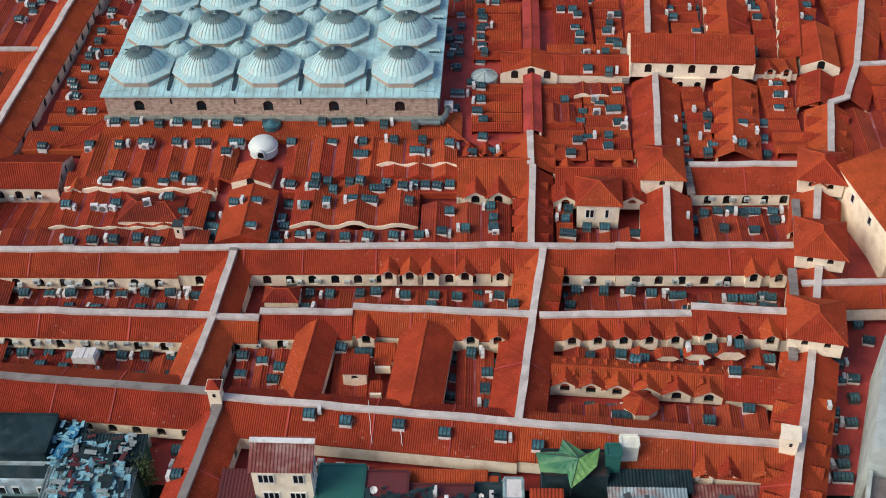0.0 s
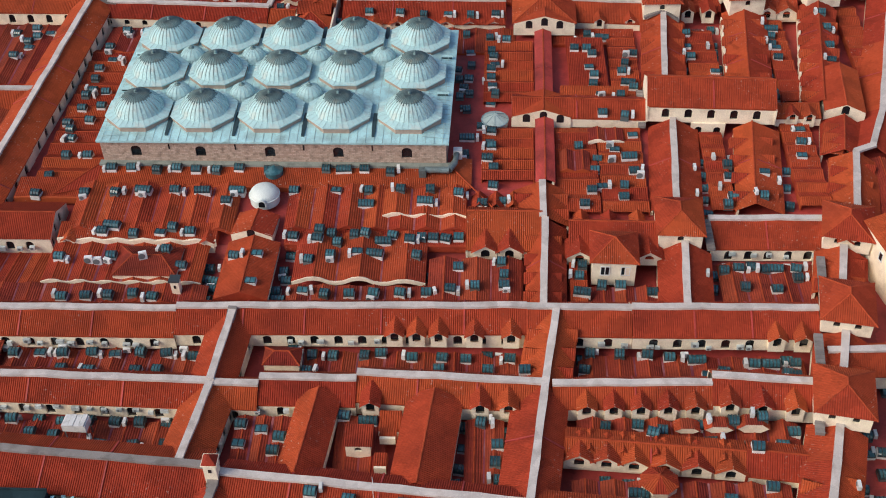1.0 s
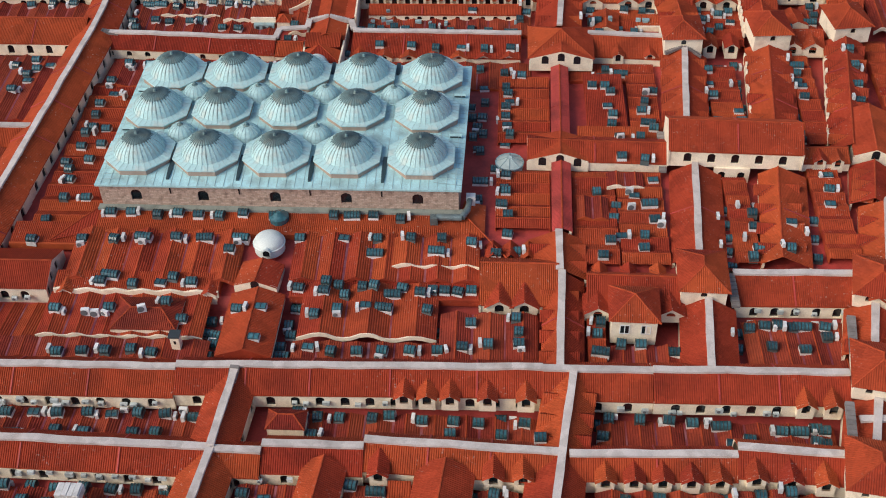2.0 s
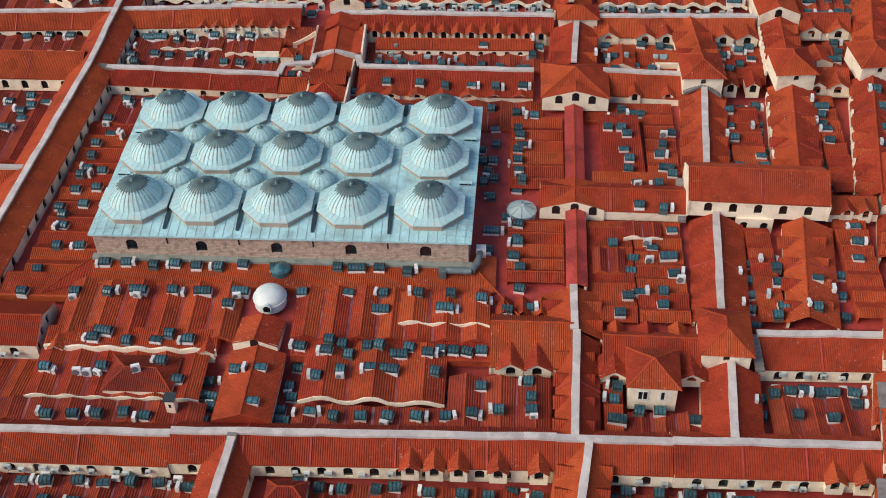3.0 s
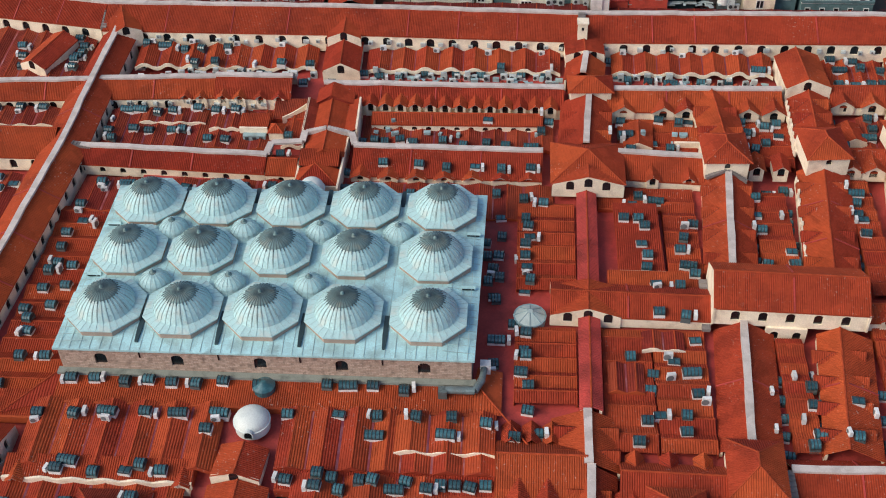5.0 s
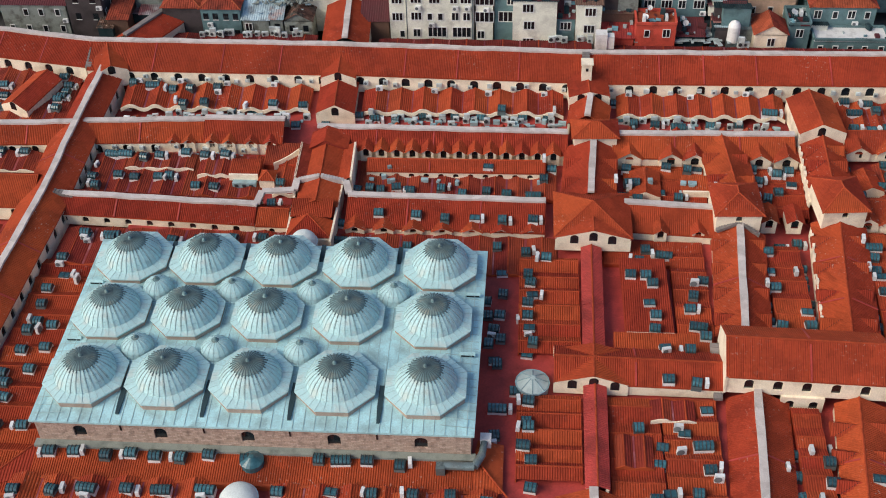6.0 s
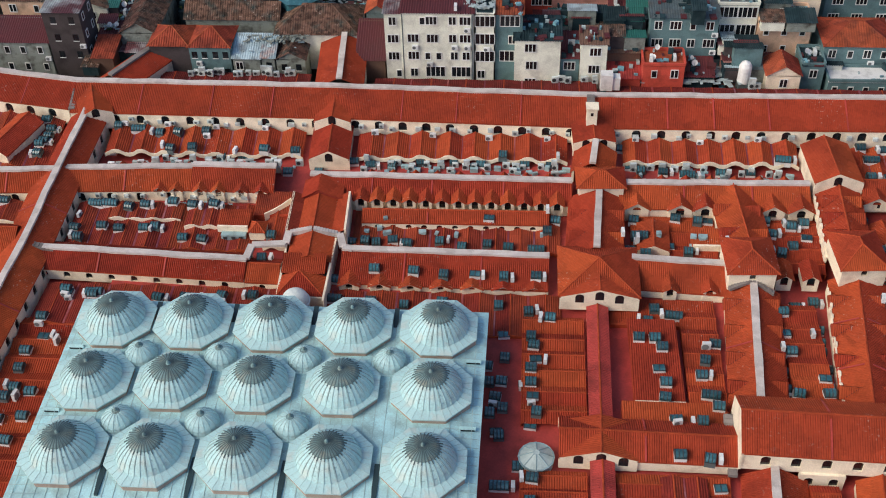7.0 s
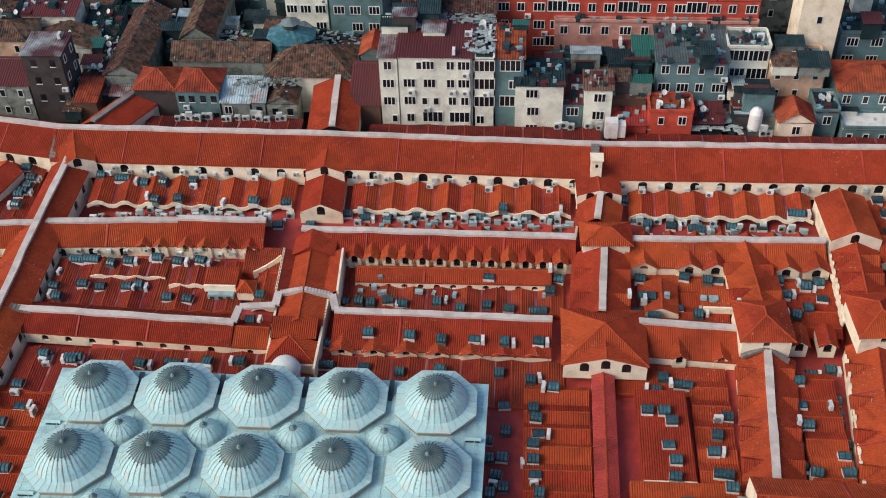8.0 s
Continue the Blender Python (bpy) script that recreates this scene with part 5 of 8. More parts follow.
street_roof((67.0, 23.5), (72.2, 23.5), 5.6, 5.6, 2.0, 3.0, drop=1.3, strip=0, wall=1.5, label="low red tiled roof with two arched dormers")
for x in (67.7, 70.5):
    dormer(x, 20.5, 4.3, 0, wide=True)
street_roof((67.3, 35.8), (74.6, 36.0), 6.8, 6.8, 2.2, 2.6, drop=1.6, strip=0, wall=1.4, label="low red tiled roof with two arched dormers")
for x in (69.0, 72.8):
    dormer(x, 33.25, 5.2, 0, wide=True)
street_roof((69.4, 26.6), (68.9, 30.4), 5.0, 5.1, 1.7, 1.7, drop=0.8, strip=0, wall=1.2, ends=(True, False), label="small gabled roof with a cream front")
fold_roof(70.6, 74.2, 24.6, 32.6, 3.3, 3.9, 2, 0.4, fascia=False, seed=94)
fold_roof(67.6, 76, 38.2, 44.0, 4.6, 5.2, 4, 0.55, seed=95, mat=TILE)
street_roof((76.4, 28.0), (79.0, 44.0), 6.2, 7.2, 2.6, 2.6, drop=1.4, strip=0, wall=1.6)
for side, turn in ((-1, -90), (1, 90)):
    gablets(76.6 + side * 2.5, 29.0, 5.0, 78.8 + side * 2.5, 43.0, 5.9, 6, turn - 8)
for x in (68.4, 70.2):
    dormer(x, -29.3, 3.2, -12, True)
gablets(25.4, -19.6, 2.1, 31.6, -19.6, 2.1, 4, 180)
gablets(37.0, -23.0, 2.2, 47.0, -23.0, 2.2, 4, 180)
for side, turn, wide in ((-1, -90, 2.9), (1, 90, 2.6)):
    gablets(34.0 + side * wide, -49, 0.6, 35.1 + side * wide, -41, 1.1, 4, turn - 6)
    gablets(33.9 + side * (wide - 0.6), -38.4, 1.3, 34.2 + side * (wide - 0.6), -26.4, 1.8, 5, turn)
    gablets(34.1 + side * (wide + 0.5), -24.8, 2.1, 34.1 + side * (wide + 0.5), -19.2, 2.2, 2, turn)
    gablets(51.2 + side * (wide + 0.3), 3.0, 3.1, 52.2 + side * (wide + 0.3), 18.4, 3.9, 6, turn - 4)
    gablets(59.8 + side * wide, -21.6, 2.3, 61.1 + side * wide, -8.0, 2.9, 5, turn - 5)
    gablets(62.4 + side * (wide + 0.3), 2.4, 3.2, 63.9 + side * (wide + 0.3), 19.4, 4.1, 6, turn - 5)
    gablets(57.2 + side * wide, -74, 0.6, 61.2 + side * wide, -60, 0.7, 7, turn - 16)
    gablets(64.4 + side * wide, -48.6, 0.8, 65.8 + side * wide, -42.8, 1.0, 3, turn - 12)
    gablets(66.9 + side * wide, -35.6, 1.4, 68.2 + side * wide, -29.8, 1.6, 3, turn - 12)
    gablets(70.2 + side * wide, -22.6, 2.0, 73.3 + side * wide, -13, 2.4, 4, turn - 16)
    gablets(71.5 + side * wide, -1.4, 3.3, 74.9 + side * wide, 21, 4.4, 9, turn - 8)
    gablets(52.6 + side * wide, 25.2, 4.8, 51.9 + side * wide, 33, 5.4, 3, turn + 4)
    gablets(35.1 + side * (wide + 0.5), 24.2, 4.7, 35.5 + side * (wide + 0.5), 31.6, 5.2, 3, turn)


def turret(x, y, z0, z1, w, label, roof=True, turn=0.0, cap=None):
    t = thing("turret", (x, y, z0), label, "turret")
    g = Geo()
    g.box(x, y, z0, w, w, z1 - z0, turn)
    part("body", g, CREAM, t)
    g = Geo()
    g.box(x, y, z1, w + 0.3, w + 0.3, 0.15, turn)
    part("cornice", g, cap or CREAM, t)
    if roof:
        g = Geo()
        g.box(x, y, z1 + 0.15, w + 0.2, w + 0.2, 0.7, turn, (w + 0.2) / 2 - 0.1)
        part("roof", g, TILE, t, "small pyramid of red tiles")
    g = Geo()
    g.box(x, y - w / 2 - 0.01, z1 - 1.0, w * 0.25, 0.06, 0.45, 0)
    part("window", g, DARK_GLASS, t)


turret(1.6, -62.6, 1.5, 4.3, 1.25, "cream stair turret with a small tiled roof")
turret(57.8, -67.6, 1.5, 4.2, 1.6, "cream stair turret with a flat top", False, -12)
turret(34.9, 44.2, 7.0, 11.0, 1.3, "cream stair turret on the ridge", False)
street_roof((35.3, 41.0), (35.0, 45.8), 8.5, 8.8, 2.7, 2.7, drop=0.8, strip=0, wall=2.0, ends=(True, False), gable_windows=2, label="cream gabled stair house below the long roof")
turret(-8.0, -35.6, -0.2, 2.4, 0.95, "cream chimney block with a dark top", False, cap=FRAME)
street_roof((34.9, 37.0), (35.4, 41.0), 7.6, 8.2, 2.6, 2.8, wall=1.6)


def steps(x0, y0, z0, x1, y1, z1, w=1.0, n=10):
    """A flight of pale steps laid over a roof."""
    t = thing("roof_stairs", ((x0 + x1) / 2, (y0 + y1) / 2, min(z0, z1)), "pale concrete steps climbing over a tiled roof", "stairs")
    d = Vector((x1 - x0, y1 - y0, 0))
    ang = math.degrees(math.atan2(d.y, d.x))
    for i in range(n):
        k = (i + 0.5) / n
        g = Geo()
        g.box(x0 + d.x * k, y0 + d.y * k, z0 + (z1 - z0) * k - 0.25, d.length / n + 0.02, w, 0.4, ang)
        part("step", g, STRIP_GREY, t)


steps(-0.6, -42.6, 1.9, -0.4, -40.2, 2.8, 1.0, 6)
steps(47.3, -6.5, 3.2, 47.5, 0.4, 4.2, 0.9, 12)
steps(62.2, -47.8, 2.6, 62.6, -43.5, 3.2, 0.9, 8)
steps(60.6, -56.0, 2.0, 61.0, -52.0, 2.9, 0.9, 8)
steps(64.8, -36.0, 2.4, 65.4, -31.0, 2.9, 0.9, 9)
steps(1.7, -64.8, 1.6, 1.7, -62.4, 2.5, 1.1, 6)
steps(-33.6, 50.6, 9.2, -33.4, 45.8, 8.0, 0.8, 9)
steps(-32.4, 21.9, 5.7, -28.8, 21.6, 5.0, 0.8, 8)
steps(53.2, -25.0, 3.2, 53.4, -29.4, 2.4, 0.9, 8)
steps(34.8, 44.4, 9.2, 34.9, 48.2, 10.0, 1.0, 8)
steps(49.6, 18.0, 5.0, 52.0, 18.6, 5.8, 0.5, 8)
steps(54.6, 17.8, 4.6, 52.2, 18.6, 5.8, 0.5, 8)


def ridge_line(pts, label="pale concrete path stepping across the roofs"):
    t = thing("roof_path", pts[0], label, "path")
    for a, b in zip(pts, pts[1:]):
        g = Geo()
        g.beam(a, b, 0.85, 0.3)
        part("slab", g, STRIP, t)


ridge_line([(-5.6, 20.6, 5.1), (-5.3, 22.9, 5.2), (-1.3, 23.2, 5.3), (-1.2, 25.0, 5.5)])
ridge_line([(4.9, 24.9, 5.5), (5.5, 22.9, 5.2), (6.6, 22.8, 5.1)])
ridge_line([(73.2, -12.4, 3.9), (75.8, -11.2, 4.0)])
ridge_line([(34.1, -24.9, 3.55), (33.6, -24.9, 3.55)])
t = thing("stair_block", (55.6, -6.8, 2.4), "cream block with arched windows below the tall hall", "wall block")
pierced_wall("wall", (53.6, -6.42), (58.0, -6.55), 1.4, 3.76, 3.76, CREAM, t, (1.0, 3.4), 0.9, 1.15, 0.5, 0.5)


# ---- skylights and machines on the roofs ----
bpy.context.view_layer.update()
GRAPH = bpy.context.evaluated_depsgraph_get()


def drop(x, y):
    """The height of what lies below x, y."""
    hit, place, *_ = scene.ray_cast(GRAPH, (x, y, 80), (0, 0, -1))
    return place.z if hit else level(y)


def skylight_meshes(w, d, h, cols, curb_mat=WHITE):
    """Curb, bars and bowed glazing of a boxed roof light."""
    curb, bars, pane = Geo(), Geo(), Geo()
    curb.box(0, 0, -0.45, w + 0.08, d + 0.08, 0.66)
    z0 = 0.21
    bow = [(-d / 2, z0), (-d * 0.46, z0 + h * 0.45), (-d * 0.30, z0 + h * 0.85), (0, z0 + h), (d * 0.30, z0 + h * 0.85), (d * 0.46, z0 + h * 0.45), (d / 2, z0)]
    pane.loft([[(x, y, z) for y, z in bow] for x in (-w / 2, w / 2)])
    for i in range(cols + 1):
        x = -w / 2 + w * i / cols
        for (ya, za), (yb, zb) in zip(bow, bow[1:]):
            bars.tube((x, ya, za + 0.01), (x, yb, zb + 0.01), 0.045, 4)
    for s in (-1, 1):
        bars.box(0, s * d / 2, z0 - 0.02, w + 0.06, 0.07, 0.10)
        bars.box(s * w / 2, 0, z0, 0.05, d * 0.9, h * 0.5)
    return curb.mesh("curb", curb_mat), bars.mesh("frame", FRAME), pane.mesh("glazing", GLASS)


FAN = material("grey_fan_grille", (0.15, 0.17, 0.18), 0.6, vary=0.5, scale=1.0)
CASING = material("cooling_unit_casing", (0.76, 0.79, 0.79), 0.5, vary=0.35, stain=(0.46, 0.50, 0.50), stain_amount=0.6, scale=1.2)
SKY = [skylight_meshes(1.15, 1.05, 0.6, 3), skylight_meshes(1.0, 1.15, 0.55, 3, ZINC), skylight_meshes(1.9, 1.05, 0.6, 5), skylight_meshes(1.2, 0.9, 0.16, 2)]
rnd = random.Random(7)


def unit_meshes(w, d, h):
    body, fan = Geo(), Geo()
    body.box(0, 0, 0.12, w, d, h, 0, 0.02)
    n = 14
    fan.loft([[(-w * 0.16 + r * math.cos(2 * math.pi * i / n), -d / 2 - y, 0.12 + h / 2 + r * math.sin(2 * math.pi * i / n)) for i in range(n)] for r, y in ((h * 0.38, 0.0), (h * 0.38, 0.03), (h * 0.30, 0.04))])
    return body.mesh("casing", CASING), fan.mesh("fan", FAN)


UNIT = [unit_meshes(0.95, 0.42, 0.72), unit_meshes(0.85, 0.38, 0.6), unit_meshes(0.95, 0.42, 1.05)]


def air_unit(x, y, z, turn=0.0, kind=0):
    t = thing("air_conditioner", (x, y, z), "white air conditioning unit with a dark fan, on a roof", "air conditioner", "air conditioning units")
    t.location.z -= 0.34
    t.rotation_euler.z = radians(turn)
    for nm, me in zip(("casing", "fan"), UNIT[kind]):
        shared(nm, me, t, Matrix.Identity(4))


def skylight(x, y, kind=None, turn=None, most=1.7):
    """A glazed lantern on the roof at x, y, often with a cooling unit at its side."""
    k = rnd.choices((0, 1, 2, 3), (5, 4, 1.2, 1.2))[0] if kind is None else kind
    for _ in range(5):
        if drop(x, y + 0.3) - level(y) > most:
            y -= 0.45
    z = min(drop(x - 0.4, y), drop(x + 0.4, y), drop(x, y - 0.4))
    t = thing(("skylight", "metal_skylight", "double_skylight", "roof_window")[k], (x, y, z + 0.12),
              ("boxed skylight with dark blue panes on a pale curb", "boxed skylight with dark blue panes on a grey metal curb", "wide boxed skylight with dark blue panes", "flat glazed roof window in a pale curb")[k],
              "skylight", ("boxed skylights", "skylights with metal curbs", "wide skylights", "roof windows")[k])
    t.rotation_euler.z = radians(rnd.gauss(-2, 4) if turn is None else turn)
    for nm, me in zip(("curb", "frame", "glazing"), SKY[k]):
        shared(nm, me, t, Matrix.Identity(4))
    p = rnd.random()
    if p < 0.36:
        s = rnd.choice((-1, 1))
        off = (1.15 if k == 2 else 0.72) + rnd.uniform(0.15, 0.35)
        if p < 0.30:
            ux, uy, tn = x + s * off, y + rnd.uniform(-0.3, 0.3), 90 * s + rnd.gauss(0, 6)
        else:
            ux, uy, tn = x + rnd.uniform(-0.3, 0.3), y - 0.95, rnd.gauss(0, 8)
        air_unit(ux, uy, drop(ux, uy) + 0.2, tn, rnd.choice((0, 0, 1)))


for x, y in ((-20.0, -16.3), (-17.5, -16.2), (-14.2, -16.5), (-11.7, -16.2), (-9.2, -16.5), (-6.6, -16.5), (-3.8, -16.1), (0.0, -16.4), (7.2, -16.1), (9.4, -16.2), (12.0, -16.1), (15.3, -16.5)):
    skylight(x, y)  # along the domed hall
for x, y in ((-22.3, -20.8), (-18.5, -20.7), (-15.0, -20.5), (-11.1, -20.3), (-7.7, -20.3), (-3.5, -19.9), (-4.4, -22.2), (-18.6, -27.1), (-17.6, -26.3), (-14.8, -27.3), (-11.6, -27.1), (-10.2, -26.4), (-8.0, -27.0), (-22.9, -31.0), (-16.8, -30.6), (-10.2, -30.2), (-8.2, -32.0), (-5.3, -30.7), (-4.8, -32.8), (-4.4, -34.2), (-2.0, -31.0), (0.7, -30.9), (3.6, -31.0), (4.1, -32.6), (0.7, -33.3), (3.1, -34.4), (3.4, -35.8)):
    skylight(x, y)  # south court west
for x, y in ((3.6, -19.8), (8.8, -19.6), (12.8, -19.6), (12.7, -22.0), (16.8, -19.9), (20.4, -19.7), (19.9, -22.0), (23.9, -20.4), (4.4, -27.2), (4.1, -28.4), (7.6, -26.9), (9.0, -27.0), (7.5, -28.3), (9.8, -28.2), (11.8, -27.3), (13.1, -27.4), (15.2, -28.0), (16.3, -27.1), (18.4, -28.0), (19.7, -27.3), (21.1, -27.2), (22.6, -27.3), (24.1, -27.1), (9.2, -30.4), (6.8, -31.5), (12.4, -30.2), (14.4, -30.2), (19.3, -30.3), (20.3, -31.7), (24.2, -32.0)):
    skylight(x, y)  # south court middle
for x, y in ((-21.1, -36.9), (-18.3, -36.8), (-15.7, -36.7), (-12.9, -36.4), (-10.6, -36.7), (-4.7, -36.1), (6.5, -35.5), (9.1, -36.1), (11.9, -36.0), (14.7, -35.9), (17.7, -35.8), (20.7, -35.7), (23.4, -35.5), (26.2, -35.1), (29.5, -35.0), (29.5, -33.4), (29.2, -31.4)):
    skylight(x, y)  # south court edge
for x, y in ((38.5, -30.9), (38.1, -33.0), (38.3, -35.6), (46.3, -33.8), (46.2, -35.2), (40.6, -34.3), (42.7, -34.3), (53.8, -30.8), (54.9, -30.9), (53.5, -33.1), (56.6, -30.4), (58.0, -30.3), (59.6, -30.6), (60.7, -30.5), (56.9, -33.6), (60.4, -34.0), (63.2, -30.4), (63.1, -32.0)):
    skylight(x, y)  # beside the tower house
for x, y in ((40.8, -14.6), (40.2, -18.9), (45.2, -12.5), (41.5, -18.3), (44.2, -18.2), (44.0, -20.2), (39.2, -21.6), (41.2, -12.5), (45.6, -15.3), (43.5, -10.9), (38.9, -10.6), (46.0, -7.9), (54.8, -12.4), (54.1, -14.9), (54.1, -17.4), (53.8, -19.6), (57.0, -11.7), (57.3, -13.8), (57.2, -16.3), (57.2, -18.3), (57.2, -20.0), (56.4, -21.3), (54.1, -21.8), (61.4, -16.3), (60.6, -20.8), (64.5, -13.9), (64.1, -17.2), (64.1, -20.3)):
    skylight(x, y)  # east court south
for x, y in ((-27.7, 12.4), (-26.8, 9.8), (-28.2, 7.7), (-28.1, 5.2), (-27.7, 2.5), (-28.3, 1.0), (-25.7, 1.8), (-28.0, -2.0), (-25.4, -1.6), (-26.2, -4.7), (-29.1, -5.3), (-28.3, -6.7), (-27.7, -8.6), (-27.2, -12.5), (-24.4, -12.4), (-28.4, -16.3), (-26.3, 16.9), (-22.8, 16.4), (-28.7, -20.5), (-39.8, 16.9), (-37.5, 15.8), (-40.1, 13.5)):
    skylight(x, y)  # west of the domed hall
for x, y in ((-26.0, 16.5), (-22.9, 16.1), (-15.2, 15.9), (-11.6, 16.0), (-7.9, 16.5), (-4.3, 16.6), (5.0, 16.6), (9.3, 16.4), (13.2, 15.9), (17.5, 16.3), (23.9, 16.3), (27.3, 15.5), (29.6, 14.1)):
    skylight(x, y)  # north of the domed hall
for x, y in ((27.6, 11.1), (28.1, 7.9), (27.6, 4.7), (28.2, 0.5), (23.9, 3.0), (24.1, -1.6), (26.8, -5.8), (27.8, -7.6), (27.8, -11.1), (27.2, -13.3), (28.1, -14.9), (28.1, -17.8), (29.1, -20.7), (26.8, -21.5), (23.4, 0.9), (23.2, 5.1), (22.9, 9.1), (29.7, 13.9)):
    skylight(x, y)  # east of the domed hall
for x, y in ((39.2, 12.5), (40.9, 12.0), (40.5, 14.3), (43.4, 15.1), (41.6, 9.5), (41.1, 6.7), (41.7, 4.9), (41.5, 3.0), (47.5, 11.0), (46.2, 8.6), (45.6, 6.4), (46.3, 3.7), (46.8, 1.7), (41.3, 16.1), (42.3, -0.2), (44.9, -0.6), (42.2, -2.9), (45.1, -3.1)):
    skylight(x, y)  # east court north
for x, y in ((55.4, 15.9), (55.2, 12.8), (55.5, 10.2), (55.3, 8.2), (54.8, 5.8), (55.4, 4.3), (59.3, 14.5), (59.1, 12.6), (59.0, 11.2), (58.8, 8.7), (58.4, 6.3), (58.5, 4.4), (57.3, 18.0), (59.5, 18.9), (69.4, 18.0), (67.6, 16.8), (67.5, 15.4), (67.2, 13.1), (67.6, 12.0), (67.5, 9.7), (66.8, 8.1), (66.7, 6.8), (66.6, 5.4), (66.5, 3.1), (66.6, 1.9)):
    skylight(x, y)  # between the north streets
for x, y in ((-24.6, -44.3), (-21.8, -44.1), (-19.2, -44.2), (-16.0, -43.9), (-13.4, -44.1), (-10.6, -43.8), (-7.7, -43.9), (-4.6, -44.2), (-18.8, -46.4), (-15.7, -46.5), (-23.5, -46.9), (-10.5, -46.5), (-8.1, -46.5)):
    skylight(x, y)  # second row west
for x, y in ((6.3, -43.2), (8.5, -43.7), (10.8, -43.7), (14.3, -43.7), (16.0, -43.3), (19.5, -42.5), (22.8, -42.9), (25.4, -43.5), (27.7, -43.0), (30.2, -42.6), (8.2, -46.1), (22.5, -45.5), (27.8, -45.5), (31.7, -45.5)):
    skylight(x, y)  # second row middle
for x, y in ((38.0, -43.3), (38.9, -42.2), (38.2, -45.4), (42.1, -43.2), (45.1, -43.3), (47.5, -43.3), (50.4, -43.6), (56.5, -44.1), (58.2, -44.1), (60.8, -42.6), (60.0, -43.7), (59.8, -45.4), (53.1, -45.3), (51.3, -46.0), (60.6, -45.8)):
    skylight(x, y)  # second row east
for x, y in ((-24.4, -52.5), (-22.1, -53.3), (-19.4, -53.0), (-16.8, -53.2), (-13.9, -52.8), (-11.0, -53.4), (-8.5, -53.3), (-5.7, -53.2), (-19.6, -55.1), (-17.1, -55.3), (-12.1, -56.2), (-8.5, -56.4), (-5.3, -55.9)):
    skylight(x, y)  # third row west
for x, y in ((2.5, -54.2), (4.7, -54.4), (2.6, -56.6), (6.2, -57.3), (6.7, -55.7), (13.1, -53.0), (15.6, -52.7), (25.6, -53.0), (27.2, -53.0), (29.4, -52.7), (29.5, -54.4), (25.5, -55.7), (28.9, -56.2), (25.2, -58.4), (28.7, -58.3), (29.1, -60.4), (24.7, -60.2)):
    skylight(x, y)  # third row middle
for x, y in ((39.9, -51.8), (43.2, -51.5), (45.6, -51.9), (49.2, -51.5), (52.7, -51.2), (55.5, -51.0), (57.4, -53.4), (58.8, -53.9), (50.4, -54.3), (54.5, -54.9), (44.5, -53.4), (39.6, -59.5), (41.9, -59.8), (48.9, -59.7), (52.3, -59.6), (55.6, -60.7), (57.1, -60.4), (42.6, -61.8), (51.4, -62.2), (67.7, -55.2), (67.1, -57.9), (66.1, -61.2), (64.5, -64.8), (64.1, -66.5), (63.7, -68.1), (63.0, -70.4)):
    skylight(x, y)  # third row east
for x, y in ((11.2, -64.2), (14.9, -64.9), (20.2, -65.3), (24.8, -66.1), (30.3, -66.5), (33.9, -67.4)):
    skylight(x, y, 0, -5, 9)  # slope by the south street
for x, y in ((-3.4, -69.7), (-3.8, -71.7), (-1.7, -67.8), (-2.5, -65.9), (16.6, -68.3), (25.8, -68.1), (-0.8, -69.0), (3.3, -68.2), (3.4, -70.2)):
    skylight(x, y)  # south of the south street
for x, y in ((-26.6, 31.2), (-24.8, 31.1), (-22.2, 30.4), (-20.2, 30.8), (-16.8, 31.3), (-14.2, 30.7), (-11.5, 30.8), (-29.2, 29.2), (-28.1, 26.8), (-24.8, 27.2), (-22.7, 27.0), (-19.6, 27.1), (-18.3, 27.4), (-14.5, 25.7), (-12.1, 25.5), (-28.8, 25.8), (-27.3, 25.2), (-3.7, 26.1), (-4.1, 22.4)):
    skylight(x, y)  # north block west
for x, y in ((6.0, 26.2), (7.7, 25.8), (9.0, 25.8), (11.0, 25.9), (12.7, 25.7), (16.6, 26.1), (19.3, 25.3), (22.3, 25.9), (24.8, 25.5), (28.1, 25.2), (4.4, 22.2), (9.4, 22.2), (14.0, 21.5), (17.5, 22.0), (21.1, 21.7), (24.4, 21.9), (28.1, 21.6), (30.4, 30.0), (29.4, 28.0), (22.4, 31.3)):
    skylight(x, y)  # north block middle
for x, y in ((-37.4, 46.8), (-36.2, 44.4), (-36.5, 42.0), (-40.0, 39.9), (-26.9, 44.5), (-24.2, 44.2), (-21.3, 43.7), (-18.9, 43.8), (-15.2, 44.2), (-27.7, 42.3), (-26.9, 39.3), (-19.3, 40.8), (-16.4, 40.9), (-12.6, 40.5), (-9.8, 40.6), (-6.9, 40.7), (-2.9, 40.8), (0.4, 40.4), (-3.6, 38.1)):
    skylight(x, y)  # far block west
for x, y in ((4.7, 40.1), (6.9, 39.6), (9.7, 39.7), (13.2, 40.3), (17.5, 40.5), (21.0, 40.1), (23.8, 40.7), (26.6, 40.3), (29.8, 40.4)):
    skylight(x, y)  # far block middle
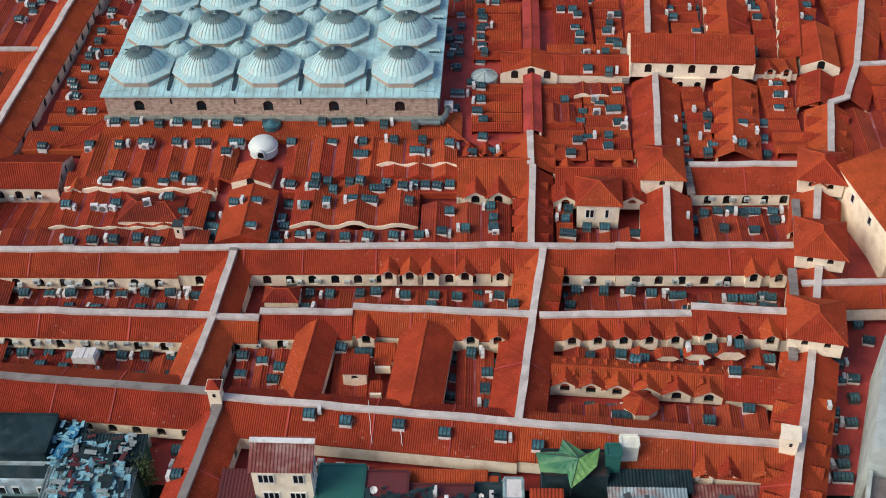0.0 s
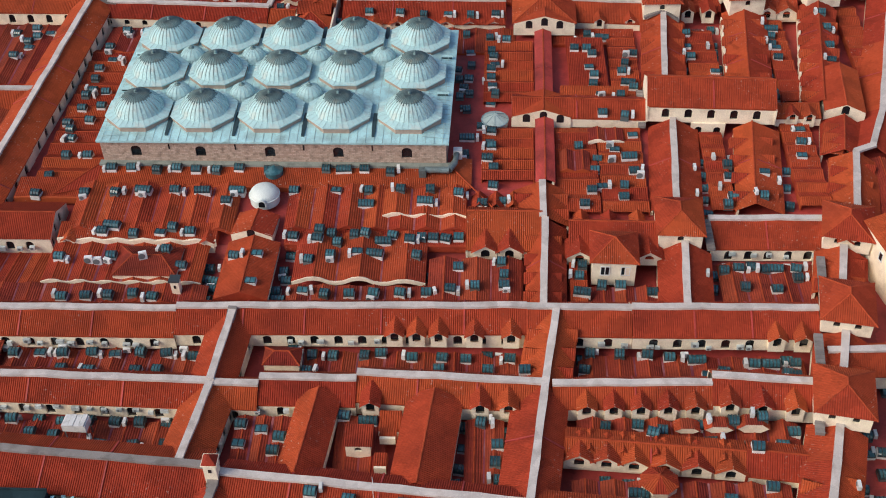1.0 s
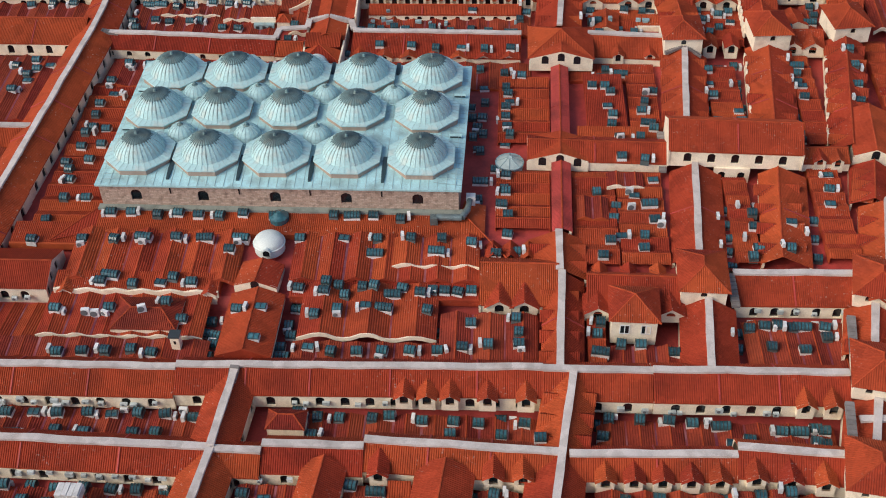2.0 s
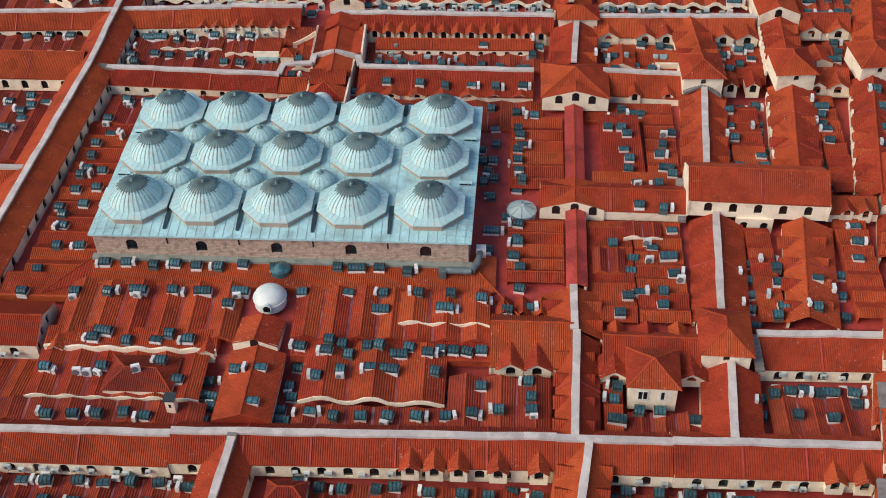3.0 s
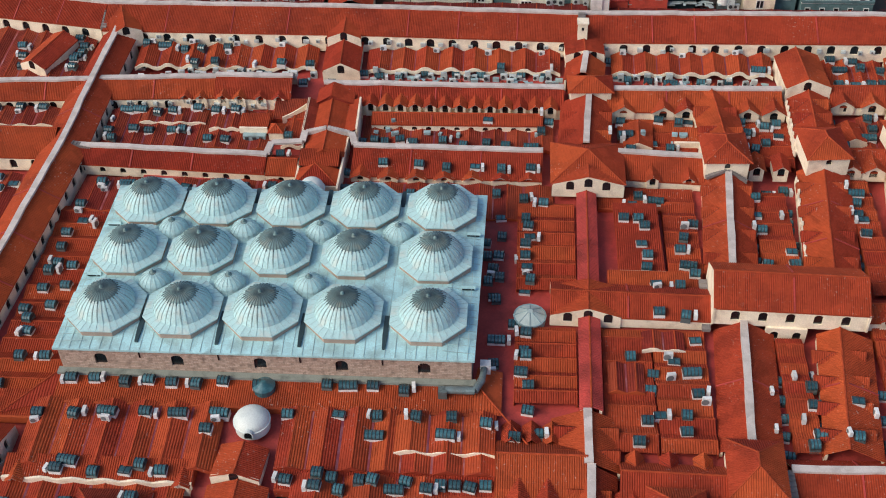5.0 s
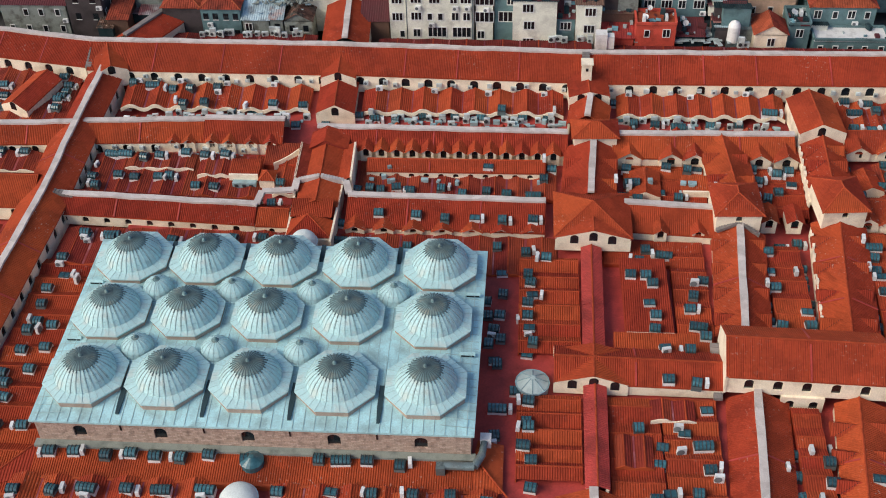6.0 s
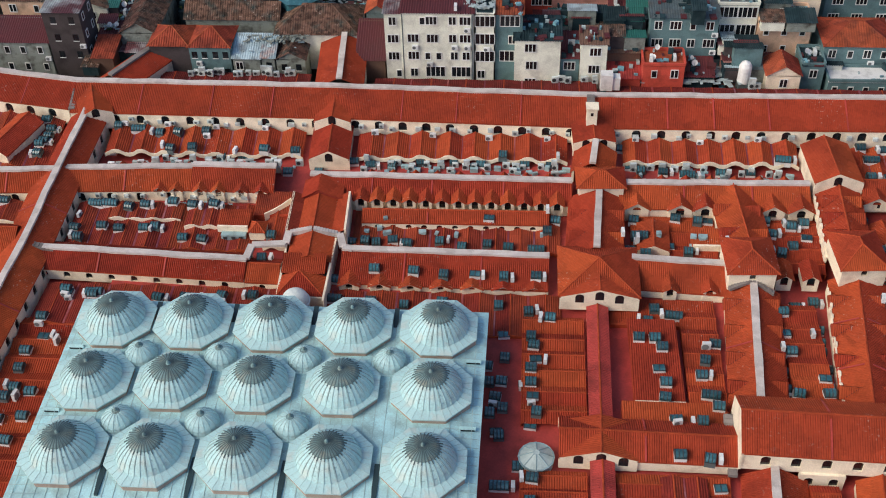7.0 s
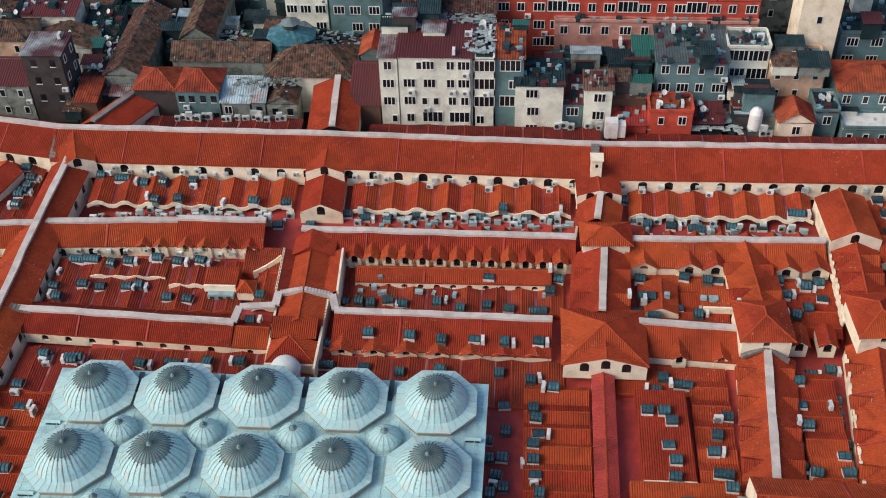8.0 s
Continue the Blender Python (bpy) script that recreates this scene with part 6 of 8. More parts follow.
for x, y in ((39.8, 31.2), (40.7, 29.2), (39.9, 27.7), (39.2, 26.0), (40.8, 25.5), (43.7, 26.0), (44.8, 31.1), (47.4, 31.2), (48.6, 30.8), (45.9, 25.2), (55.4, 31.9), (55.9, 28.3), (58.6, 31.6), (59.9, 31.2), (58.4, 29.8), (58.2, 26.6), (60.0, 28.0), (56.8, 25.6), (39.3, 43.3), (39.9, 40.2), (41.2, 39.7), (44.0, 39.4), (47.0, 39.0), (51.3, 40.1), (55.0, 40.2), (58.9, 40.8)):
    skylight(x, y)  # north block east
for x, y in ((24.4, -11.6), (24.6, -8.2), (24.4, -2.0), (24.7, 1.6), (24.5, 5.2), (24.8, 8.6), (27.4, -13.4), (27.6, -10.2), (27.6, -0.6), (27.8, 2.8), (27.6, 6.4), (27.9, 10.0), (24.6, 12.0)):
    skylight(x, y)  # beside the hall's east wall

# units along the cream walls of the streets
for x0, y0, x1, y1, n in ((-27, -43.5, -4, -43.4, 10), (4, -43.1, 30, -42.9, 7), (38, -43.0, 57, -43.1, 6), (-23, -52.9, -5, -53.3, 10), (6, -66.9, 31, -69.1, 10), (-16, -64.6, -4, -65.6, 6),
                          (-27, 44.6, -2, 44.2, 12), (6, 44.0, 31, 43.6, 10), (40, 43.4, 60, 43.6, 8), (-27, 37.4, -4, 37.2, 16), (6, 37.2, 31, 37.0, 18), (40, 37.6, 60, 37.4, 10), (-27, 31.9, -6, 31.7, 9), (54, -29.2, 66, -29.0, 5)):
    for i in range((n + 2) // 3):
        k = (3 * i + rnd.uniform(0.2, 0.8)) / n
        ux, uy = x0 + (x1 - x0) * k, y0 + (y1 - y0) * k
        air_unit(ux, uy, drop(ux, uy) + 0.2 + rnd.uniform(0, 0.15), rnd.gauss(0, 5), rnd.choice((0, 1, 1, 1)))
for x, y, tn in ((-25, 9, 80), (-27, 1, 80), (-28.4, -9, 70), (46.3, -16.5, 0), (42.9, -10.5, 0), (43.0, -13.2, 10), (46.5, 10.5, 0), (54.9, 10.2, 0), (50.2, 25.4, 90), (40.0, 26.4, 90), (-12.5, -31.9, 20), (-19.2, -31.6, 5), (-18.2, -31.5, 5)):
    air_unit(x, y, drop(x, y) + 0.2, tn, 2)


def dish(x, y, z, r=0.45, turn=0.0):
    """A satellite dish on a short mast."""
    t = thing("satellite_dish", (x, y, z), "white satellite dish on a short mast", "satellite dish", "satellite dishes")
    mast, bowl, arm = Geo(), Geo(), Geo()
    mast.tube((0, 0, -0.3), (0, 0, 0.8), 0.03, 6)
    n = 16
    rot = Matrix.Rotation(radians(turn), 4, "Z") @ Matrix.Rotation(radians(55), 4, "X")
    rings = []
    for k in range(5):
        q = k / 4
        rings.append([rot @ Vector((r * q * math.cos(2 * math.pi * i / n) + 1e-4 * math.cos(i), r * q * math.sin(2 * math.pi * i / n) + 1e-4 * math.sin(i), 0.28 * r * q * q)) + Vector((0, 0, 0.85)) for i in range(n)])
    bowl.loft(rings, cap=False)
    bowl.loft([[p - Vector((0, 0, 0.03)) for p in ring] for ring in rings], cap=False)
    arm.tube(rot @ Vector((0, -r, 0.28 * r)) + Vector((0, 0, 0.85)), rot @ Vector((0, 0, r * 0.9)) + Vector((0, 0, 0.85)), 0.02, 5)
    part("mast", mast, ZINC, t, world_at=(0, 0, 0))
    part("bowl", bowl, WHITE, t, smooth=True, world_at=(0, 0, 0))
    part("arm", arm, ZINC, t, world_at=(0, 0, 0))


# the little lead dome before the hall, the round lantern beside it and the duct at its corner
def little_dome(x, y, z, r, h, label, door=True):
    t = thing("little_dome", (x, y, z), label, "dome")
    g = Geo()
    n = 28
    g.loft([[(x + r * math.cos(k * math.pi / 16) * math.cos(2 * math.pi * i / n), y + r * math.cos(k * math.pi / 16) * math.sin(2 * math.pi * i / n), z + 0.5 + h * math.sin(k * math.pi / 16)) for i in range(n)] for k in range(8)])
    g.loft([[(x + rr * math.cos(2 * math.pi * i / n), y + rr * math.sin(2 * math.pi * i / n), z + zz) for i in range(n)] for rr, zz in ((r, -0.6), (r, 0.35), (r + 0.12, 0.4), (r + 0.12, 0.5), (r, 0.52))])
    part("shell", g, PALE_LEAD, t, smooth=False)
    if door:
        g = Geo()
        g.loft([[(x + px, y - r - 0.28 + yy, z + 0.05 + pz) for px, pz in arch(0.95, 0.95)] for yy in (0.0, 0.7)])
        d = part("porch", g, PALE_LEAD, t)
        g = Geo()
        g.loft([[(x + px * 0.8, y - r - 0.30 + yy, z + 0.05 + pz * 0.85) for px, pz in arch(0.95, 0.95)] for yy in (0.0, 0.1)])
        part("opening", g, DARK_GLASS, d)


little_dome(0.1, -21.0, 2.7, 1.8, 1.15, "small white lead dome with an arched opening")
little_dome(1.2, 14.2, 4.5, 1.55, 1.4, "small white lead dome behind the long hall", False)
t = thing("round_lantern", (28.2, -5.0, 2.6), "round glazed roof lantern with pale spokes", "roof lantern")
g = Geo()
n = 16
g.loft([[(28.2 + r * math.cos(2 * math.pi * i / n), -5.0 + r * math.sin(2 * math.pi * i / n), z) for i in range(n)] for r, z in ((1.75, 2.2), (1.75, 3.2), (0.35, 3.9))])
part("glazing", g, PALE_GLASS, t)
g = Geo()
for i in range(8):
    a = 2 * math.pi * i / 8
    g.tube((28.2 + 1.78 * math.cos(a), -5.0 + 1.78 * math.sin(a), 3.22), (28.2 + 0.3 * math.cos(a), -5.0 + 0.3 * math.sin(a), 3.95), 0.05, 5)
g.loft([[(28.2 + r * math.cos(2 * math.pi * i / n), -5.0 + r * math.sin(2 * math.pi * i / n), z) for i in range(n)] for r, z in ((1.84, 3.1), (1.84, 3.25), (1.68, 3.25), (1.68, 3.1))], cap=False)
part("rim", g, SHEET, t)
t = thing("round_lantern", (0.6, -16.6, 3.0), "small round glazed roof lantern", "roof lantern")
g = Geo()
g.loft([[(0.6 + r * math.cos(2 * math.pi * i / n), -16.6 + r * math.sin(2 * math.pi * i / n), z) for i in range(n)] for r, z in ((1.2, 2.8), (1.2, 3.5), (0.25, 4.0))])
part("glazing", g, GLASS, t)
t = thing("air_duct", (21.5, -16.6, 3.0), "fat grey sheet metal air duct at the wall's corner", "duct")
for a, b, r in (((19.6, -16.6, 3.7), (22.6, -16.6, 3.7), 0.42), ((22.6, -16.6, 3.7), (23.3, -15.2, 3.9), 0.42), ((23.3, -15.2, 3.9), (23.5, -13.9, 4.3), 0.36)):
    g = Geo()
    g.tube(a, b, r, 12)
    part("pipe", g, ZINC, t)
g = Geo()
g.box(23.6, -13.6, 3.4, 1.1, 0.9, 1.3)
part("fan_box", g, WHITE, t)
g = Geo()
g.box(19.3, -16.8, 2.8, 0.9, 0.9, 1.2)
part("intake_box", g, ZINC, t)

# the white plant cabin on legs
t = thing("plant_cabin", (-14.2, -55.4, -0.6), "white sheet metal plant cabin on legs above the roofs", "cabin")
g = Geo()
g.box(-14.2, -55.4, 0.2, 2.5, 1.5, 0.9, -3)
part("body", g, WHITE, t)
g = Geo()
for i in range(4):
    g.box(-15.02 + i * 0.56, -55.4, 1.08, 0.5, 1.55, 0.10 + 0.05 * (i % 2), -3)
part("lid", g, WHITE, t)
for sx in (-1.1, 1.1):
    for sy in (-0.6, 0.6):
        g = Geo()
        g.box(-14.2 + sx, -55.4 + sy, -1.4, 0.1, 0.1, 1.7)
        part("leg", g, ZINC, t)

# the scalloped cream parapets along the edges of some street roofs
br = random.Random(31)
for x0, y0, z0, x1, y1, z1, n in ((59.6, 2.5, 3.55, 60.9, 19.5, 4.4, 9), (68.9, 0.0, 3.5, 72.1, 20.0, 4.5, 10), (61.5, 24.0, 4.9, 61.6, 34.4, 5.8, 8)):
    t = thing("scalloped_parapet", (x0, y0, z0 - 1.4), "scalloped cream parapet along the edge of a tiled roof", "parapet")
    d = (Vector((x1, y1, 0)) - Vector((x0, y0, 0))).normalized()
    for i in range(n):
        k = (i + br.uniform(0.3, 0.7)) / n
        p = Vector((x0, y0, z0 - 1.2)).lerp(Vector((x1, y1, z1 - 1.2)), k)
        w, hgt = br.uniform(0.55, 1.0), 1.2 + br.uniform(0.0, 0.35)
        g = Geo()
        g.loft([[p + d * a + Vector((s_, 0, b)) for a, b in arch(w, hgt)] for s_ in (-0.14, 0.14)])
        part("scallop", g, CREAM, t)
    g = Geo()
    g.beam((x0, y0, z0 - 1.1), (x1, y1, z1 - 1.1), 0.18, 0.9)
    part("coping", g, CREAM, t)


# ---- the city beyond ----
def paint(name, c, amount=0.5):
    return material(name, c, 0.85, vary=0.12, stain=[v * 0.42 for v in c], stain_amount=amount + 0.25, scale=0.6, bump=0.15, patch=0.2, patch_size=1.8)


IVORY = paint("ivory_plaster", (0.80, 0.82, 0.71), 0.25)
OFFWHITE = paint("off_white_plaster", (0.47, 0.54, 0.52), 0.2)
GREYWALL = paint("grey_plaster", (0.125, 0.225, 0.24))
DARKWALL = paint("dark_cladding", (0.062, 0.050, 0.052))
PINKWALL = paint("pink_plaster", (0.62, 0.30, 0.25))
REDWALL = paint("red_plaster", (0.58, 0.08, 0.05))
PEACH = paint("peach_plaster", (0.70, 0.47, 0.33))
PATCHY = material("patched_sheet_roof", (0.11, 0.035, 0.04), 0.6, vary=0.2, stain=(0.40, 0.46, 0.46), stain_amount=1.0, scale=0.35, patch=0.4, patch_size=0.9)
STONEWALL = material("old_rubble", (0.24, 0.275, 0.25), 0.95, vary=0.2, stain=(0.07, 0.065, 0.055), stain_amount=1.0, scale=0.9, bump=1.0, bump_scale=3)
MAROON = material("maroon_sheet_roof", (0.12, 0.024, 0.028), 0.6, vary=0.5, stain=(0.09, 0.03, 0.03), stain_amount=0.6, scale=0.4)
TAR = material("tar_roof", (0.018, 0.040, 0.048), 0.85, vary=0.5, stain=(0.05, 0.075, 0.085), stain_amount=0.6, scale=0.6, spec=0.12, patch=0.4, patch_size=1.2)
GREENSHEET = material("green_plastic_sheet", (0.045, 0.19, 0.10), 0.45, vary=0.3, stain=(0.20, 0.42, 0.16), stain_amount=0.7, scale=0.5)
TEAL = material("teal_painted_roof", (0.02, 0.13, 0.11), 0.6, vary=0.3, scale=0.5)
TARP = material("blue_tarpaulin", (0.06, 0.30, 0.50), 0.5, vary=0.3, scale=1.5)
BROWN = material("brown_sheet_roof", (0.15, 0.085, 0.06), 0.8, vary=0.4, scale=0.5)
RUSTY = material("rusty_corrugated_sheet", (0.20, 0.05, 0.045), 0.7, vary=0.2, stain=(0.42, 0.30, 0.27), stain_amount=0.7, scale=0.8)
DARKROOF = material("dark_felt_roof", (0.05, 0.04, 0.035), 0.9, vary=0.2, scale=0.8)
PALESHEET = material("weathered_pale_sheet", (0.42, 0.55, 0.60), 0.5, vary=0.2, stain=(0.22, 0.25, 0.26), stain_amount=0.9, scale=0.6, patch=0.5, patch_size=1.4)
WORN_SHEET = material("rusting_pale_sheet", (0.34, 0.46, 0.50), 0.55, vary=0.2, stain=(0.34, 0.12, 0.06), stain_amount=0.9, scale=0.5, patch=0.5, patch_size=1.4)
CYAN_SHEET = material("faded_blue_sheet", (0.20, 0.44, 0.52), 0.5, vary=0.6, stain=(0.10, 0.15, 0.16), stain_amount=0.8, scale=0.9, patch=0.5, patch_size=0.8)
LEAF = material("leaves", (0.06, 0.10, 0.03), 0.8, vary=0.5, scale=2.0)
DEBRIS = material("pale_debris", (0.38, 0.47, 0.48), 0.8, vary=0.6, stain=(0.15, 0.14, 0.13), stain_amount=0.8, scale=1.0)


def house_window_meshes(w, h, cols):
    """One welded frame with its sill and bars, and the pane behind it."""
    p = Geo()
    p.box(0, 0.02, 0, w, 0.06, h)
    bar = 0.09
    n = max(cols, 1)
    us, vs = [], [-0.1, 0.0, h] + ([h + bar] if cols else [])
    for i in range(n + 1):
        c = -w / 2 + w * i / n
        us += [c - bar / 2, c + bar / 2]
    bm = bmesh.new()
    grid = {(i, j): bm.verts.new((u, -0.06, v)) for i, u in enumerate(us) for j, v in enumerate(vs)}
    for i in range(len(us) - 1):
        for j in range(len(vs) - 1):
            if j != 1 or (cols and i % 2 == 0):
                bm.faces.new((grid[i, j], grid[i + 1, j], grid[i + 1, j + 1], grid[i, j + 1]))
    for v in [v for v in bm.verts if not v.link_faces]:
        bm.verts.remove(v)
    out = bmesh.ops.extrude_face_region(bm, geom=bm.faces[:])
    for v in (v for v in out["geom"] if isinstance(v, bmesh.types.BMVert)):
        v.co.y += 0.12
    bmesh.ops.recalc_face_normals(bm, faces=bm.faces)
    me = bpy.data.meshes.new("window_frame")
    bm.to_mesh(me)
    bm.free()
    me.materials.append(WHITE)
    return me, p.mesh("window_pane", DARK_GLASS)


HOUSE_WINDOW = {3: house_window_meshes(1.5, 1.15, 3), 2: house_window_meshes(1.0, 1.15, 2), 1: house_window_meshes(0.7, 1.0, 1), 0: house_window_meshes(0.75, 1.0, 0), 5: house_window_meshes(2.6, 1.5, 4)}
crnd = random.Random(21)


def window_at(parent, x, y, z, kind, turn=0.0):
    f, p = HOUSE_WINDOW[kind]
    w = shared("window", f, parent, Matrix.Translation(Vector((x, y, z)) - Vector(parent["base"])) @ Matrix.Rotation(radians(turn), 4, "Z"))
    shared("pane", p, w, Matrix.Identity(4))


ROOFS = []


def house(x0, x1, y0, y1, z0, z1, wall, roof, label, rows=0, cols=0, kinds=(3, 2), shape="flat", rise=1.2, side=False, name="house", gap=2.7, clutter=0, places=(), pipe=None):
    """A house with windows in its south front (and east side); shape: flat, shed, gable, gable_x or hip."""
    t = thing(name, ((x0 + x1) / 2, (y0 + y1) / 2, z0), label, "house")
    ROOFS.append((x0, x1, y0, y1, z1, shape, rise))
    g = Geo()
    g.box((x0 + x1) / 2, (y0 + y1) / 2, z0, x1 - x0, y1 - y0, z1 - z0)
    w = part("wall", g, wall, t)
    for r in range(rows):
        for c in range(cols):
            if crnd.random() < 0.92:
                window_at(w, x0 + (x1 - x0) * (c + 0.5 + crnd.uniform(-0.06, 0.06)) / cols, y0 - 0.03, z1 - 1.75 - r * gap, kinds[(c + (r % 2) * crnd.randint(0, 1)) % len(kinds)])
            if crnd.random() < 0.10 and rows > 1:
                air_unit(x0 + (x1 - x0) * (c + 0.85) / cols, y0 - 0.12, z1 - 2.6 - r * gap, 0, 1)
        if side:
            for c in range(2):
                window_at(w, x1 + 0.03, y0 + (y1 - y0) * (c + 0.5) / 2, z1 - 1.75 - r * gap, 1, 90)
    for x, r, kind, cooler in places:
        window_at(w, x, y0 - 0.03, z1 - 1.75 - r * gap, kind)
        if cooler:
            air_unit(x + 0.25, y0 - 0.22, z1 - 2.55 - r * gap, 0, 1)
    if pipe is not None:
        g = Geo()
        g.tube((pipe, y0 - 0.1, z0 + 1), (pipe, y0 - 0.1, z1 - 0.1), 0.07, 6)
        part("drain_pipe", g, ZINC, t)
    o = 0.25
    xm, ym = (x0 + x1) / 2, (y0 + y1) / 2
    e = [(x0 - o, y0 - o, z1), (x1 + o, y0 - o, z1), (x1 + o, y1 + o, z1), (x0 - o, y1 + o, z1)]
    up = lambda x, y: (x, y, z1 + rise)
    if shape == "flat":
        g = Geo()
        g.box(xm, ym, z1, x1 - x0 + 0.1, y1 - y0 + 0.1, 0.12)
        part("roof", g, roof, t)
        for sx, sy, lx, ly in ((xm, y0, x1 - x0, 0.25), (xm, y1, x1 - x0, 0.25), (x0, ym, 0.25, y1 - y0 - 0.3), (x1, ym, 0.25, y1 - y0 - 0.3)):
            g = Geo()
            g.box(sx, sy, z1 + 0.1, lx + 0.02, ly, 0.4 if rows else 0.12)
            part("parapet", g, wall, t)
    else:
        if shape == "shed":
            sides = [([e[0], e[1], (*e[2][:2], z1 + rise), (*e[3][:2], z1 + rise)], (1, 0, 0))]
        elif shape == "gable":
            sides = [([e[0], up(xm, y0 - o), up(xm, y1 + o), e[3]], (0, 1, 0)), ([e[1], up(xm, y0 - o), up(xm, y1 + o), e[2]], (0, 1, 0))]
        elif shape == "gable_x":
            sides = [([e[0], e[1], up(x1 + o, ym), up(x0 - o, ym)], (1, 0, 0)), ([e[3], e[2], up(x1 + o, ym), up(x0 - o, ym)], (1, 0, 0))]
        else:
            k = min(x1 - x0, y1 - y0) / 2
            a, b = (up(x0 + k, ym), up(x1 - k, ym)) if x1 - x0 > y1 - y0 else (up(xm, y0 + k), up(xm, y1 - k))
            if x1 - x0 > y1 - y0:
                sides = [([e[0], e[1], b, a], (1, 0, 0)), ([e[1], e[2], b], (0, 1, 0)), ([e[2], e[3], a, b], (1, 0, 0)), ([e[3], e[0], a], (0, 1, 0))]
            else:
                sides = [([e[0], e[1], a], (1, 0, 0)), ([e[1], e[2], b, a], (0, 1, 0)), ([e[2], e[3], b], (1, 0, 0)), ([e[3], e[0], a, b], (0, 1, 0))]
            g = Geo()
            for p, q in ((e[0], a), (e[3], a if x1 - x0 > y1 - y0 else b), (e[1], b if x1 - x0 > y1 - y0 else a), (e[2], b), (a, b)):
                g.tube(p, q, 0.1, 6)
            part("hip_tiles", g, RIDGE_TILE if roof in (TILE, RIDGE_TILE) else roof, t)
        for pts, al in sides:
            g = Geo()
            g.corrugated(pts, al, 0.34, 0.06)
            part("roof_slope", g, roof, t)
        g = Geo()
        if shape == "gable":
            for y in (y0 + 0.1, y1 - 0.1):
                g = Geo()
                g.loft([[(x0, y - 0.1, z1 - 0.1), (x1, y - 0.1, z1 - 0.1), (xm, y - 0.1, z1 + rise - 0.08)], [(x0, y + 0.1, z1 - 0.1), (x1, y + 0.1, z1 - 0.1), (xm, y + 0.1, z1 + rise - 0.08)]])
                part("gable", g, wall, t)
        elif shape in ("shed", "gable_x"):
            yy, zz = (y1, z1 + rise - 0.08) if shape == "shed" else (ym, z1 + rise - 0.08)
            for x in (x0 + 0.1, x1 - 0.1):
                pts = [(y0, z1 - 0.1), (y1, z1 - 0.1), (yy, zz)]
                g = Geo()
                g.loft([[(x - 0.1, a, b) for a, b in pts], [(x + 0.1, a, b) for a, b in pts]])
                part("gable", g, wall, t)
            if shape == "shed":
                g = Geo()
                g.box(xm, y1 - 0.1, z1 - 0.1, x1 - x0 - 0.4, 0.2, rise)
                part("back_wall", g, wall, t)
    for i in range(clutter):
        x, y = crnd.uniform(x0 + 0.6, x1 - 0.6), crnd.uniform(y0 + 0.6, y1 - 0.6)
        zr = z1 + 0.15 + (rise * (y - y0) / (y1 - y0) if shape == "shed" else rise * 0.5 if shape != "flat" else 0)
        if crnd.random() < 0.55:
            dish(x, y, zr, crnd.uniform(0.26, 0.42), crnd.uniform(-40, 40))
        else:
            turn, kind = crnd.choice((0, 90)), crnd.choice((0, 2))
            if y < 80:
                air_unit(x, y, zr + 0.2, turn, kind)
    return t


def rubble(name, label, x0, x1, y0, y1, z, n, seed, mat, size=0.9):
    """A heap of loose sheets and scraps on a roof."""
    r = random.Random(seed)
    g = Geo()
    for i in range(n):
        x, y = r.uniform(x0, x1), r.uniform(y0, y1)
        s = r.uniform(0.2, size)
        a, b = r.choice((0.0, 1.57)) + r.gauss(0, 0.25), r.gauss(0, 0.12)
        m = Matrix.Translation((x, y, z + r.uniform(0, 0.35))) @ Matrix.Rotation(a, 4, "Z") @ Matrix.Rotation(b, 4, "X")
        ring = [Vector((-s, -s * 0.4, 0)), Vector((s, -s * 0.4, 0)), Vector((s * 0.9, s * 0.4, 0)), Vector((-s, s * 0.35, 0))]
        g.loft([[m @ p for p in ring], [m @ (p + Vector((0, 0, r.uniform(0.03, 0.10)))) for p in ring]])
    ob = new(name, g.mesh(name, mat))
    tagged(ob, label, "debris", kind="stuff")


tower_wall = [c for c in TOWER.children if c.name.startswith("wall")][0]
for x in (40.9, 43.2):
    window_at(tower_wall, x, -33.43, 2.0, 2)

# the first row behind the long street
house(7.5, 9.8, 56.6, 66, 4.5, 16.7, IVORY, PATCHY, "narrow ivory apartment block with one row of windows", 0, 0, (1,), "shed", 0.4, name="apartment_block", places=((8.6, 0, 2, 0), (8.6, 1, 3, 0), (8.6, 2, 3, 0), (9.2, 3, 1, 0)), pipe=9.9)
house(9.8, 19.4, 56.5, 66, 4.5, 16.9, IVORY, MAROON, "worn ivory apartment block with a maroon sheet roof", 0, 0, (1,), "shed", 0.5, clutter=3, name="apartment_block",
      places=((12.6, 0, 1, 0), (13.8, 0, 3, 0), (16.6, 0, 2, 0), (18.3, 0, 3, 1), (11.3, 1, 3, 1), (13.9, 1, 3, 0), (16.6, 1, 2, 1), (18.3, 1, 3, 1), (11.3, 2, 3, 0), (13.2, 2, 1, 1), (14.7, 2, 1, 0), (16.8, 2, 2, 0), (18.4, 2, 2, 0), (11.3, 3, 2, 0), (14.2, 3, 5, 1), (17.7, 3, 5, 1)), pipe=19.2)
house(9.8, 22.0, 66.2, 69.5, 4.5, 17.6, STONEWALL, TILE_OLD, "back wing with a roof of dark old tiles", 0, 0, (1,), "shed", 0.9, name="apartment_block")
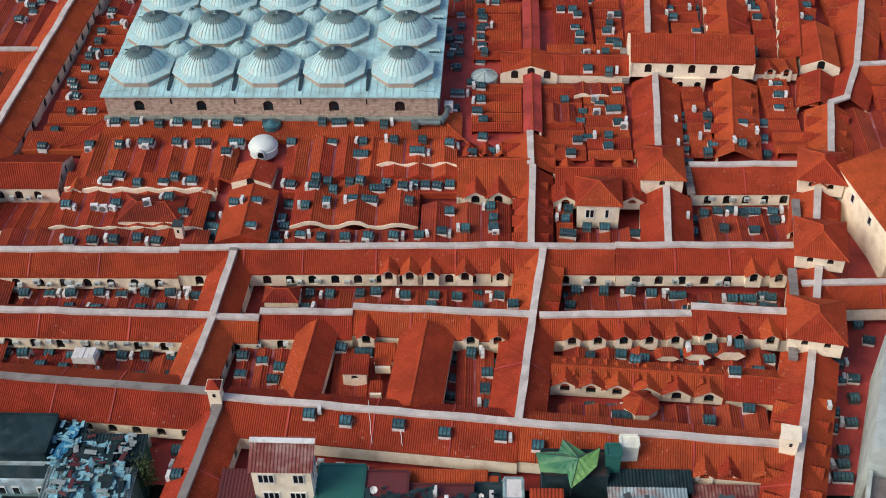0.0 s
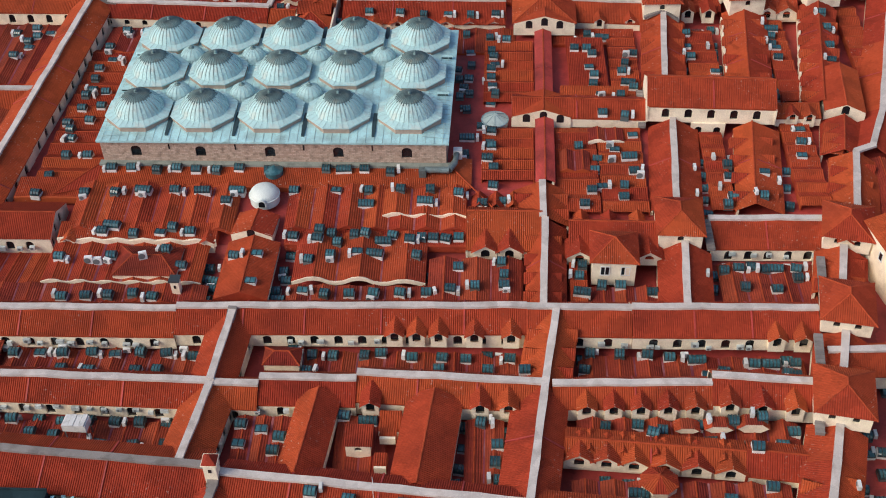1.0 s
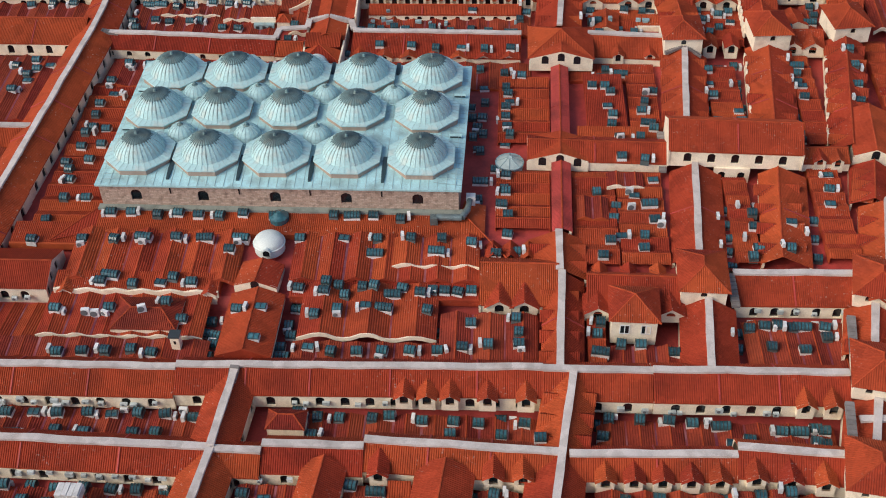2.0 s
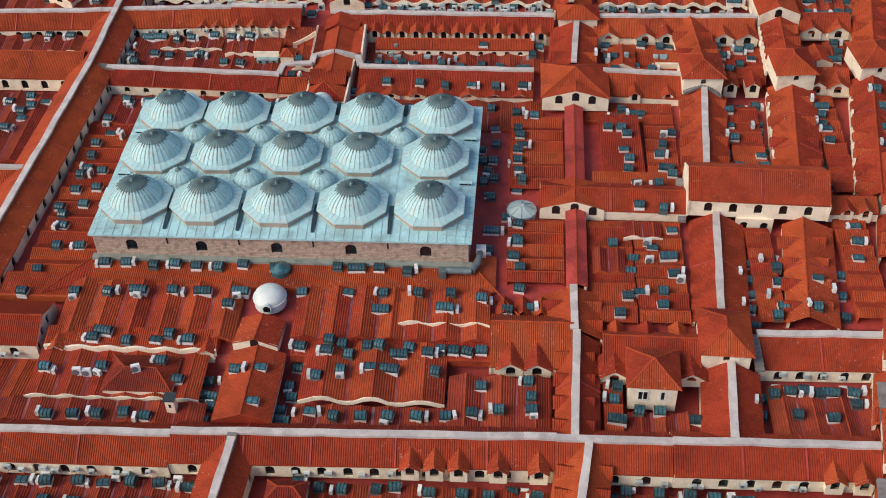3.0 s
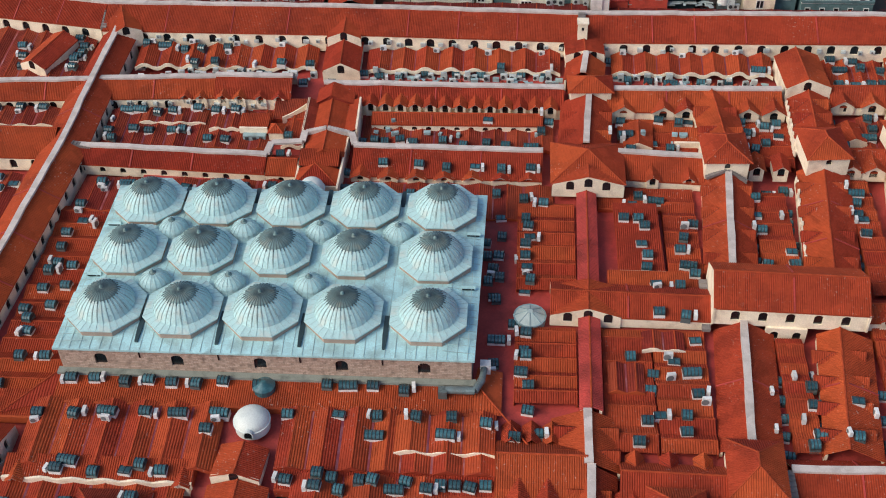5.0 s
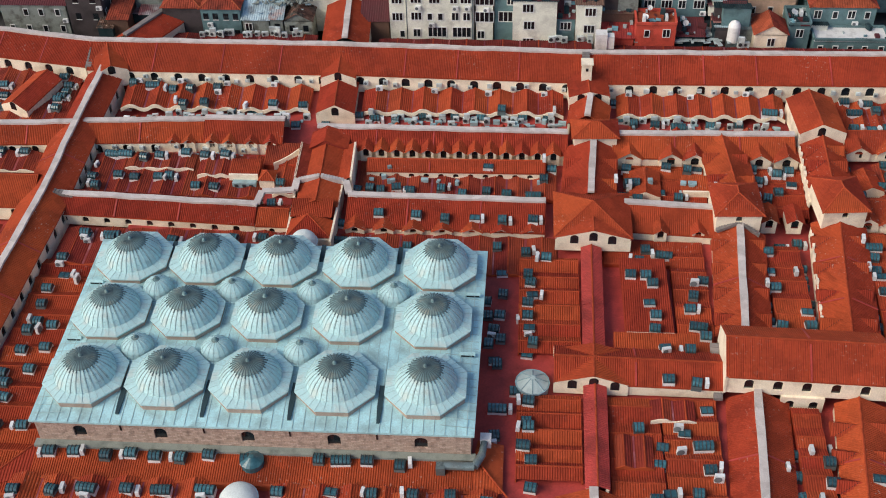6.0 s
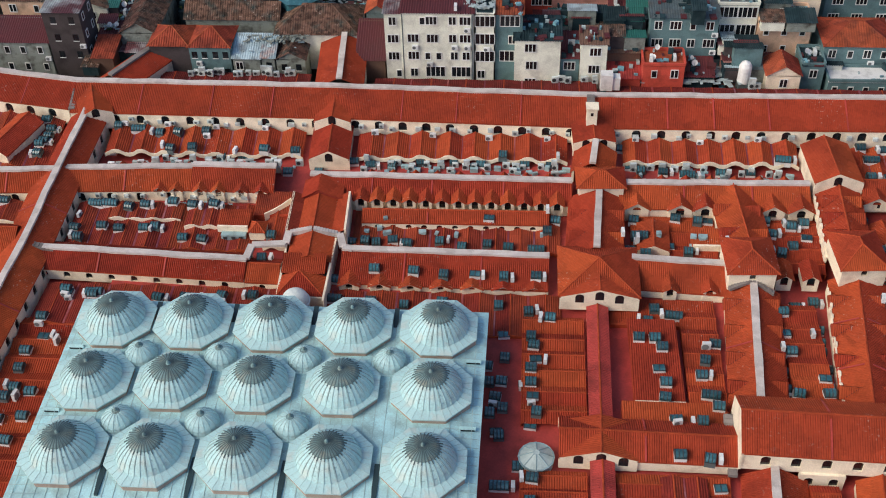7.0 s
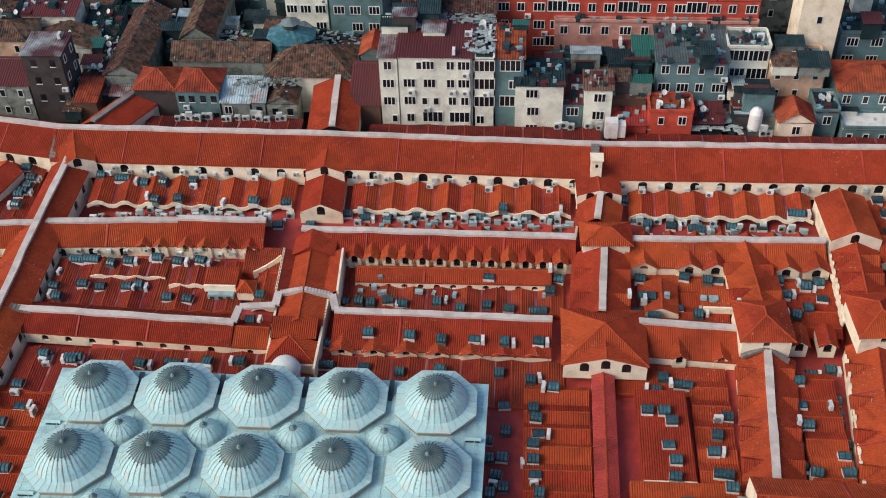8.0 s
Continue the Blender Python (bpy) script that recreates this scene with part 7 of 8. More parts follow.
house(19.7, 22.1, 56.7, 66, 4.5, 16.6, IVORY, TAR, "narrow ivory house with wide windows", 0, 0, (1,), "flat", name="apartment_block", clutter=4, places=((20.9, 0, 5, 0), (20.9, 1, 5, 1), (20.9, 2, 5, 0), (20.4, 3, 2, 1)))
house(22.3, 25.9, 57.2, 64, 4.5, 16.4, GREYWALL, TILE_CITY, "narrow grey house with a red tiled lean-to roof", 0, 0, (1,), "shed", 0.9, name="apartment_block", places=((24.2, 0, 5, 0), (24.8, 1, 3, 0), (24.2, 2, 5, 0)))
house(24.9, 31.0, 55.4, 61, 4.5, 13.6, IVORY, TAR, "ivory house with a dark flat roof", 0, 0, (1,), "shed", 0.4, places=((27.0, 0, 3, 0), (27.2, 1, 3, 0), (27.1, 2, 3, 1)))
house(31.1, 33.6, 56.2, 61, 4.5, 10.4, GREYWALL, MAROON, "low house with a maroon lean-to roof", 1, 1, (3,), "shed", 1.2, clutter=1)
house(33.7, 37.2, 55.6, 59, 4.5, 13.0, IVORY, BROWN, "ivory house with a boarded window", 2, 1, (3,), "shed", 0.7)
house(36.6, 41.8, 57.5, 63, 4.5, 10.6, BROWN, BROWN, "patched shed with brown sheet roofs", 0, 0, (1,), "shed", 1.4, name="shed", clutter=2)
house(37.6, 41.8, 54.6, 57.4, 4.5, 8.4, REDWALL, MEMBRANE, "low shed painted brick red", 0, 0, (1,), "shed", 0.8, name="shed")
house(42.0, 47.5, 54.6, 58.4, 4.5, 10.4, REDWALL, TILE_CITY, "red rendered house with a cluttered flat roof", 1, 2, (1, 2), "flat", clutter=4)
house(43.0, 52.0, 59.6, 67, 4.5, 14.8, GREYWALL, ZINC, "grey house under a corrugated grey sheet roof", 2, 4, (2, 3, 1), "shed", 0.9, clutter=2)
house(47.8, 51.6, 55.6, 59.2, 4.5, 8.2, TAR, MAROON, "low lean-to with patched roofs", 0, 0, (1,), "shed", 0.8, name="shed", clutter=2)
house(52.2, 57.6, 62.6, 67, 4.5, 15.0, IVORY, ZINC, "pale house with wide bands of windows", 3, 2, (5, 5), "flat", clutter=2)
house(53.0, 56.2, 57.6, 61, 4.5, 9.6, PINKWALL, MAROON, "small pink house with a maroon roof", 1, 1, (1,), "shed", 0.5)
house(57.8, 64.9, 61.8, 66.5, 4.5, 12.8, PEACH, ZINC, "flaking peach house with a grey roof", 2, 3, (1, 1), "flat", clutter=2)
house(58.4, 62.8, 54.6, 58.6, 5.0, 9.2, CREAM, TILE_CITY, "small cream gabled house with a red tiled roof", 1, 1, (2,), "gable", 1.5)
house(63.2, 66.2, 56.4, 61.0, 4.5, 9.6, GREYWALL, TAR, "grey shed with a dark roof", 1, 1, (2,), "flat", name="shed", clutter=3)
house(66.4, 75.5, 59.2, 66.4, 4.5, 11.0, GREYWALL, TILE_CITY, "grey house with a hipped red tiled roof", 2, 4, (2, 1), "hip", 1.7)
house(66.8, 77, 55.4, 59.0, 4.5, 7.8, GREYWALL, WHITE, "low pale roofed annex", 1, 5, (1,), "flat", name="shed")
house(22, 57, 70.2, 79, 4.5, 17.5, REDWALL, TAR, "long red apartment block with many windows", 3, 15, (3, 2, 3, 5), "flat", name="apartment_block")
house(30, 57, 69.4, 70.2, 4.5, 14.5, PINKWALL, ZINC, "pink lower storey with a ledge roof", 1, 10, (2, 3), "flat", name="apartment_block")
house(61.6, 66.8, 67.0, 72, 4.5, 24, CREAM, TAR, "tall plain beige apartment block", 2, 1, (1,), "flat", name="apartment_block", gap=6)
house(68, 84, 69, 80, 4.5, 13.5, GREYWALL, TAR, "grey block with dark windows", 2, 5, (3,), "flat", name="apartment_block", clutter=3)
house(3.3, 7.2, 57.2, 63.5, 4.5, 9.0, BROWN, MAROON, "lean-to with a maroon sheet roof", 0, 0, (1,), "shed", 2.6, name="shed")
house(4.0, 7.2, 64.5, 69, 4.5, 12.0, ZINC, TILE_CITY, "small grey house with an orange gabled roof", 0, 0, (1,), "gable", 1.3)
street_roof((1.2, 61.8), (1.8, 50.8), 10.4, 10.2, 3.2, 3.4, drop=1.5, wall=2.6, label="red tiled street roof running out of the market")
street_roof((-24.5, 60.8), (-29.5, 51.6), 9.6, 9.6, 3.0, 2.6, drop=1.5, wall=2.6, strip_mat=STRIP_GREY, label="red tiled street roof running out of the market")
house(-20, -14.3, 57.6, 63, 4.0, 10.4, GREYWALL, TILE_CITY, "grey house with a hipped red roof and dark windows", 2, 4, (0, 0), "hip", 1.7)
house(-25.6, -20.1, 57.8, 63, 4.0, 10.4, DARKWALL, TILE_CITY, "dark house with a hipped red roof", 0, 0, (1,), "hip", 1.6)
house(-14.0, -10.2, 57.4, 61.4, 4.0, 8.8, STONEWALL, PALESHEET, "ruined stone shop with pale sheet roof", 1, 2, (2, 1), "shed", 1.5)
house(-10.0, -8.2, 57.5, 61.4, 4.0, 8.9, STONEWALL, WORN_SHEET, "narrow ruined shop with a rusting sheet roof", 1, 1, (0,), "shed", 1.4)
house(-8.0, -4.0, 57.6, 61.4, 4.0, 8.6, STONEWALL, TILE_OLD, "ruined brick shop with a broken roof", 1, 2, (0, 0), "gable", 1.2)
rubble("roof_debris", "broken tiles and dirt on ruined shop roofs", -12.6, -3.8, 59.6, 61.6, 9.9, 70, 31, STONEWALL, 0.5)
rubble("roof_debris", "broken pale sheets on ruined shop roofs", -13.4, -4.4, 58.0, 61.0, 9.3, 16, 32, PALESHEET, 0.6)
house(-22, -8.6, 64.6, 69.0, 4.5, 10.6, STONEWALL, TILE_OLD, "old inn with long roofs of weathered tiles", 0, 0, (1,), "gable_x", 1.8, name="inn_wing")
house(-8.6, 3.0, 61.6, 69.5, 4.5, 10.2, IVORY, TILE_OLD, "old inn wing with a hipped roof of weathered tiles", 0, 0, (1,), "hip", 2.6, name="inn_wing")
house(-30.5, -25.5, 61, 78, 4.5, 10.4, STONEWALL, TILE_OLD, "old inn wing with a long gabled roof", 0, 0, (1,), "gable", 1.7, name="inn_wing")
house(-22.0, -17.5, 70, 84, 4.5, 10.8, STONEWALL, TILE_OLD, "old inn wing with a long gabled roof", 0, 0, (1,), "gable", 1.8, name="inn_wing")
house(-39.8, -34.6, 58.2, 63.4, 4.5, 15.2, DARKWALL, PATCHY, "dark clad tower house with a patched sheet roof", 3, 2, (0, 0), "shed", 0.25, True, name="tower_house", clutter=1)
house(-50, -40.2, 58.5, 63, 4.5, 10.2, STONEWALL, MAROON, "old stone house with a maroon roof", 2, 4, (1,), "shed", 1.5)
house(-33.5, -30.6, 56.4, 61, 4.5, 9.2, BROWN, TILE_CITY, "low brown shed under a red tiled lean-to", 0, 0, (1,), "shed", 0.8, name="shed")
house(-8, -2, 76, 84, 4.5, 16, IVORY, TAR, "ivory house with many windows", 3, 3, (3,), "flat", name="apartment_block")
house(-1.5, 6, 75, 84, 4.5, 16.5, GREYWALL, TAR, "grey house with tall windows", 3, 3, (3,), "flat", name="apartment_block")

# the glazed cupola of the inn
t = thing("cupola", (-6.0, 69.0, 11.5), "glazed octagonal cupola with a grey roof", "cupola")
for r0, r1, za, zb, mt, nm in ((3.0, 2.9, 11.0, 12.4, GLASS, "glazing"), (3.3, 1.0, 12.4, 13.4, GLASS, "roof"), (1.0, 0.95, 13.4, 14.2, FRAME, "lantern"), (1.3, 0.05, 14.2, 14.9, ZINC, "lantern_roof")):
    g = Geo()
    g.loft([octagon(-6.0, 69.0, r0, za), octagon(-6.0, 69.0, r1, zb)])
    part(nm, g, mt, t)

# more roofs behind, ever farther
walls = (IVORY, GREYWALL, STONEWALL, STONEWALL, DARKWALL, PEACH)
roofs = ((TILE_OLD, "gable"), (TILE_OLD, "hip"), (MAROON, "shed"), (TAR, "flat"), (TAR, "shed"), (TAR, "flat"), (TILE_OLD, "gable_x"))
words = {"ivory_plaster": "ivory", "grey_plaster": "grey", "old_rubble": "rubble stone", "peach_plaster": "peach", "dark_cladding": "dark", "pink_plaster": "pink"}
roof_words = {"weathered_clay_tile": "weathered tiled", "maroon_sheet_roof": "maroon sheet", "tar_roof": "dark flat", "grey_sheet_metal": "grey sheet"}
for row, (ya, xs) in enumerate(((66, (-62, -31)), (72, (-66, -31)), (79, (-66, -31)), (86, (-70, -2)), (86, (2, 22)), (94, (-70, 90)), (104, (-80, 95)), (84, (60, 95)), (72, (85, 100)))):
    x = xs[0]
    while x < xs[1] - 4:
        w, d = crnd.uniform(4.5, 8.5), crnd.uniform(4.5, 6.5)
        wall, (rf, shp) = crnd.choice(walls), crnd.choice(roofs)
        house(x, min(x + w, xs[1]), ya + crnd.uniform(0, 1.0), ya + d, 4.5, crnd.uniform(8.5, 13.5), wall, rf, words[wall.name] + " old town house under a " + roof_words[rf.name] + " roof", 2, 2, (2, 1, 3), shp, crnd.uniform(0.6, 1.5), clutter=crnd.randint(0, 3))
        x += w + crnd.uniform(0.1, 1.2)
rubble("roof_sheets", "pale loose sheets on a maroon roof", 7.8, 12.4, 62.6, 66.4, 17.25, 130, 21, PALESHEET, 0.6)
rubble("roof_debris", "grey planks and scraps piled on a roof", 12.4, 22, 64.2, 67.2, 17.3, 130, 22, DEBRIS, 0.7)
rubble("roof_debris", "loose pale debris on a flat roof", 18.4, 22, 57.6, 66, 16.9, 130, 3, DEBRIS, 0.6)
rubble("roof_debris", "loose sheets and scraps on dark roofs", 25, 36, 61.5, 68.5, 8.5, 110, 4, TAR)
rubble("roof_debris", "loose sheets and scraps between the sheds", 42, 58, 55, 60, 7.4, 120, 5, DEBRIS)
rubble("roof_debris", "loose scraps on the old inn's yard roofs", -20, 2, 70, 75, 9.0, 160, 6, DEBRIS, 0.5)
house(-34.3, -30.8, 62.4, 71, 4.5, 9.0, GREYWALL, MAROON, "low shop with a maroon sheet roof beside the dark tower", 0, 0, (1,), "shed", 0.7, name="shed", clutter=5)
rubble("roof_debris", "small pale scraps on the yard roofs beside the dark tower", -34, -31, 62.6, 70.6, 9.6, 40, 8, DEBRIS, 0.35)
house(-24.5, 3.0, 69.6, 75.5, 4.5, 8.6, TAR, TAR, "dark yard roof of the old inn", 0, 0, (1,), "flat", name="shed")
house(25.8, 42.5, 61.2, 69, 4.5, 8.2, TAR, TAR, "dark yard roofs between the houses", 0, 0, (1,), "flat", name="shed", clutter=4)
house(29.6, 33, 62.6, 66, 4.5, 11.6, IVORY, TEAL, "small house with a dark green roof", 1, 1, (1,), "shed", 0.6)
house(33.8, 37.6, 62.4, 66.5, 4.5, 11.6, GREYWALL, TEAL, "grey house with a dark green roof", 1, 1, (2,), "shed", 0.7)
house(38, 42.2, 63.4, 68, 4.5, 11.8, REDWALL, MAROON, "house with a bright maroon roof", 0, 0, (1,), "shed", 0.8, clutter=2)

# white cabins and the water tank by the long street
t = thing("water_tank", (55.6, 55.6, 8.0), "white upright water tank with a domed lid", "water tank")
g = Geo()
g.loft([[(55.6 + r * math.cos(i * math.pi / 8), 55.6 + r * math.sin(i * math.pi / 8), z) for i in range(16)] for r, z in ((0.85, 7.6), (0.85, 10.0), (0.6, 10.5), (0.1, 10.8))])
part("shell", g, WHITE, t, smooth=False)
g = Geo()
g.box(55.6, 55.6, 6.4, 1.6, 1.6, 1.2)
part("stand", g, ZINC, t)
t = thing("roof_cabin", (37.6, 53.4, 8.0), "white sheet metal cabin beside the long roof", "cabin")
g = Geo()
g.box(37.2, 53.4, 7.6, 1.6, 1.4, 2.4)
part("body", g, WHITE, t)
g = Geo()
g.box(38.5, 53.5, 7.6, 1.0, 1.2, 1.9)
part("annex", g, WHITE, t)
# ---- the houses before the market ----
house(7.0, 12.6, -73.2, -70.6, -5, 4.6, CREAM, RUSTY, "cream house with a maroon corrugated roof", 3, 2, (3, 2), "shed", 1.5, True)
t = thing("roof_flashing", (9.8, -70.4, 5.6), "white metal ridge flashing on a maroon roof", "flashing")
g = Geo()
g.beam((6.7, -70.75, 6.02), (12.9, -70.85, 6.02), 0.55, 0.14)
part("sheet", g, WHITE, t)
house(12.7, 17.2, -77, -69.4, -5, 0.6, TEAL, TEAL, "low house with a dark green flat roof", 0, 0, (1,), "flat")
house(17.3, 21.4, -77, -70.0, -5, 0.5, MAROON, MAROON, "low house with a maroon flat roof", 0, 0, (1,), "flat", clutter=2)
house(21.6, 27.6, -78, -71.2, -5, 0.1, MAROON, MAROON, "low house with a dull maroon flat roof", 0, 0, (1,), "flat", clutter=3)
house(3.6, 6.8, -80, -70.6, -5, 0.2, GREYWALL, MAROON, "lean-to with a rusty sheet roof", 0, 0, (1,), "shed", 0.9, name="shed")
shed_roof(18.0, 29.0, -71.0, -69.2, -0.6, 0.0, fascia=False)
house(27.8, 31.8, -77, -70.6, -5, -0.4, TAR, TAR, "small shed with a dark flat roof", 0, 0, (1,), "flat", name="shed", clutter=2)
house(30.6, 32.4, -72.8, -70.4, -5, 0.2, SHEET, WHITE, "white flat roofed kiosk", 0, 0, (1,), "flat", name="shed")
house(28.0, 30.2, -71.8, -69.4, -5, -0.6, TAR, TILE, "low kiosk with a red roof", 0, 0, (1,), "flat", name="shed")
house(33.2, 35.9, -80, -72.8, -5, 0.8, PEACH, TILE, "house with a red tiled lean-to roof", 0, 0, (1,), "shed", 0.9)
house(36.6, 41.2, -80, -74.0, -5, 1.0, BROWN, BROWN, "patched brown shed of sheets", 0, 0, (1,), "shed", 0.8, name="shed")
house(40.6, 47.6, -80, -72.0, -5, 0.1, GREYWALL, WORN_SHEET, "house with a pale blue rusting sheet roof", 0, 0, (1,), "shed", 0.9, clutter=2)
house(48.0, 54.2, -80, -73.0, -5, -0.2, GREYWALL, PALESHEET, "house with a pale weathered sheet roof", 0, 0, (1,), "shed", 0.6, clutter=1)
house(48.6, 55.0, -73.0, -71.0, -5, -0.1, MAROON, RUSTY, "lean-to with a rusty maroon sheet roof", 0, 0, (1,), "shed", 0.4, name="shed")
house(40.4, 48.2, -71.9, -70.0, -5, 0.7, TAR, TAR, "long dark roofed shed", 0, 0, (1,), "shed", 0.5, name="shed")
t = thing("canopy", (37.6, -70.4, 2.2), "star shaped green plastic roof canopy on a thin frame", "canopy")
PALE_GREEN = material("pale_green_plastic", (0.16, 0.36, 0.11), 0.5, vary=0.2, stain=(0.08, 0.2, 0.08), stain_amount=0.5, scale=1.0)
peak = Vector((37.6, -70.3, 3.5))
star = [Vector(v) for v in ((39.7, -69.0, 3.5), (38.4, -69.5, 3.1), (36.2, -68.0, 3.4), (35.8, -69.2, 3.0), (33.6, -69.3, 2.9), (34.0, -71.2, 2.4), (36.5, -71.5, 2.6), (36.8, -73.0, 2.3), (38.2, -71.9, 2.7), (39.3, -70.9, 3.0))]
for k, (p, q) in enumerate(zip(star, star[1:] + star[:1])):
    g = Geo()
    for i in range(5):
        for j in range(5):
            cell = []
            for u, v in ((i, j), (i + 1, j), (i + 1, j + 1), (i, j + 1)):
                r = peak.lerp(p.lerp(q, v / 5), u / 5)
                cell.append(r + Vector((0, 0, 0.07 * math.sin(8 * r.x + 2) * math.sin(6 * r.y) - 0.3 * (u / 5) * (1 - u / 5))))
            g.poly(*cell)
    part("sheet", g, PALE_GREEN if k in (7, 8, 9) else GREENSHEET, t)
for p in (star[0], star[2], star[4], star[7]):
    g = Geo()
    g.tube((p.x, p.y, 1.2), p, 0.03, 6)
    g.tube(p, peak, 0.03, 6)
    part("frame", g, FRAME, t)
house(34.2, 40.4, -71.4, -68.2, -5, 1.8, TAR, DARKROOF, "dark flat roof below the canopy", 0, 0, (1,), "flat", name="shed")
house(40.2, 41.6, -70.2, -68.8, -5, 3.6, TEAL, TEAL, "narrow green clad box", 0, 0, (1,), "flat", name="shed")
house(41.7, 43.4, -68.8, -67.4, -2, 3.2, IVORY, IVORY, "cream stair box on the ridge", 0, 0, (1,), "flat", name="shed")
house(-24, -14.2, -69.6, -64.6, -5, 1.8, TAR, TAR, "dark flat roofed house with a parapet", 0, 0, (1,), "flat", clutter=1)
house(-24, -12.6, -71.8, -69.7, -5, 0.3, PALESHEET, TAR, "pale walled house with a row of small windows", 1, 9, (1,), "flat")
house(-14.1, -11.4, -70.0, -65.2, -5, 0.6, TAR, TAR, "dark low roof under a tarpaulin", 0, 0, (1,), "shed", 0.5)
house(-11.3, -5.0, -70.4, -66.6, -5, 0.4, TEAL, TAR, "low house with a dark green roof and scraps", 0, 0, (1,), "shed", 0.8)
house(-13.6, -5.2, -84, -70.5, -5, 0.0, GREYWALL, ZINC, "shack roofed with patched grey sheets", 0, 0, (1,), "shed", 0.9, clutter=2)
house(-30, -14.0, -84, -72.0, -5, -1.6, GREYWALL, TAR, "dark yard roof with pale scraps", 0, 0, (1,), "flat", clutter=4)
rubble("roof_sheets", "patched pale blue sheets on a shack roof", -13.0, -5.6, -79, -69.5, 0.75, 120, 11, CYAN_SHEET, 1.0)
rubble("roof_sheets", "dull teal sheets on a shack roof", -12.8, -5.4, -76, -66.8, 0.95, 60, 17, CYAN_SHEET, 0.7)
rubble("roof_sheets", "dark felt patches on a shack roof", -12.8, -5.2, -78, -66.6, 1.05, 70, 19, TAR, 0.8)
rubble("roof_sheets", "pale weathered sheets on a shack roof", -12.5, -6.0, -79, -66.5, 1.1, 34, 15, DEBRIS, 0.7)
rubble("roof_sheets", "rusty sheets on a shack roof", -12, -5.6, -75, -66.5, 1.2, 16, 16, MAROON, 0.8)
rubble("roof_debris", "small pale scraps on dark roofs", -14, -11.5, -71, -65, 1.3, 30, 12, CYAN_SHEET, 0.5)
rubble("roof_debris", "scraps in a dark yard", -26, -14, -80, -72.4, -1.3, 60, 18, CYAN_SHEET, 0.7)
t = thing("blue_tarpaulin", (-13.2, -67.6, 1.2), "crumpled blue tarpaulin over a dark roof", "tarpaulin")
g = Geo()
q = random.Random(17)
rings = []
for i in range(9):
    y = -69.6 + i * 0.5
    rings.append([(-13.7 + 0.25 * i * 0.5 + u * 0.16 + q.gauss(0, 0.05), y, 1.15 + 0.02 * i + q.uniform(0, 0.22)) for u in range(8)])
for ra, rb in zip(rings, rings[1:]):
    for u in range(7):
        g.poly(ra[u], ra[u + 1], rb[u + 1], rb[u])
part("sheet", g, TARP, t)
rubble("roof_debris", "loose scraps on the low roofs", 17.5, 32, -77, -72, 0.6, 70, 13, TAR)
rubble("roof_debris", "patches of sheet on a grey roof", 42, 54, -79, -73.4, 1.6, 60, 14, ZINC)


def shrub(x, y, z, r, h, seed):
    t = thing("shrub", (x, y, z), "dense green climbing shrub at a wall", "shrub")
    q = random.Random(seed)
    g = Geo()
    for i in range(4):
        g.tube((x, y, z), (x + q.uniform(-0.6, 0.6) * r, y + q.uniform(-0.6, 0.6) * r, z + h * 0.8), 0.04, 5)
    part("stems", g, BROWN, t)
    g = Geo()
    for i in range(900):
        p = Vector((q.gauss(0, 0.42) * r, q.gauss(0, 0.42) * r, q.random() ** 0.8 * h))
        m = Matrix.Translation(Vector((x, y, z)) + p) @ Euler((q.uniform(-1, 1), q.uniform(-1, 1), q.uniform(0, 6))).to_matrix().to_4x4()
        g.poly(m @ Vector((-0.12, 0, 0)), m @ Vector((0, -0.07, 0.02)), m @ Vector((0.14, 0, 0)), m @ Vector((0, 0.07, 0.02)))
    part("leaves", g, LEAF, t)


shrub(-4.6, -70.0, -2.0, 1.3, 3.4, 5)

# the large pale building on the east side, and the cream hall north of it
t = thing("office_block", (72, -66, -5), "large plain white block with a grey roof terrace", "building")
q = [(64.2, -70.8), (69.5, -55.2), (92, -60), (86, -76)]
g = Geo()
g.loft([[(x, y, -6) for x, y in q], [(x, y, 5.8) for x, y in q]])
part("wall", g, OFFWHITE, t)
g = Geo()
g.loft([[(x, y, 5.8) for x, y in q], [(x, y, 6.4) for x, y in q]])
part("parapet", g, OFFWHITE, t)
q = [(57.8, -92), (64.6, -71.2), (86, -76.4), (84, -104)]
g = Geo()
g.loft([[(x, y, -6) for x, y in q], [(x, y, 2.6) for x, y in q]])
part("lower_wing", g, STRIP_GREY, t, "grey roof terrace")
g = Geo()
g.beam((57.8, -92, 2.6), (64.6, -71.2, 2.6), 0.35, 0.8)
part("terrace_wall", g, OFFWHITE, t)
t = thing("market_hall", (78, -34, -2), "large cream hall with a broad red tiled roof", "hall")
q = [(70.9, -27.9), (74.0, -40.6), (88, -37.2), (85, -24.5)]
g = Geo()
g.loft([[(x, y, -3) for x, y in q], [(x, y, 5.4) for x, y in q]])
hall_wall = part("wall", g, CREAM, t)
r0, r1 = (78.4, -25.9, 8.0), (81.5, -38.6, 8.0)
for pts in ([(70.5, -27.4, 5.3), (73.7, -41.2, 5.3), r1, r0], [(85.4, -24.0, 5.3), (88.4, -37.6, 5.3), r1, r0]):
    g = Geo()
    g.corrugated(pts, (0.237, -0.972, 0))
    part("roof_slope", g, TILE, t)
for a, b, c in ((q[0], q[3], r0), (q[1], q[2], r1)):
    g = Geo()
    g.poly((*a, 5.3), (*b, 5.3), c)
    part("gable", g, CREAM, t)
for k in (0.3, 0.62):
    window_at(hall_wall, 70.9 + 3.1 * k - 0.02, -27.9 - 12.7 * k, 3.2, 1, -76)
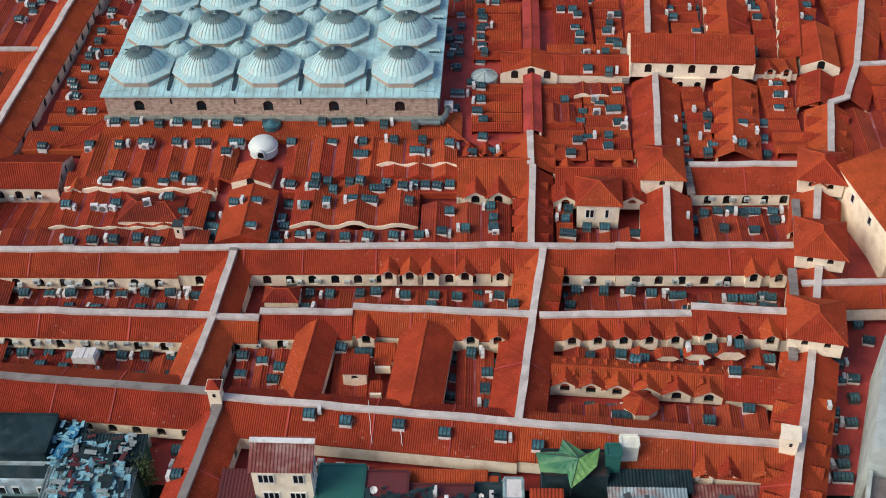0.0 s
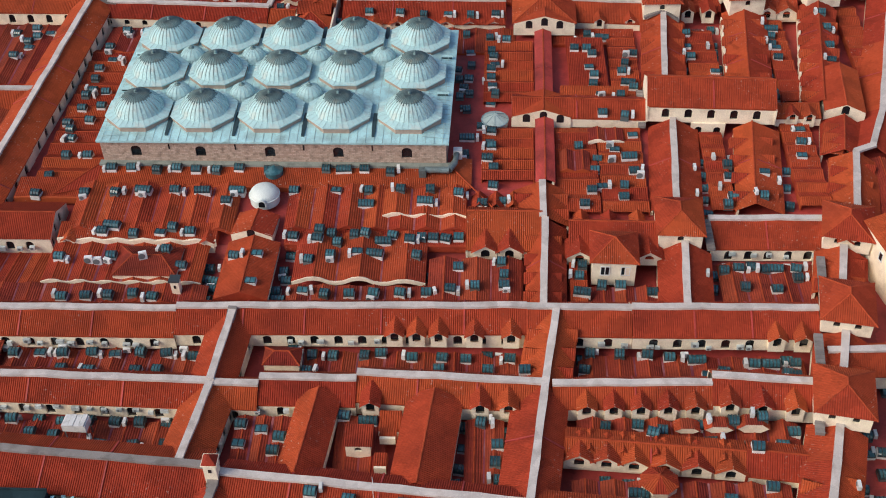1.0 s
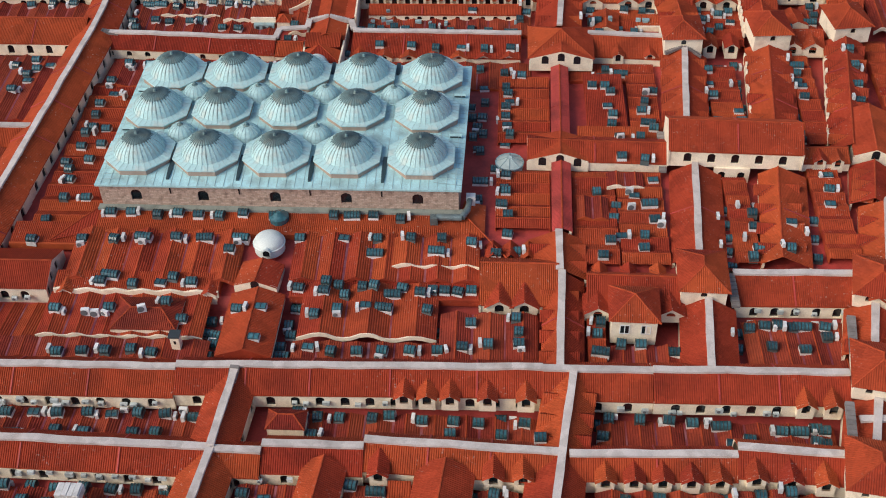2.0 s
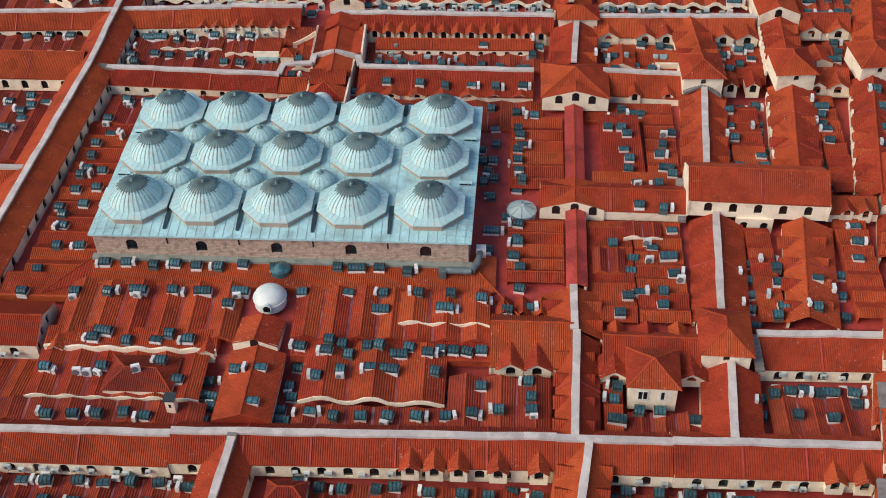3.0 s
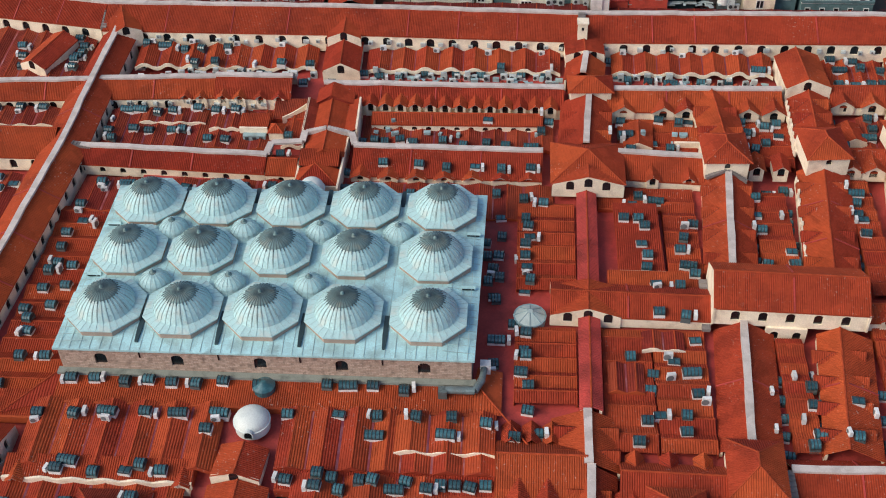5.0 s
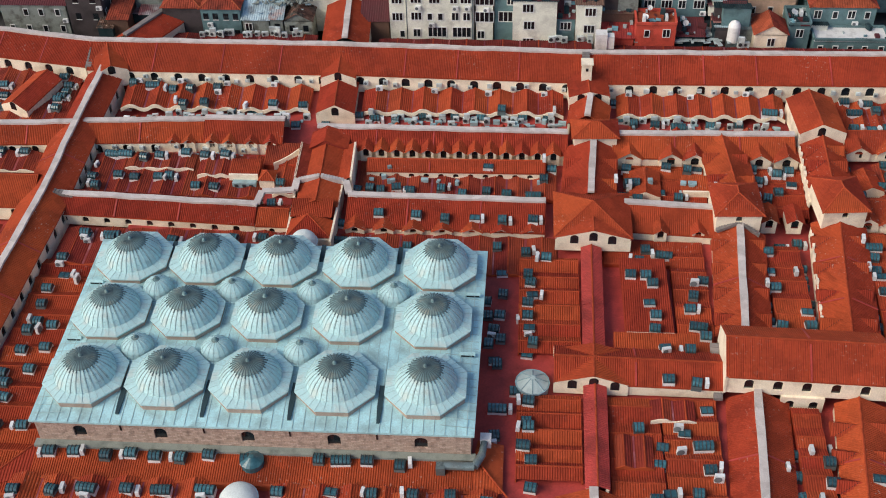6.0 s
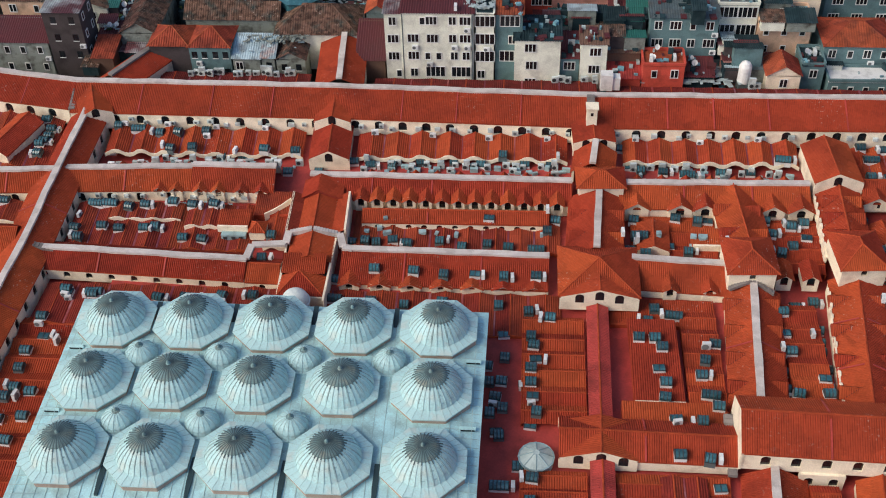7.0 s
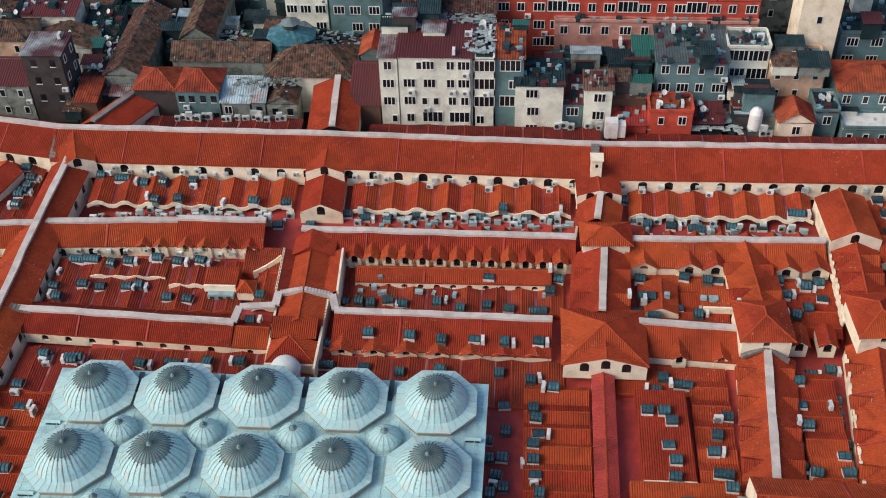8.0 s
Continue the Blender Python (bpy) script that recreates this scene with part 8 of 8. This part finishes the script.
for x, y in ((66.2, -55.4), (66.6, -53.0), (67.0, -50.6), (67.8, -48.2), (70.0, -47.0), (64.6, -58.0), (64.0, -60.6), (70.6, -49.6)):
    skylight(x, y)
street_roof((63.5, -45.0), (80, -44.4), 2.4, 2.6, 2.4, 2.4)
fold_roof(70, 96, -26, -12, 1.4, 2.2, 6, 0.7, seed=92)


# ---- clutter that nobody could count: rows of cooling units, scraps and pipes on the roofs ----
jr = random.Random(99)


UNIT_PAINT = material("grey_white_casing", (0.56, 0.64, 0.64), 0.55, vary=0.0, stain=(0.30, 0.36, 0.37), stain_amount=0.9, scale=0.9, patch=0.5, patch_size=0.8)


def unit_rows(label, rows, high=0.0):
    """Crowded cooling units along walls, with their fans."""
    body, fan = Geo(), Geo()
    for x0, y0, x1, y1, n in rows:
        for i in range(n):
            k = (i + jr.uniform(0.1, 0.9)) / n
            x, y = x0 + (x1 - x0) * k, y0 + (y1 - y0) * k + jr.uniform(-0.3, 0.3)
            z = drop(x, y)
            w, h = jr.uniform(0.7, 1.0), jr.uniform(0.5, 0.8)
            body.box(x, y, z - 0.1, w, 0.42, h + 0.25, jr.gauss(0, 7))
            if jr.random() < 0.25:
                body.box(x + jr.uniform(-0.2, 0.2), y, z + h + 0.16, w * 0.9, 0.4, h * 0.9, jr.gauss(0, 7))
            fan.loft([[(x - 0.12 + r * math.cos(a), y - 0.22 - d, z + 0.12 + h / 2 + r * math.sin(a)) for a in (i * math.pi / 5 for i in range(10))] for r, d in ((h * 0.36, 0.0), (h * 0.36, 0.07))])
    ob = tagged(new("cooling_units", body.mesh("cooling_units", UNIT_PAINT)), label, "cooling units", kind="stuff")
    part("fans", fan, FRAME, ob, "dark fans", world_at=(0, 0, 0))


unit_rows("crowded white cooling units at the feet of the houses", ((-20, 55.9, -15, 56.0, 7), (-14, 55.9, -5, 56.2, 9), (8, 55.9, 24, 55.8, 11), (30, 55.0, 37, 55.0, 7), (47.5, 55.0, 58, 54.2, 12), (62.8, 54.6, 76, 54.6, 14)))
unit_rows("crowded white cooling units along the cream walls of the streets", ((-27, 39.8, -2, 39.7, 13), (5, 39.8, 31, 39.6, 16), (-27, 38.8, -4, 38.7, 5), (5, 38.8, 31, 38.7, 5), (39, 39.8, 60, 39.8, 11), (6, -67.3, 31, -69.4, 9), (-16, -64.7, -4, -65.6, 5)))


def wall_units(label, rows):
    """Small cooling units and boxes screwed to the street walls between the windows."""
    body, fan = Geo(), Geo()
    for x0, y0, x1, y1, z, n in rows:
        for i in range(n):
            k = (i + jr.uniform(0.15, 0.85)) / n
            x, y, zz = x0 + (x1 - x0) * k, y0 + (y1 - y0) * k, z + jr.uniform(-0.25, 0.3)
            w, h = jr.uniform(0.5, 0.85), jr.uniform(0.35, 0.6)
            body.box(x, y - 0.14, zz, w, 0.34, h)
            if jr.random() < 0.6:
                fan.loft([[(x - 0.06 + r * math.cos(a), y - 0.31 - d, zz + h / 2 + r * math.sin(a)) for a in (i * math.pi / 5 for i in range(10))] for r, d in ((h * 0.34, 0.0), (h * 0.34, 0.05))])
    ob = tagged(new("wall_units", body.mesh("wall_units", UNIT_PAINT)), label, "cooling units", kind="stuff")
    part("fans", fan, FAN, ob, "grey fans", world_at=(0, 0, 0))


wall_units("small pale cooling units on the cream street walls", ((-30, -43.2, -8, -43.1, -0.5, 12), (4, -42.6, 16, -42.5, -0.3, 5), (36, -42.55, 58, -42.5, -0.1, 9), (-27, -52.15, -3, -52.75, -0.6, 14), (2, -52.6, 13, -52.2, -0.6, 4), (-31, 45.55, 1, 44.95, 6.5, 15), (4, 44.9, 33, 44.3, 6.5, 12), (37, 44.1, 61, 44.1, 6.5, 10), (67, 44.15, 80, 44.2, 6.6, 6), (-30, 32.6, -16, 33.1, 4.0, 7), (-15, 32.75, -5, 32.75, 4.2, 5), (-34, -28.4, -26, -28.4, 0.3, 4), (55, -28.4, 66, -28.3, 0.5, 5), (-26, -64.5, -4, -65.0, -0.9, 8)))


def city_roof(x, y):
    """The height of the house roof at x, y, or of the yards between the houses; nothing lies on tiled roofs."""
    best = level(y)
    for x0, x1, y0, y1, z1, shape, rise in ROOFS:
        if x0 <= x <= x1 and y0 <= y <= y1:
            if shape in ("gable", "hip", "gable_x"):
                return None
            v = (y - y0) / (y1 - y0)
            k = 0.12 / rise if shape == "flat" else v
            best = max(best, z1 + rise * k)
    return best


def junk(name, label, mat, boxes, size, flat):
    """Scraps lying on whatever roof is below them."""
    g = Geo()
    for x0, x1, y0, y1, n in boxes:
        for i in range(n):
            x, y = jr.uniform(x0, x1), jr.uniform(y0, y1)
            z = city_roof(x, y)
            if z is None:
                continue
            s = jr.uniform(0.4, 1.0) * size
            g.box(x, y, z - 0.03, s, s * jr.uniform(0.3, 0.9), jr.uniform(0.08, flat), jr.choice((0, 90)) + jr.gauss(0, 9))
    tagged(new(name, g.mesh(name, mat)), label, "clutter", kind="stuff")


CITY = ((-62, -31, 64, 100, 150), (-31, 6, 64, 90, 170), (22, 66, 55, 72, 170), (64, 90, 55, 84, 60))
junk("roof_clutter", "pale scraps and boxes on the old town roofs", DEBRIS, CITY, 0.7, 0.5)
junk("roof_clutter", "pale blue sheets and tanks on the old town roofs", CYAN_SHEET, CITY, 0.9, 0.6)
junk("roof_clutter", "dark scraps and boxes on the old town roofs", TAR, CITY, 1.2, 0.9)
junk("roof_clutter", "rusty red sheets on the old town roofs", MAROON, CITY, 1.3, 0.4)
junk("roof_plants", "weeds and low bushes on the old town roofs", LEAF, ((-26, 4, 63, 84, 120), (-34, -26, 60, 80, 30)), 0.8, 0.5)

# rooftop shacks and lean-tos of patched sheets that fill the yards of the old town
SHACKS = ((TAR, "dark felt"), (ZINC, "grey corrugated sheet"), (MAROON, "maroon sheet"), (PALESHEET, "pale weathered sheet"), (TEAL, "dark green sheet"), (TAR, "dark felt"), (TILE_OLD, "old tiles"), (TAR, "dark felt"), (PATCHY, "patched sheet"))
for x0, x1, y0, y1, n in ((25, 43, 61, 69.5, 26), (36, 58, 56.5, 61.5, 14), (57, 68, 58.5, 66, 10), (-62, -31, 64, 98, 46), (-26, 4, 70, 90, 34), (66, 90, 60, 84, 16), (-34, -26, 57, 62, 5), (8, 21, 62, 68.5, 6)):
    for i in range(n):
        x, y = jr.uniform(x0, x1), jr.uniform(y0, y1)
        z = city_roof(x, y)
        if z is None:
            continue
        z = max(z, 7.4)
        w, d, h, fall = jr.uniform(1.5, 3.8), jr.uniform(1.3, 3.0), jr.uniform(0.5, 1.9), jr.uniform(0.15, 0.7)
        mt, word = jr.choice(SHACKS)
        t = thing("roof_shack", (x, y, z), "small lean-to shack roofed with " + word, "shack", "shacks on the old town roofs")
        g = Geo()
        up = jr.choice((0, 1))
        q = [(x - w / 2, y - d / 2), (x + w / 2, y - d / 2), (x + w / 2, y + d / 2), (x - w / 2, y + d / 2)]
        top = [z + h + (fall if (k > 1) == bool(up) else 0.0) for k in range(4)]
        g.loft([[(a, b, z - 0.6) for a, b in q], [(*p, tz - 0.02) for p, tz in zip(q, top)]])
        part("wall", g, jr.choice((TAR, GREYWALL, TAR, STONEWALL, DARKWALL, IVORY)), t)
        g = Geo()
        o = 0.2
        e = [(x - w / 2 - o, y - d / 2 - o), (x + w / 2 + o, y - d / 2 - o), (x + w / 2 + o, y + d / 2 + o), (x - w / 2 - o, y + d / 2 + o)]
        g.corrugated([(*p, tz + 0.03) for p, tz in zip(e, top)], (1, 0, 0), 0.3, 0.05)
        part("roof", g, mt, t)

# teal covers and cables among the units of the northern courts and along some walls
g = Geo()
for x0, x1, y, n in ((-27, -2, 39.0, 26), (5, 32, 39.0, 30), (39, 61, 38.9, 22), (7, 29, 27.8, 8), (40, 49, 26.5, 5), (-27, -8, 31.6, 6)):
    for i in range(n):
        x, yy = jr.uniform(x0, x1), y + jr.gauss(0, 0.5)
        g.box(x, yy, drop(x, yy) - 0.05, jr.uniform(0.3, 1.1), jr.uniform(0.3, 0.6), jr.uniform(0.2, 0.7), jr.gauss(0, 8))
tagged(new("equipment_covers", g.mesh("equipment_covers", SHEET)), "pale teal equipment covers among the cooling units", "equipment", kind="stuff")


for x, y in ((-36.6, 39.6), (-36.9, 41.4), (-36.2, 43.0), (-44.2, 40.0), (-44.6, 42.2), (-45.4, 44.4), (-38.2, 31.0), (-41.5, 31.2), (-44.8, 30.8), (-39.0, 14.6), (-39.6, 12.0), (-41.0, 9.6), (-42.2, 15.4), (-39.8, -5.0), (-40.6, -8.2), (-41.2, -11.4), (-43.6, -6.4), (-44.2, -13.2), (74.9, 21.0), (75.0, 17.6), (74.6, 13.4), (74.2, 9.8), (67.6, -6.0), (67.2, -9.4), (66.8, -12.2), (72.3, 30.0), (72.0, 32.0), (67.6, 32.4), (71.4, 28.0), (67.6, 25.2), (69.2, 37.9), (71.4, 37.8), (73.4, 37.9), (75.2, 38.6), (70.0, 41.6), (72.8, 42.0), (75.4, 41.6), (69.0, 44.6), (72.0, 44.8)):
    skylight(x, y)


def cable(pts, label):
    """A white cable lying loosely on a roof."""
    t = thing("roof_cable", pts[0], label, "cable")
    g = Geo()
    pts = [Vector(p) for p in pts]
    n = 8
    way = [pts[0].lerp(pts[1], i / n) + Vector((0.04 * math.sin(i * 1.9), 0.03 * math.sin(i * 2.7), 0)) for i in range(n + 1)]
    for a, b in zip(way, way[1:]):
        g.tube(a, b, 0.035, 5)
    part("cable", g, WHITE, t)


cable(((17.0, -62.9, 2.75), (17.6, -67.0, 1.0)), "white cable hanging down a tiled roof slope")
cable(((20.4, -65.7, 1.85), (20.6, -67.3, 1.1)), "white cable from a skylight to the eave")
